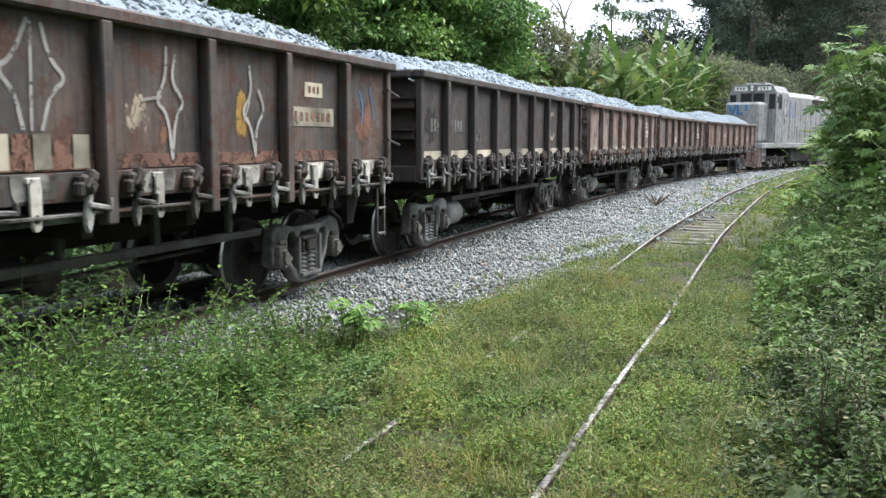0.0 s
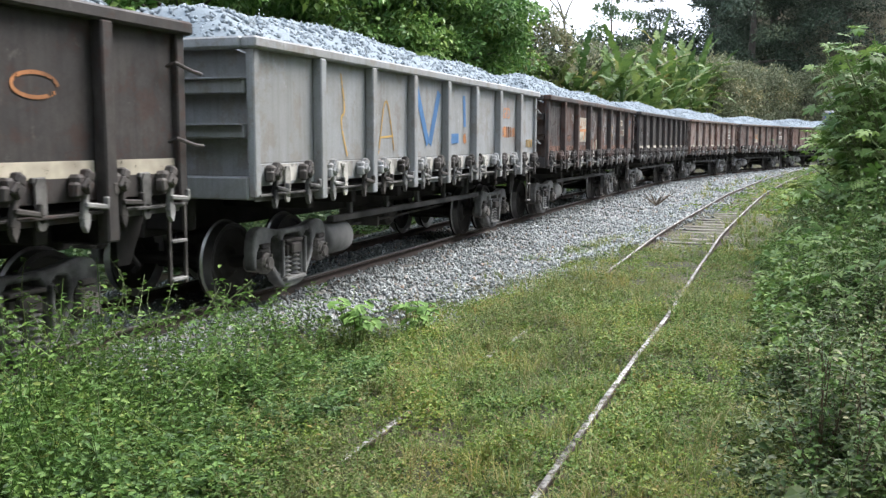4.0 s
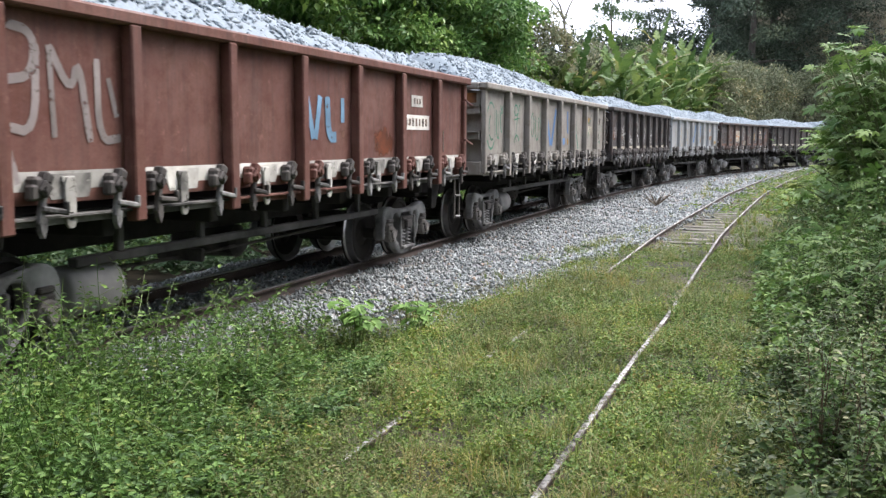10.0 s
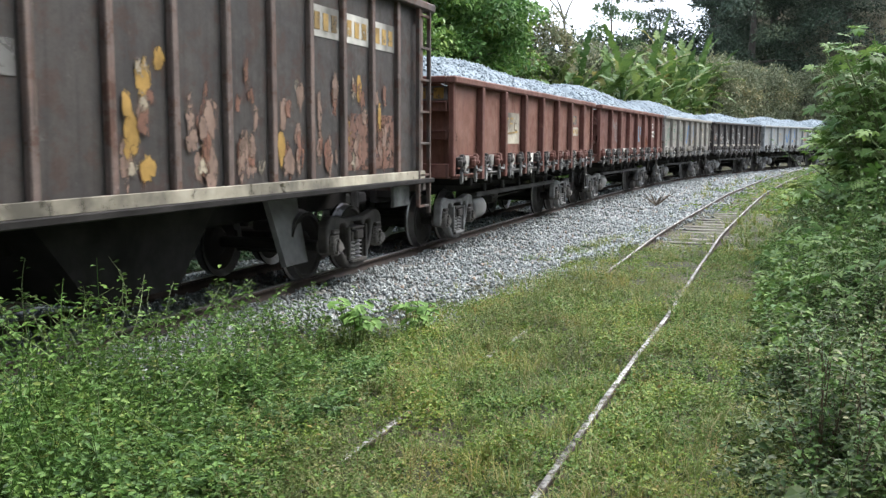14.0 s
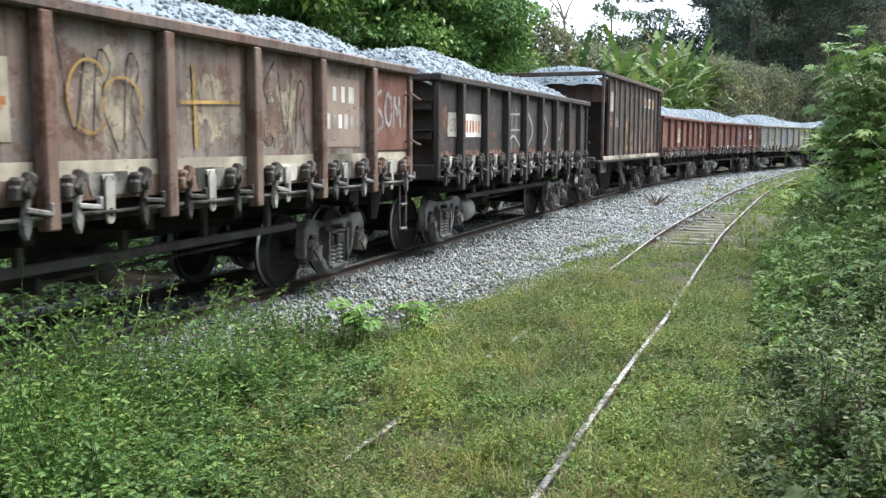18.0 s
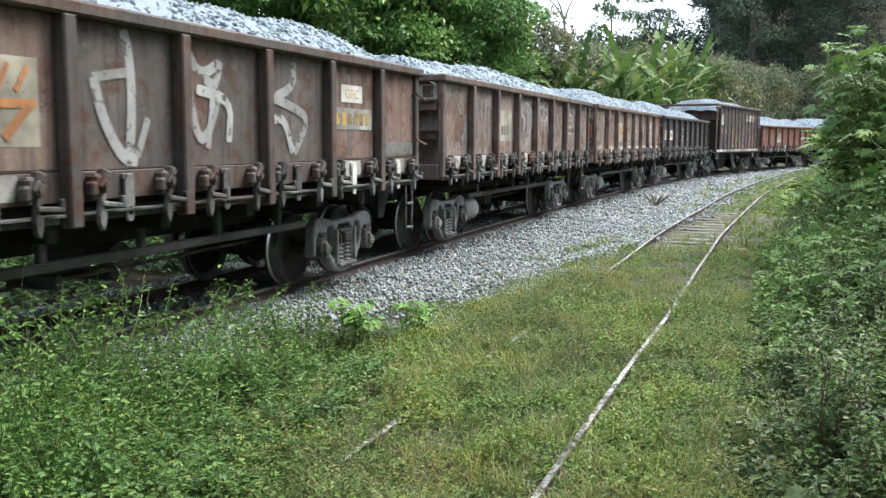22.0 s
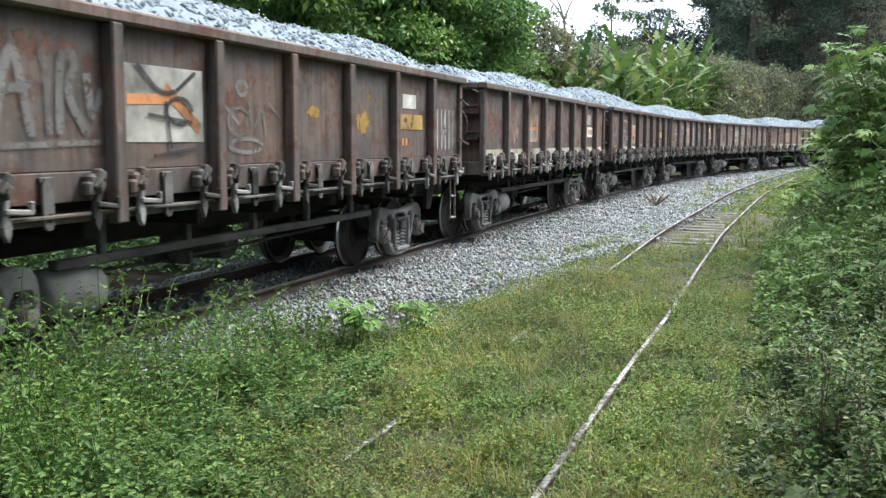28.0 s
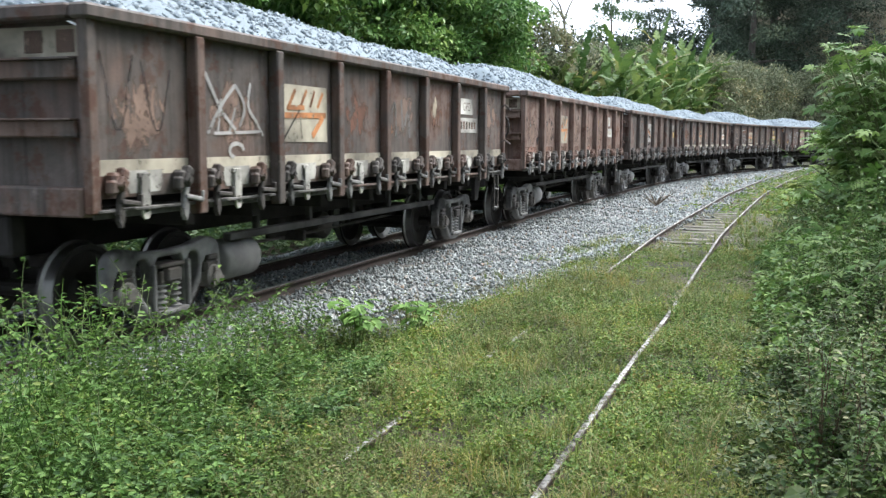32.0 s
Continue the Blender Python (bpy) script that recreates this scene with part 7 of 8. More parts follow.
def cover(name, label, mat, boxes, seed, height, size, dens, tilt=(-0.2, 0.55), clump=0.13, each=70):
    """A tangle of weeds over an area: domed clumps of leaves, each leaf at its own place in its clump."""
    rng = np.random.default_rng(seed)
    V, F, n0 = [], [], 0
    for x0, x1, y0, y1, k in boxes:
        c = int((x1 - x0) * (y1 - y0) * dens * k / each)
        R = clump * rng.uniform(0.5, 1.6, c) * (1.0 if k >= 1 else 1.0 / max(k, 0.2) ** 0.4)
        lift = rng.uniform(0.45, 1.35, c)
        cx, cy = rng.uniform(x0, x1, c), rng.uniform(y0, y1, c)
        i = np.repeat(np.arange(c), each)
        n = len(i)
        q = np.sqrt(rng.random(n)) * rng.uniform(0.7, 1.15, n)
        a = rng.uniform(0, 2 * math.pi, n)
        x, y = cx[i] + R[i] * q * np.cos(a), cy[i] + R[i] * q * np.sin(a)
        h, keep = height(x, y)
        m = rng.random(n) < keep
        x, y, h, q, a, i = x[m], y[m], h[m], q[m], a[m], i[m]
        n = len(x)
        dome = np.clip(1.1 - 0.75 * q ** 2, 0.15, 1.2) * lift[i]
        z = ground_z(x, y) + h * dome * rng.random(n) ** 0.45 + 0.004
        L = size * rng.uniform(0.5, 1.4, n)
        ax = rand_dirs(rng, n, *tilt)
        out = np.stack([np.cos(a) * q, np.sin(a) * q, np.full(n, 0.9)], -1)
        v, f = leaf_mesh(np.stack([x, y, z], -1), L, L * rng.uniform(0.38, 0.72, n), ax, out + rng.normal(0, 0.45, (n, 3)))
        V.append(v)
        F.append(f + n0)
        n0 += len(v)
    return tagged(new(name, from_arrays(name, np.concatenate(V), np.concatenate(F), mat)), label, "weeds", kind="stuff")


def not_rail(x, y):
    """0 on the visible parts of the siding's rails, 1 elsewhere."""
    q = y - side_y(x)
    right = (np.abs(q + GAUGE) < 0.03)
    left = (np.abs(q - GAUGE) < 0.013) & ((x > 13.0) | ((x > 4.25) & (x < 4.85)) | ((x > 10.2) & (x < 10.6)))
    return np.where(right | left, 0.0, 1.0)


def low_height(x, y):
    h = 0.085 + 0.05 * wobble(x, y, 2.4, 2.0) + 0.05 * wobble(x, y, 6.5, 5.0) + 0.06 * step(2.2, 3.2, y) * (1 - step(7, 9, x))
    h = np.maximum(h, 0.03)
    q = y - side_y(x)
    past = y - gravel_edge(x)
    keep = np.where(past < -0.35, 1.0, 0.75 * np.exp(-np.maximum(past + 0.35, 0) / 0.3) * (wobble(x, y, 1.8, 4.0) > -0.25))
    strip = (np.abs(y - 3.2 + 0.2 * (x - 15) - 0.15 * wobble(x, y, 1.2, 6.0)) < 0.26) & (x > 13.6) & (x < 19.5)
    keep = np.where(strip, np.maximum(keep, 0.6), keep)
    thin = step(-1.5, -0.7, past) * step(7.5, 9.0, x) * (1 - step(12.5, 15, x))
    keep = keep * (1 - thin * np.clip(0.55 + 0.6 * wobble(x, y, 2.2, 3.5), 0.1, 0.85))
    bare = step(14, 19, x) * (np.abs(q - 0.1) < 0.62)
    keep = keep * (1 - 0.8 * bare) * np.where(q > -0.6, 1 - 0.55 * step(14, 30, x), 1.0)
    keep = keep * (0.75 + 0.5 * wobble(x, y, 3.1, 7.0))
    rail = np.minimum(np.abs(q + GAUGE), np.abs(q - GAUGE))
    h = np.where((np.abs(q - GAUGE) < 0.16) & (x < 13.0), np.maximum(h, 0.13), h)
    h = np.where((rail < 0.12) & (not_rail(x, y + 0.04) * not_rail(x, y - 0.04) < 1), np.minimum(h, 0.055), h)
    return h, keep * not_rail(x, y)


def left_height(x, y):
    edge = np.interp(x, [0, 4, 5, 5.7, 6.5, 8, 9.5], [4.75, 4.6, 4.3, 4.05, 3.8, 3.5, 3.2])
    inner = np.interp(x, [0, 3, 5, 7, 9.5], [2.1, 2.3, 2.8, 3.1, 3.2])
    tall = np.interp(x, [0, 4.5, 6, 7.5, 9.5], [0.60, 0.58, 0.44, 0.28, 0.12])
    h = tall * (1 + 0.3 * wobble(x, y, 1.9, 1.0) + 0.16 * wobble(x, y, 5.0, 2.0)) * (0.25 + 0.75 * step(0, 1.3, y - inner)) * (1 - step(-0.45, 0.15, y - edge))
    gap = np.clip(0.8 + 0.8 * wobble(x, y, 3.3, 5.0) + 0.4 * wobble(x, y, 8.0, 2.0), 0.2, 1.0)
    return np.maximum(h, 0.02), np.where((h > 0.06) & (y > inner - 0.3), gap, 0.0)


def right_height(x, y):
    d = side_y(x) - 1.3 - y
    far = step(6, 11, x)
    h = (0.08 + (0.26 + 0.3 * far) * step(0.0, 0.7, d) + (0.28 + 0.35 * far) * step(0.6, 2.0, d)) * (1 + 0.3 * wobble(x, y, 1.9, 6.0))
    gap = np.clip(0.42 + 0.9 * wobble(x, y, 2.6, 3.0) + 0.5 * wobble(x, y, 7.0, 1.0), 0.05, 1.0)
    return h, np.where(d > 0.0, np.where(d > 0.35, gap, 0.7), 0.0)


def mid_height(x, y):
    """Only on the siding's strip, where yellowish small-leaved plants grow."""
    h, keep = low_height(x, y)
    return h * 1.15, keep * np.clip(0.5 + 0.9 * wobble(x, y, 0.9, 8.0), 0.05, 1)


def tufts(name, label, mat, seed, count, box, tall, wide, per, keep_at):
    """Tufts of grass: blades that spread from a common root."""
    rng = np.random.default_rng(seed)
    x0, x1, y0, y1 = box
    cx, cy = x0 + (x1 - x0) * rng.random(count) ** 1.5, rng.uniform(y0, y1, count)
    m = rng.random(count) < keep_at(cx, cy)
    cx, cy = cx[m], cy[m]
    big = rng.uniform(0.5, 1.3, len(cx))
    i = np.repeat(np.arange(len(cx)), per)
    n = len(i)
    x, y = cx[i] + rng.normal(0, 0.025, n) * big[i], cy[i] + rng.normal(0, 0.025, n) * big[i]
    ok = not_rail(x, y) > 0
    x, y, i = x[ok], y[ok], i[ok]
    n = len(x)
    v, f = blade_mesh(np.stack([x, y, ground_z(x, y)], -1), tall * big[i] * rng.uniform(0.5, 1.1, n), wide * rng.uniform(0.6, 1.2, n), rng.uniform(0.25, 1.1, n), rng)
    return tagged(new(name, from_arrays(name, v, f, mat)), label, "grass", kind="stuff")


def sow_cover():
    cover("ground_weeds", "low creeping green weeds over the siding", WEED, [(2.6, 9, -1.0, 4.6, 1.0), (9, 16, -1.0, 4.0, 0.5), (16, 34, -2.0, 3.2, 0.16)], 21, low_height, 0.028, 3400, clump=0.12)
    cover("olive_weeds", "low olive and brownish weeds between the rails", OLIVE, [(2.8, 9.5, -0.6, 3.8, 1.0), (9.5, 17, -0.6, 3.2, 0.45)], 24, mid_height, 0.022, 3300, clump=0.10)
    cover("under_weeds", "tangled weeds under the taller shoots", TALL, [(1.6, 9.5, 2.0, 4.95, 1.0)], 22, lambda x, y: (left_height(x, y)[0] * 0.62, left_height(x, y)[1]), 0.036, 4600, (-0.4, 0.6), 0.15, 90)
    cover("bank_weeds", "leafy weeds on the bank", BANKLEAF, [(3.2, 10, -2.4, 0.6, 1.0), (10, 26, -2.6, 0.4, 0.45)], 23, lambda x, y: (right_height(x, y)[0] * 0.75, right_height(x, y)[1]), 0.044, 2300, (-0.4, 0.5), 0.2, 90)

    def herbs(x, y):
        h, keep = low_height(x, y)
        return 0.6 * h + 0.05, keep * np.clip(0.5 + 0.7 * wobble(x, y, 1.5, 11.0), 0.05, 1.0)

    def olive_herbs(x, y):
        h, keep = low_height(x, y)
        return 0.7 * h + 0.06, keep * np.clip(0.4 - 0.9 * wobble(x, y, 1.5, 11.0), 0.0, 1.0) * (1 - step(2.6, 3.6, y))

    def tall_shoots(x, y):
        h, keep = left_height(x, y)
        return h * 1.08, keep * (h > 0.1)

    shoots("weed_shoots", "knee-high leafy weeds beside the track", TALL, 41, *sprinkle(41, (1.6, 9.0, 2.3, 4.9), 300, tall_shoots), 15, 0.047)
    shoots("bright_shoots", "fresh green shoots among the weeds", FRESH, 42, *sprinkle(42, (2.4, 9.0, 2.3, 4.6), 110, lambda x, y: (tall_shoots(x, y)[0] * 1.12, tall_shoots(x, y)[1] * (wobble(x, y, 1.6, 12.0) > 0.0))), 13, 0.05, 0.62)
    shoots("herb_shoots", "small green herbs over the siding", WEED, 43, *sprinkle(43, (3.0, 10.5, -0.4, 4.0), 620, herbs), 8, 0.028, 0.6)
    shoots("olive_shoots", "thin olive herbs between the rails", OLIVE, 44, *sprinkle(44, (3.0, 12.0, -0.4, 3.4), 700, olive_herbs), 9, 0.021, 0.5, broad=False)
    shoots("bank_shoots", "upright leafy weeds on the bank", SHRUBLEAF, 45, *sprinkle(45, (3.4, 13.0, -2.6, 0.4), 120, lambda x, y: (right_height(x, y)[0] * 1.15, right_height(x, y)[1])), 22, 0.052, 0.6, 0.3, (-0.5, 0.3))
    shoots("bank_herbs", "fresh green weeds low on the bank", FRESH, 47, *sprinkle(47, (3.6, 9.0, -1.2, 0.35), 45, lambda x, y: (right_height(x, y)[0] * 0.7, right_height(x, y)[1])), 14, 0.045, 0.5)
    shoots("bank_leaves", "bright leafy weeds along the bank", BROADLEAF, 48, *sprinkle(48, (8.0, 15.0, -1.6, 0.25), 90, lambda x, y: (0.25 + right_height(x, y)[0] * 0.8, np.where(side_y(x) - 1.3 - y + 0.25 * wobble(x, y, 2.0, 4.0) > 0, 0.5, 0.0) * step(7.8, 11.0, x))), 10, 0.085, 0.7, 0.35, (-0.4, 0.35))
    shoots("bank_nettles", "broad-leaved weeds on the bank", BROADLEAF, 46, *sprinkle(46, (7.5, 17.0, -2.6, 0.2), 60, lambda x, y: (right_height(x, y)[0] * 1.0, right_height(x, y)[1] * (wobble(x, y, 1.4, 15.0) > -0.1))), 13, 0.11, 0.75, 0.3, (-0.5, 0.3))

    cover("far_weeds", "green weeds beyond the main track", TALL, [(3, 16, 8.6, 10.5, 1.0), (16, 45, 6.4, 11.5, 0.35)], 25, lambda x, y: (0.16 + 0.5 * step(2.4, 4.5, y - main_y(x)), np.where(y - main_y(x) > 1.75 + 0.3 * wobble(x, y, 1.0, 3.0), 1.0, 0.0)), 0.09, 650, (-0.4, 0.5), 0.3, 50)

    # Dark hedge added to shade the verge and darken the view under wagons.
    cover("undergrowth", "added dark undergrowth shading the verge beyond the main track", TREE_B, [(-2, 20, 7.7, 10.6, 1.0)], 27, lambda x, y: (0.2 + 1.2 * step(7.7, 9.4, y) + 0.2 * wobble(x, y, 1.3, 2.0), np.ones(np.shape(x))), 0.11, 420, (-0.4, 0.5), 0.35, 60)

    def far_verge(x, y):
        q = y - side_y(x)
        green = np.where((q < -0.68) & (q > -4.0), 1.0, 0.0) + np.where((q > 0.75) & (y < main_y(x) - 2.2), np.clip(0.3 + wobble(x, y, 0.5, 3.0), 0, 0.9), 0.0) + np.where(np.abs(q) < 0.5, 0.25, 0.0)
        return 0.07 + 0.05 * wobble(x, y, 1.2, 4.0) + 0.3 * step(0.9, 2.5, -q), green

    cover("far_verge_weeds", "short green weeds along the far siding", WEED, [(24, 66, -7.0, 2.5, 1.0)], 28, far_verge, 0.075, 420, (-0.2, 0.6), 0.2, 40)

    def grassy(x, y):
        h, keep = low_height(x, y)
        return keep * np.clip(0.45 + 0.8 * wobble(x, y, 1.1, 9.0), 0.0, 1)

    tufts("grass", "thin grass between the weeds", GRASS, 31, 6500, (2.8, 20, -0.6, 3.8), 0.15, 0.006, 16, grassy)
    tufts("long_grass", "clumps of long arching grass between the rails", GRASS, 35, 230, (3.6, 11, 0.9, 3.4), 0.20, 0.006, 26, lambda x, y: np.where(wobble(x, y, 0.8, 6.0) > 0.1, 0.9, 0.08))
    tufts("dry_grass", "pale dry grass stalks among the weeds", STRAW, 32, 900, (2.8, 14, -0.6, 3.8), 0.20, 0.0035, 6, grassy)
    tufts("gravel_grass", "grass growing through the crushed stone", GRASS, 33, 700, (9, 42, -1.0, 4.2), 0.13, 0.009, 14, lambda x, y: np.where((y > gravel_edge(x) - 0.3) & (y < gravel_edge(x) + 1.3), 0.8, 0.0) * (wobble(x, y, 1.0, 2.5) > 0.15))
    tufts("verge_grass", "long grass along the far part of the siding", GRASS, 34, 900, (16, 60, -5.0, 3.0), 0.25, 0.02, 12, lambda x, y: np.where((np.abs(y - side_y(x) + 1.3) < 0.9) | ((x > 30) & (y > side_y(x) + 0.7) & (y < main_y(x) - 1.9)), 0.9, 0.0))


def crown_leaves(rng, centres, radii, per, size, flat=0.9):
    """Leaves round many clump centres, thickest at each clump's skin."""
    n = len(centres) * per
    c = np.repeat(centres, per, 0)
    r = np.repeat(radii, per)
    d = rng.normal(size=(n, 3))
    d /= np.linalg.norm(d, axis=1, keepdims=True)
    d[:, 2] = np.abs(d[:, 2]) * 1.0 - 0.35
    P = c + d * (r * rng.uniform(0.55, 1.05, n))[:, None] * [1, 1, flat]
    ax = d * 0.7 + rng.normal(0, 0.5, (n, 3)) - [0, 0, 0.25]
    L = size * rng.uniform(0.6, 1.3, n)
    return leaf_mesh(P, L, L * rng.uniform(0.4, 0.6, n), ax, d + rng.normal(0, 0.4, (n, 3)) + [0, 0, 0.6])


def tree(name, label, at, height, spread, mat, seed, clumps=90, per=110, size=0.16, low=0.12, turn=0, lobes=(0.22, 0.42)):
    """A tree: tapered trunk with limbs, and a crown of leaf clumps with gaps."""
    rng = np.random.default_rng(seed)
    t = new(name)
    tagged(t, label, "tree")
    t.matrix_basis = pose(at[0], at[1], float(ground_z(at[0], at[1])) - 0.1, 0, 0, turn)
    g = Geo()
    top = Vector((rng.uniform(-0.3, 0.3), rng.uniform(-0.3, 0.3), height * 0.72))
    trunk = [Vector((0, 0, 0)), Vector((0.05, 0.03, height * 0.25)), top * 0.6, top]
    r0 = 0.035 * height ** 0.9 * 0.6
    g.tube(trunk, [r0 * 1.3, r0, r0 * 0.7, r0 * 0.3], 8)
    th = rng.uniform(0, 2 * math.pi, clumps)
    zz = low + (1 - low) * rng.random(clumps) ** 0.8
    rr = spread * np.sqrt(np.clip(1 - np.abs((zz - 0.5) / 0.56) ** 2.4, 0.05, 1)) * rng.uniform(0.45, 1.0, clumps)
    cc = np.stack([rr * np.cos(th), rr * np.sin(th), zz * height], -1)
    for k in range(0, clumps, max(1, clumps // 9)):
        b = Vector(cc[k])
        s = trunk[1].lerp(top, min(0.9, max(0.0, b.z / height - 0.2)))
        g.tube([s, s.lerp(b, 0.5) + Vector((0, 0, 0.2)), b], [r0 * 0.4, r0 * 0.25, r0 * 0.08], 5)
    part("trunk", g, BARK, t)
    v, f = crown_leaves(rng, cc, spread * rng.uniform(*lobes, clumps), per, size)
    part("crown", from_arrays("crown", v, f, mat), None, t)
    return t


def bare_tree(at, height):
    """A leafless tree: forked limbs against the sky."""
    rng = random.Random(9)
    t = tagged(new("bare_tree"), "leafless grey tree with forked limbs", "tree")
    t.matrix_basis = pose(at[0], at[1], float(ground_z(at[0], at[1])) - 0.1)

    def grow(p, d, length, r, level):
        q = p + d * length
        part("limb", Geo().tube([p, p.lerp(q, 0.5) + Vector((rng.uniform(-1, 1), rng.uniform(-1, 1), 0.3)) * length * 0.06, q], [r, r * 0.8, r * 0.6], 5), BARK, t)
        if level:
            for _ in range(3 if level > 1 else 2):
                e = (d + Vector((rng.uniform(-1, 1), rng.uniform(-1, 1), rng.uniform(-0.3, 0.6))) * 0.62).normalized()
                grow(q, e, length * rng.uniform(0.5, 0.75), r * 0.55, level - 1)

    grow(Vector((0, 0, height * 0.45)), Vector((0.1, 0.1, 1)).normalized(), height * 0.2, 0.1, 4)
    part("trunk", Geo().tube([(0, 0, 0), (0.1, 0.1, height * 0.25), (0, 0, height * 0.46)], [0.2, 0.16, 0.11], 8), BARK, t)


def plant_trees():
    a = tree("broadleaf_tree", "dense green broadleaf tree behind the train", (30.2, 11.4), 9.0, 2.9, TREE_A, 41, 72, 330, 0.21, 0.06, 0, (0.2, 0.4))
    spots = [(36.5, 12.3, 100), (38.5, 13.6, 250), (26, 12.6, 60), (21.5, 12.4, 140), (17.0, 12.2, 200), (12.5, 12.6, 290), (8.5, 13.0, 330), (4.0, 12.5, 20)]
    for x, y, r in spots:
        copy_thing(a, pose(x, y, float(ground_z(x, y)) - 0.1, 0, 0, r))
    b = tree("forest_tree", "tall dark forest tree, also placed unseen to block light", (30, 21), 15, 4.6, TREE_B, 42, 90, 190, 0.30, 0.03)
    # Copies behind and right of the camera are unseen, added to block light.
    for x, y, r in [(18, 21, 30), (36, 20, 80), (8, 20, 120), (40.5, 18, 160), (47, 17.2, 300), (24, 22, 220), (-6, 13, 10), (-14, -2.5, 50), (-7, -4, 90), (-0.5, -6.5, 130), (4.5, -7.8, 170), (-3, 17, 210), (19, -13, 260), (75, -28, 300), (60, -26, 20), (45, -22, 70), (30, -18, 180), (84, -27, 200)]:
        copy_thing(b, pose(x, y, float(ground_z(x, y)) - 0.1, 0, 0, r))
    c = tree("hill_tree", "large dark tree on the wooded hill", (94, 3.5), 27, 8.5, HILL, 43, 80, 760, 0.27, 0.02, 0, (0.18, 0.36))
    for x, y, r in [(97, -9, 30), (107, 8, 250), (114, 4.5, 310), (118, -6, 15), (122, 2, 75), (116, -18, 110)]:
        copy_thing(c, pose(x, y, float(ground_z(x, y)) - 0.5, 0, 0, r))
    d = tree("olive_shrub", "grey-green shrub behind the line", (66, 5.6), 7.2, 2.9, TREE_C, 44, 100, 130, 0.19, 0.04)
    for x, y, r in [(72, 4.2, 50), (78, 2.0, 120), (63, 8.5, 200), (84, -1.5, 260), (43.5, 12.2, 310), (45, 14.5, 20), (58, 11, 70), (88, -6, 160)]:
        copy_thing(d, pose(x, y, float(ground_z(x, y)) - 0.1, 0, 0, r))
    e = tree("thin_tree", "thin-crowned tree against the sky", (69.2, 12.2), 11.8, 2.7, TREE_B, 45, 26, 120, 0.24, 0.5, 0, (0.18, 0.34))
    f = tree("distant_tree", "dark rounded tree on the far slope", (108, 27), 12, 6.5, HILL, 46, 90, 90, 0.6, 0.03)
    for x, y, r in [(110, 19, 40), (112, 13, 100), (100, 34, 160), (92, 40, 220), (84, 46, 280)]:
        copy_thing(f, pose(x, y, float(ground_z(x, y)) - 0.3, 0, 0, r))
    bare_tree((48.5, 10.9), 12.0)


def banana_leaf(length, width, arch, rng):
    """A long arched leaf with a folded blade, nicked along its edge."""
    n = 24
    mid, l, r = [], [], []
    for k in range(n + 1):
        u = k / n
        x = length * (u - arch * 0.35 * u * u)
        z = length * (0.62 * u - arch * 0.95 * u * u)
        w = width * math.sin(math.pi * min(1, 0.08 + u * 0.92)) ** 0.55 * (1 if u < 0.97 else 0.3)
        mid.append((x, 0, z))
        for edge, q in ((l, 1), (r, -1)):
            tear = rng.uniform(0.35, 0.6) if rng.random() < 0.3 else rng.uniform(0.82, 1.0)
            edge.append((x + 0.25 * w, q * w * tear, z + w * 0.3 - rng.uniform(0, 0.12)))
    g = Geo()
    v = mid + l + r
    f = []
    for k in range(n):
        f.append((k, k + 1, n + 2 + k, n + 1 + k))
        f.append((k + 1, k, 2 * n + 2 + k, 2 * n + 3 + k))
    return g.add(v, f)


def plant_bananas():
    rng = random.Random(5)
    leaf_shapes = []
    for k in range(4):
        me = banana_leaf(2.4 + 0.32 * k, 0.29, 0.16 + 0.2 * k, rng).mesh("banana_leaf")
        me.materials.append(BANANA)
        leaf_shapes.append(me)
    spots = [(43.0, 11.0, 1.1), (43.5, 10.4, 1.15), (44.0, 9.3, 1.2), (45.5, 8.5, 1.1), (45.5, 7.5, 1.25), (47.5, 8.6, 1.4), (48.5, 7.0, 1.2), (51, 6.6, 1.35), (53, 7.2, 1.5), (56, 5.9, 1.45), (59, 5.4, 1.5), (57, 7.3, 1.6), (46, 9.8, 1.3), (50, 8.2, 1.4), (54.5, 6.2, 1.35), (61, 6.3, 1.6), (63, 5.4, 1.6), (65, 4.9, 1.65), (42.2, 11.6, 1.15)]
    for x, y, k0 in spots:
        t = tagged(new("banana_plant"), "banana plant with long arching green leaves", "plant", "banana plants behind the line")
        t.matrix_basis = pose(x, y, float(ground_z(x, y)) - 0.1, 0, 0, rng.uniform(0, 360))
        h = rng.uniform(3.2, 4.4) * k0
        part("stalk", Geo().tube([(0, 0, 0), (0.05, 0, h * 0.5), (0, 0.04, h)], [0.14, 0.11, 0.08], 10), BANANA, t)
        for k in range(19):
            m = pose(0, 0, h * (1 - 0.035 * k) + rng.uniform(-0.1, 0.1), 0, rng.uniform(-50, 5) + 1.5 * k, k * 67 + rng.uniform(-14, 14))
            part("banana_leaf", leaf_shapes[k % 4], None, t, at=m)


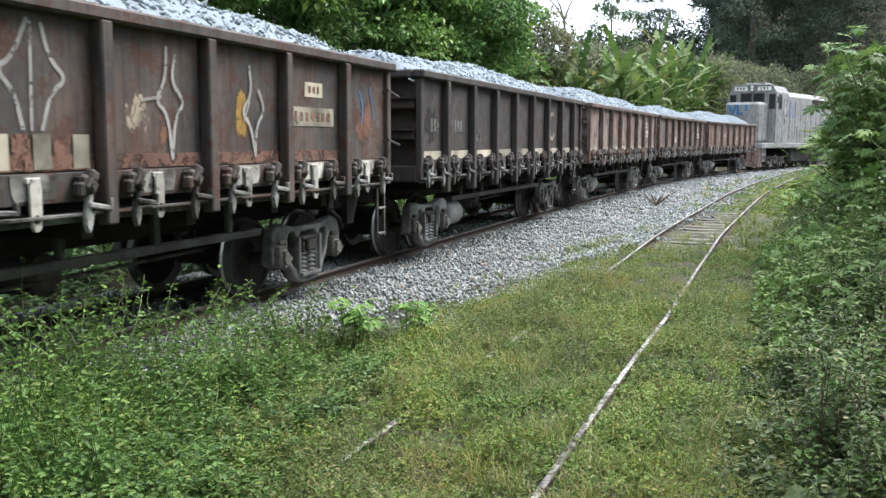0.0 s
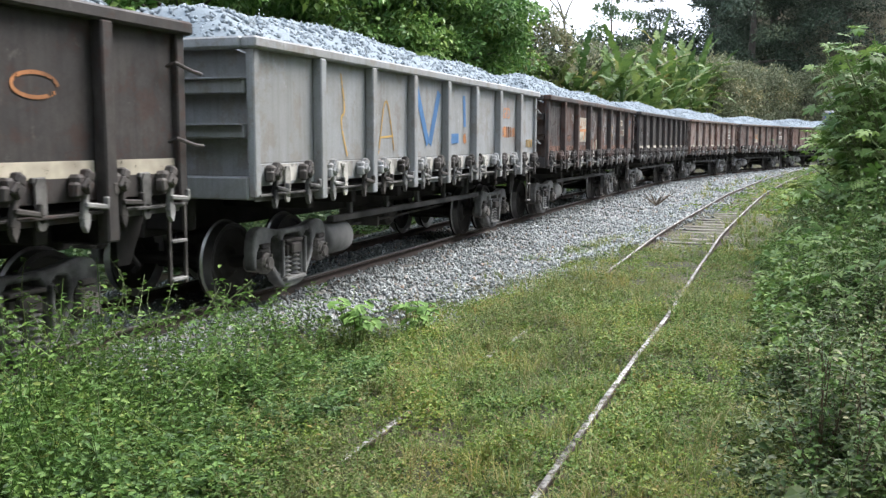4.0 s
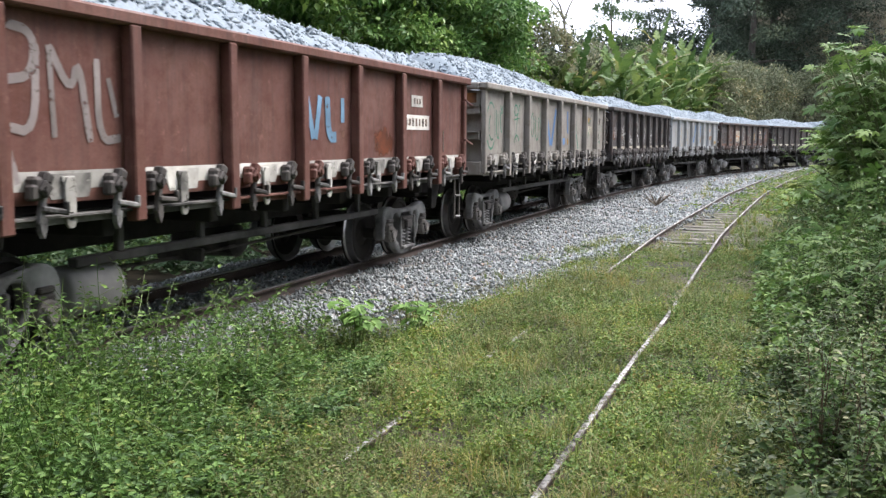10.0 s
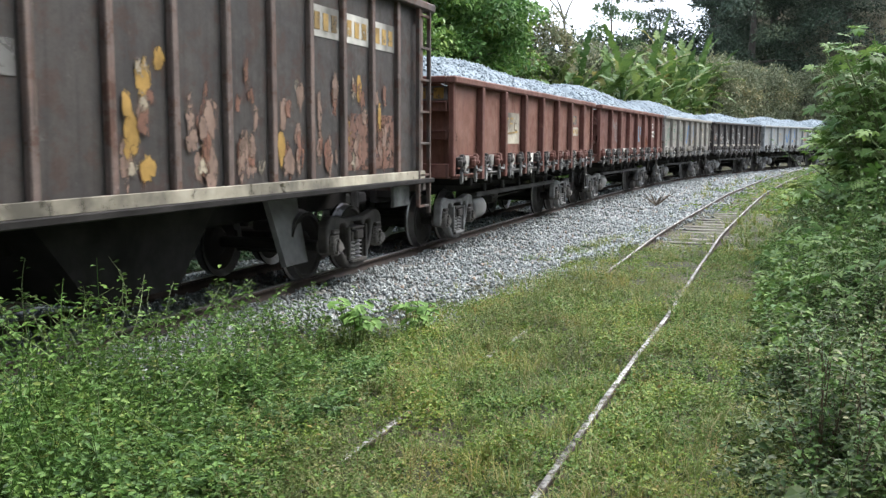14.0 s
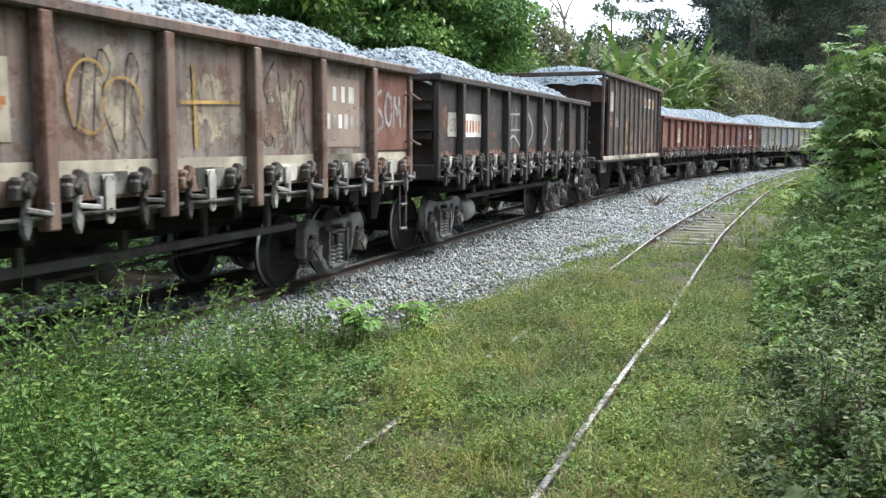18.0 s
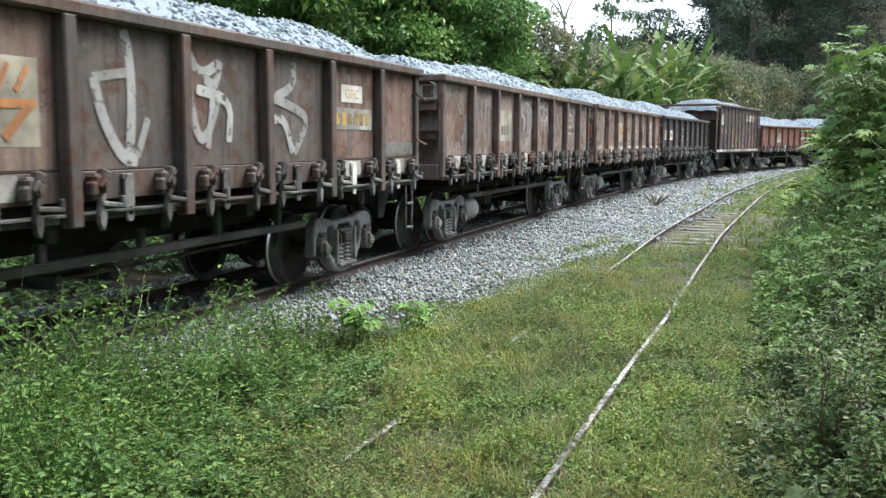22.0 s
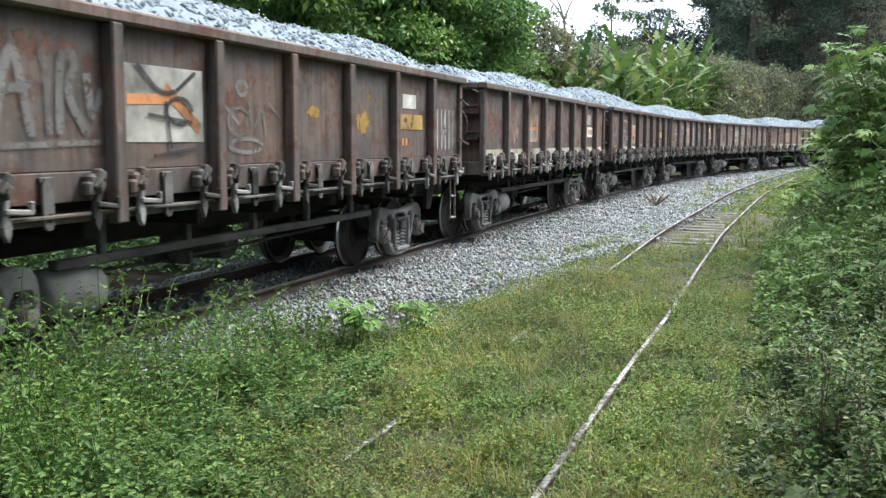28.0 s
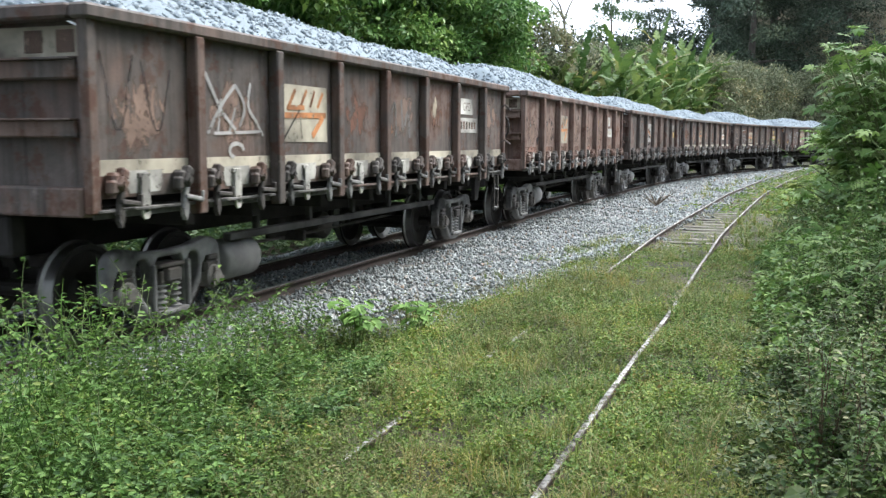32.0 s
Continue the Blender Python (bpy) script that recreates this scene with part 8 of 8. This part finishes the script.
def palmate_leaf(size, lobes=7):
    """A castor-like leaf: pointed lobes round the stalk's end."""
    g = Geo()
    v = [(0, 0, 0)]
    f = []
    for k in range(lobes):
        a = math.radians(-125 + 250 * k / (lobes - 1))
        L = size * (1.0 - 0.38 * abs(k - (lobes - 1) / 2) / ((lobes - 1) / 2))
        i = len(v)
        for da, q, z in ((-0.34, 0.46, 0.0), (-0.23, 0.72, -0.02), (0, 1.0, -0.10), (0.23, 0.72, -0.02), (0.34, 0.46, 0.0), (0, 0.6, 0.04)):
            v.append((L * q * math.cos(a + da), L * q * math.sin(a + da), z * size))
        f += [(0, i, i + 5), (i, i + 1, i + 5), (i + 1, i + 2, i + 5), (i + 2, i + 3, i + 5), (i + 3, i + 4, i + 5), (i + 4, 0, i + 5)]
    return g.add(v, f)


def plant_weed(name, label, at, height, spread, count, size, seed, mat=None):
    """A low plant: every stem and broad leaf by itself."""
    rng = np.random.default_rng(seed)
    t = tagged(new(name), label, "weed")
    t.matrix_basis = pose(at[0], at[1], float(ground_z(at[0], at[1])) - 0.03)
    blade = Geo().add([(0, 0, 0), (0.3, 0.3, 0.05), (0.65, 0.33, 0.03), (1, 0, -0.15), (0.65, -0.33, 0.03), (0.3, -0.3, 0.05), (0.5, 0, 0)], [(0, 6, 1), (1, 6, 2), (2, 6, 3), (3, 6, 4), (4, 6, 5), (5, 6, 0)]).mesh("broad_leaf")
    blade.materials.append(mat or BROADLEAF)
    for k in range(count // 4):
        a, r = rng.uniform(0, 2 * math.pi), spread * math.sqrt(rng.random())
        top = Vector((r * math.cos(a), r * math.sin(a), height * rng.uniform(0.5, 1.0)))
        part("stem", Geo().tube([(0.3 * top.x, 0.3 * top.y, 0), (0.7 * top.x, 0.7 * top.y, top.z * 0.6), top], [0.006, 0.005, 0.003], 5), STEM, t)
        for j in range(4):
            b = a + j * 1.57 + rng.uniform(-0.4, 0.4)
            m = Matrix.Translation(top - Vector((0, 0, 0.05 * (j // 2)))) @ Euler((rng.normal(0, 0.2), rng.uniform(-0.1, 0.5), b)).to_matrix().to_4x4() @ Matrix.Scale(float(size * rng.uniform(0.8, 1.6)), 4)
            part("leaf", blade, None, t, at=m)
    return t


def plant_bush(name, label, at, height, spread, count, size, seed):
    """A shrub of branching stems with large lobed leaves."""
    rng = np.random.default_rng(seed)
    t = tagged(new(name), label, "shrub")
    t.matrix_basis = pose(at[0], at[1], float(ground_z(at[0], at[1])) - 0.05)
    base = palmate_leaf(size)
    bv, bf = np.array(base.v), np.array(base.f)
    stems = Geo()
    V, F, n0 = [], [], 0
    tips = []
    for k in range(max(8, count // 16)):
        a = rng.uniform(0, 2 * math.pi)
        r = spread * math.sqrt(rng.random())
        z = height * rng.uniform(0.3, 1.0) * (1 - 0.22 * (r / spread) ** 2)
        tip = Vector((r * math.cos(a), r * math.sin(a), z))
        mid = Vector((tip.x * 0.4, tip.y * 0.4, z * 0.55))
        stems.tube([(0.1 * math.cos(a), 0.1 * math.sin(a), 0), mid, tip], [0.03, 0.02, 0.008], 5)
        tips.append((mid, tip))
    for k in range(count):
        mid, tip = tips[k % len(tips)]
        u = rng.uniform(-0.25, 1.1)
        p = mid.lerp(tip, u)
        a = rng.uniform(0, 2 * math.pi)
        out = Vector((math.cos(a), math.sin(a), 0)) * rng.uniform(0.08, 0.28)
        q = p + out + Vector((0, 0, rng.uniform(-0.05, 0.12)))
        stems.tube([p, q], [0.006, 0.004], 4)
        m = Matrix.Translation(q) @ Euler((rng.normal(0, 0.35), rng.uniform(-0.1, 0.6), a)).to_matrix().to_4x4() @ Matrix.Scale(float(rng.uniform(0.55, 1.15)), 4)
        mm = np.array(m)
        V.append(bv @ mm[:3, :3].T + mm[:3, 3])
        F.append(bf + n0)
        n0 += len(bv)
    part("branching_stem", stems, STEM, t)
    part("foliage", from_arrays("foliage", np.concatenate(V), np.concatenate(F), BROADLEAF), None, t)
    return t


def plant_bank():
    for x, y, h, r, n, q, seed in ((15.6, -1.7, 3.75, 1.5, 3000, 0.21, 51), (12.9, -2.0, 2.9, 1.1, 1700, 0.18, 52), (18.8, -1.9, 3.6, 1.55, 2100, 0.22, 53), (22.5, -1.9, 3.0, 1.5, 560, 0.28, 57)):
        plant_bush("castor_bush", "tall castor shrub with large lobed green leaves", (x, y), h, r, n, q, seed)
    for x, y, h, r, n, q, seed in ((11.6, -1.0, 0.95, 0.9, 260, 0.15, 54), (9.4, -1.1, 0.85, 0.9, 260, 0.13, 55), (14.0, -0.8, 1.0, 0.8, 220, 0.16, 56), (25.5, -1.4, 1.6, 1.5, 240, 0.25, 58), (13.0, -0.35, 0.6, 0.6, 120, 0.14, 59), (10.4, -0.75, 0.7, 0.7, 200, 0.12, 65), (12.2, -0.7, 0.75, 0.7, 200, 0.13, 66), (8.6, -1.5, 0.95, 0.7, 200, 0.11, 67), (10.6, -1.7, 1.3, 0.9, 280, 0.14, 68)):
        plant_bush("low_bush", "low leafy bush on the bank", (x, y), h, r, n, q, seed)
    # creeping plants with large round leaves at the foot of the bank
    for x, y, seed in ((4.3, -0.36, 61), (4.7, -0.55, 62), (4.8, -0.36, 70), (5.3, -0.6, 71)):
        plant_weed("creeper", "creeping plant with broad rounded leaves", (x, y), 0.30, 0.22, 36, 0.095, seed, BANKLEAF)
    for x, y, seed in ((7.6, 3.62, 63), (7.9, 3.25, 64), (7.3, 3.45, 69)):
        plant_weed("broad_weed", "young weed with broad light green leaves", (x, y), 0.52, 0.28, 40, 0.10, seed, LIGHTLEAF)


def plant_shrub(at, height, spread, seed):
    """An upright weedy shrub: reddish stems, each with small leaves along it."""
    rng = np.random.default_rng(seed)
    t = tagged(new("bank_shrub"), "upright weedy shrub with small dull green leaves", "shrub", "shrubs on the bank")
    t.matrix_basis = pose(at[0], at[1], float(ground_z(at[0], at[1])) - 0.03)
    for k in range(9):
        a, r = rng.uniform(0, 2 * math.pi), spread * math.sqrt(rng.random())
        tip = Vector((r * math.cos(a), r * math.sin(a), height * rng.uniform(0.6, 1.0)))
        base = Vector((0.35 * tip.x, 0.35 * tip.y, 0))
        mid = base.lerp(tip, 0.5) + Vector((rng.normal(0, 0.03), rng.normal(0, 0.03), 0.04))
        part("stem", Geo().tube([base, mid, tip], [0.0045, 0.0035, 0.002], 5), RED_STEM, t)
        n = 70
        u = rng.uniform(0.2, 1.03, n)
        P = np.array([list(mid.lerp(tip, 2 * q - 1) if q > 0.5 else base.lerp(mid, 2 * q)) for q in u])
        ax = rand_dirs(rng, n, -0.3, 0.5)
        L = rng.uniform(0.025, 0.055, n)
        v, f = leaf_mesh(P + ax * rng.uniform(0.005, 0.07, n)[:, None], L, L * 0.6, ax, rng.normal(0, 0.35, (n, 3)) + [0, 0, 1])
        part("foliage", from_arrays("foliage", v, f, SHRUBLEAF if k % 3 else BROADLEAF), None, t)


def plant_shrubs():
    rng = random.Random(31)
    for k in range(34):
        x = rng.uniform(4.6, 11.5)
        y = float(side_y(x)) - rng.uniform(1.75, 2.9)
        plant_shrub((x, y), rng.uniform(0.5, 0.95), rng.uniform(0.2, 0.34), 200 + k)


def weed_stems():
    """Single tall stems and runners that stand out of the weeds."""
    rng = random.Random(77)
    for k in range(165):
        x = rng.uniform(2.6, 7.6) if k < 120 else rng.uniform(3.0, 5.6)
        y = min(4.75, rng.uniform(3.0, 4.6) if x < 5.5 else rng.uniform(3.6, 4.4))
        h = rng.uniform(0.6, 1.05) if x < 5 else rng.uniform(0.35, 0.65)
        if k >= 120:
            y, h = rng.uniform(3.8, 4.45), rng.uniform(0.65, 1.0)
        t = tagged(new("weed_plant"), "thin green weed stem with small leaves", "weed", "tall weeds by the track")
        t.matrix_basis = pose(x, y, float(ground_z(x, y)) - 0.03, 0, 0, rng.uniform(0, 360))
        lean, curl = rng.uniform(0.1, 0.6), rng.uniform(0.02, 0.09)
        pts = [Vector((lean * h * (i / 11) ** 2 + curl * h * math.sin(i * 0.9 + k), curl * h * math.cos(i * 0.8 + 2 * k), h * i / 11 * (1 - 0.25 * lean * i / 11))) for i in range(12)]
        part("stem", Geo().tube(pts, [0.005 - 0.0003 * i for i in range(12)], 5), STEM, t)
        n = 30
        r2 = np.random.default_rng(k)
        u = r2.uniform(1.5, 11, n)
        P = np.array([list(pts[int(q)].lerp(pts[min(11, int(q) + 1)], q - int(q))) for q in u])
        ax = rand_dirs(r2, n, -0.3, 0.6)
        L = r2.uniform(0.025, 0.055, n)
        v, f = ovate_mesh(P + ax * r2.uniform(0.0, 0.03, n)[:, None], L, L * 0.55, ax, r2.normal(0, 0.4, (n, 3)) + [0, 0, 1])
        part("foliage", from_arrays("foliage", v, f, FRESH), None, t)


sow_cover()
plant_trees()
plant_bananas()
plant_bank()
plant_shrubs()
weed_stems()


def dead_branch(x, y):
    """A small dead branch that lies on the stones."""
    rng = random.Random(3)
    t = tagged(new("dead_branch"), "small dead branch lying on the stones", "branch")
    t.matrix_basis = pose(x, y, float(ground_z(x, y)) + 0.03)
    for k in range(22):
        a, r = rng.uniform(0, 6.28), rng.uniform(0.2, 0.62)
        part("twig", Geo().tube([(0, 0, 0.02), (0.5 * r * math.cos(a), 0.5 * r * math.sin(a), rng.uniform(0.1, 0.3)), (r * math.cos(a), r * math.sin(a), rng.uniform(0.0, 0.5))], [0.017, 0.011, 0.005], 5), DRY, t)


dead_branch(27.0, 3.4)


# ---- what moves ----
def rolling_rows(s):
    rows = []
    for k in range(481):
        t = k / 15.0
        rows.append((t, pose(s * 0.62, 0, WHEEL_R, 0, math.degrees(gone(t) / (WHEEL_R * BOGIE_SCALE)), 0)))
    return rows


def motions():
    """The train runs along the track; its wheels roll."""
    for thing, start, pivot in train:
        rows = []
        for t in range(33):
            s = start + gone(float(t))
            a, b = Vector(main_at(s - pivot)[:2]), Vector(main_at(s + pivot)[:2])
            m = (a + b) / 2
            rows.append((float(t), pose(m.x, m.y, 0, 0, 0, math.degrees(math.atan2(b.y - a.y, b.x - a.x)))))
        walk(thing, rows)
    for s in (-1, 1):
        same = [w for q, w in wheel_sets if q == s]
        walk(same[0], rolling_rows(s))
        keys = same[0].animation_data
        for w in same[1:]:
            w.rotation_mode = "QUATERNION"
            data = w.animation_data_create()
            data.action = keys.action
            data.action_slot = keys.action_slot


motions()
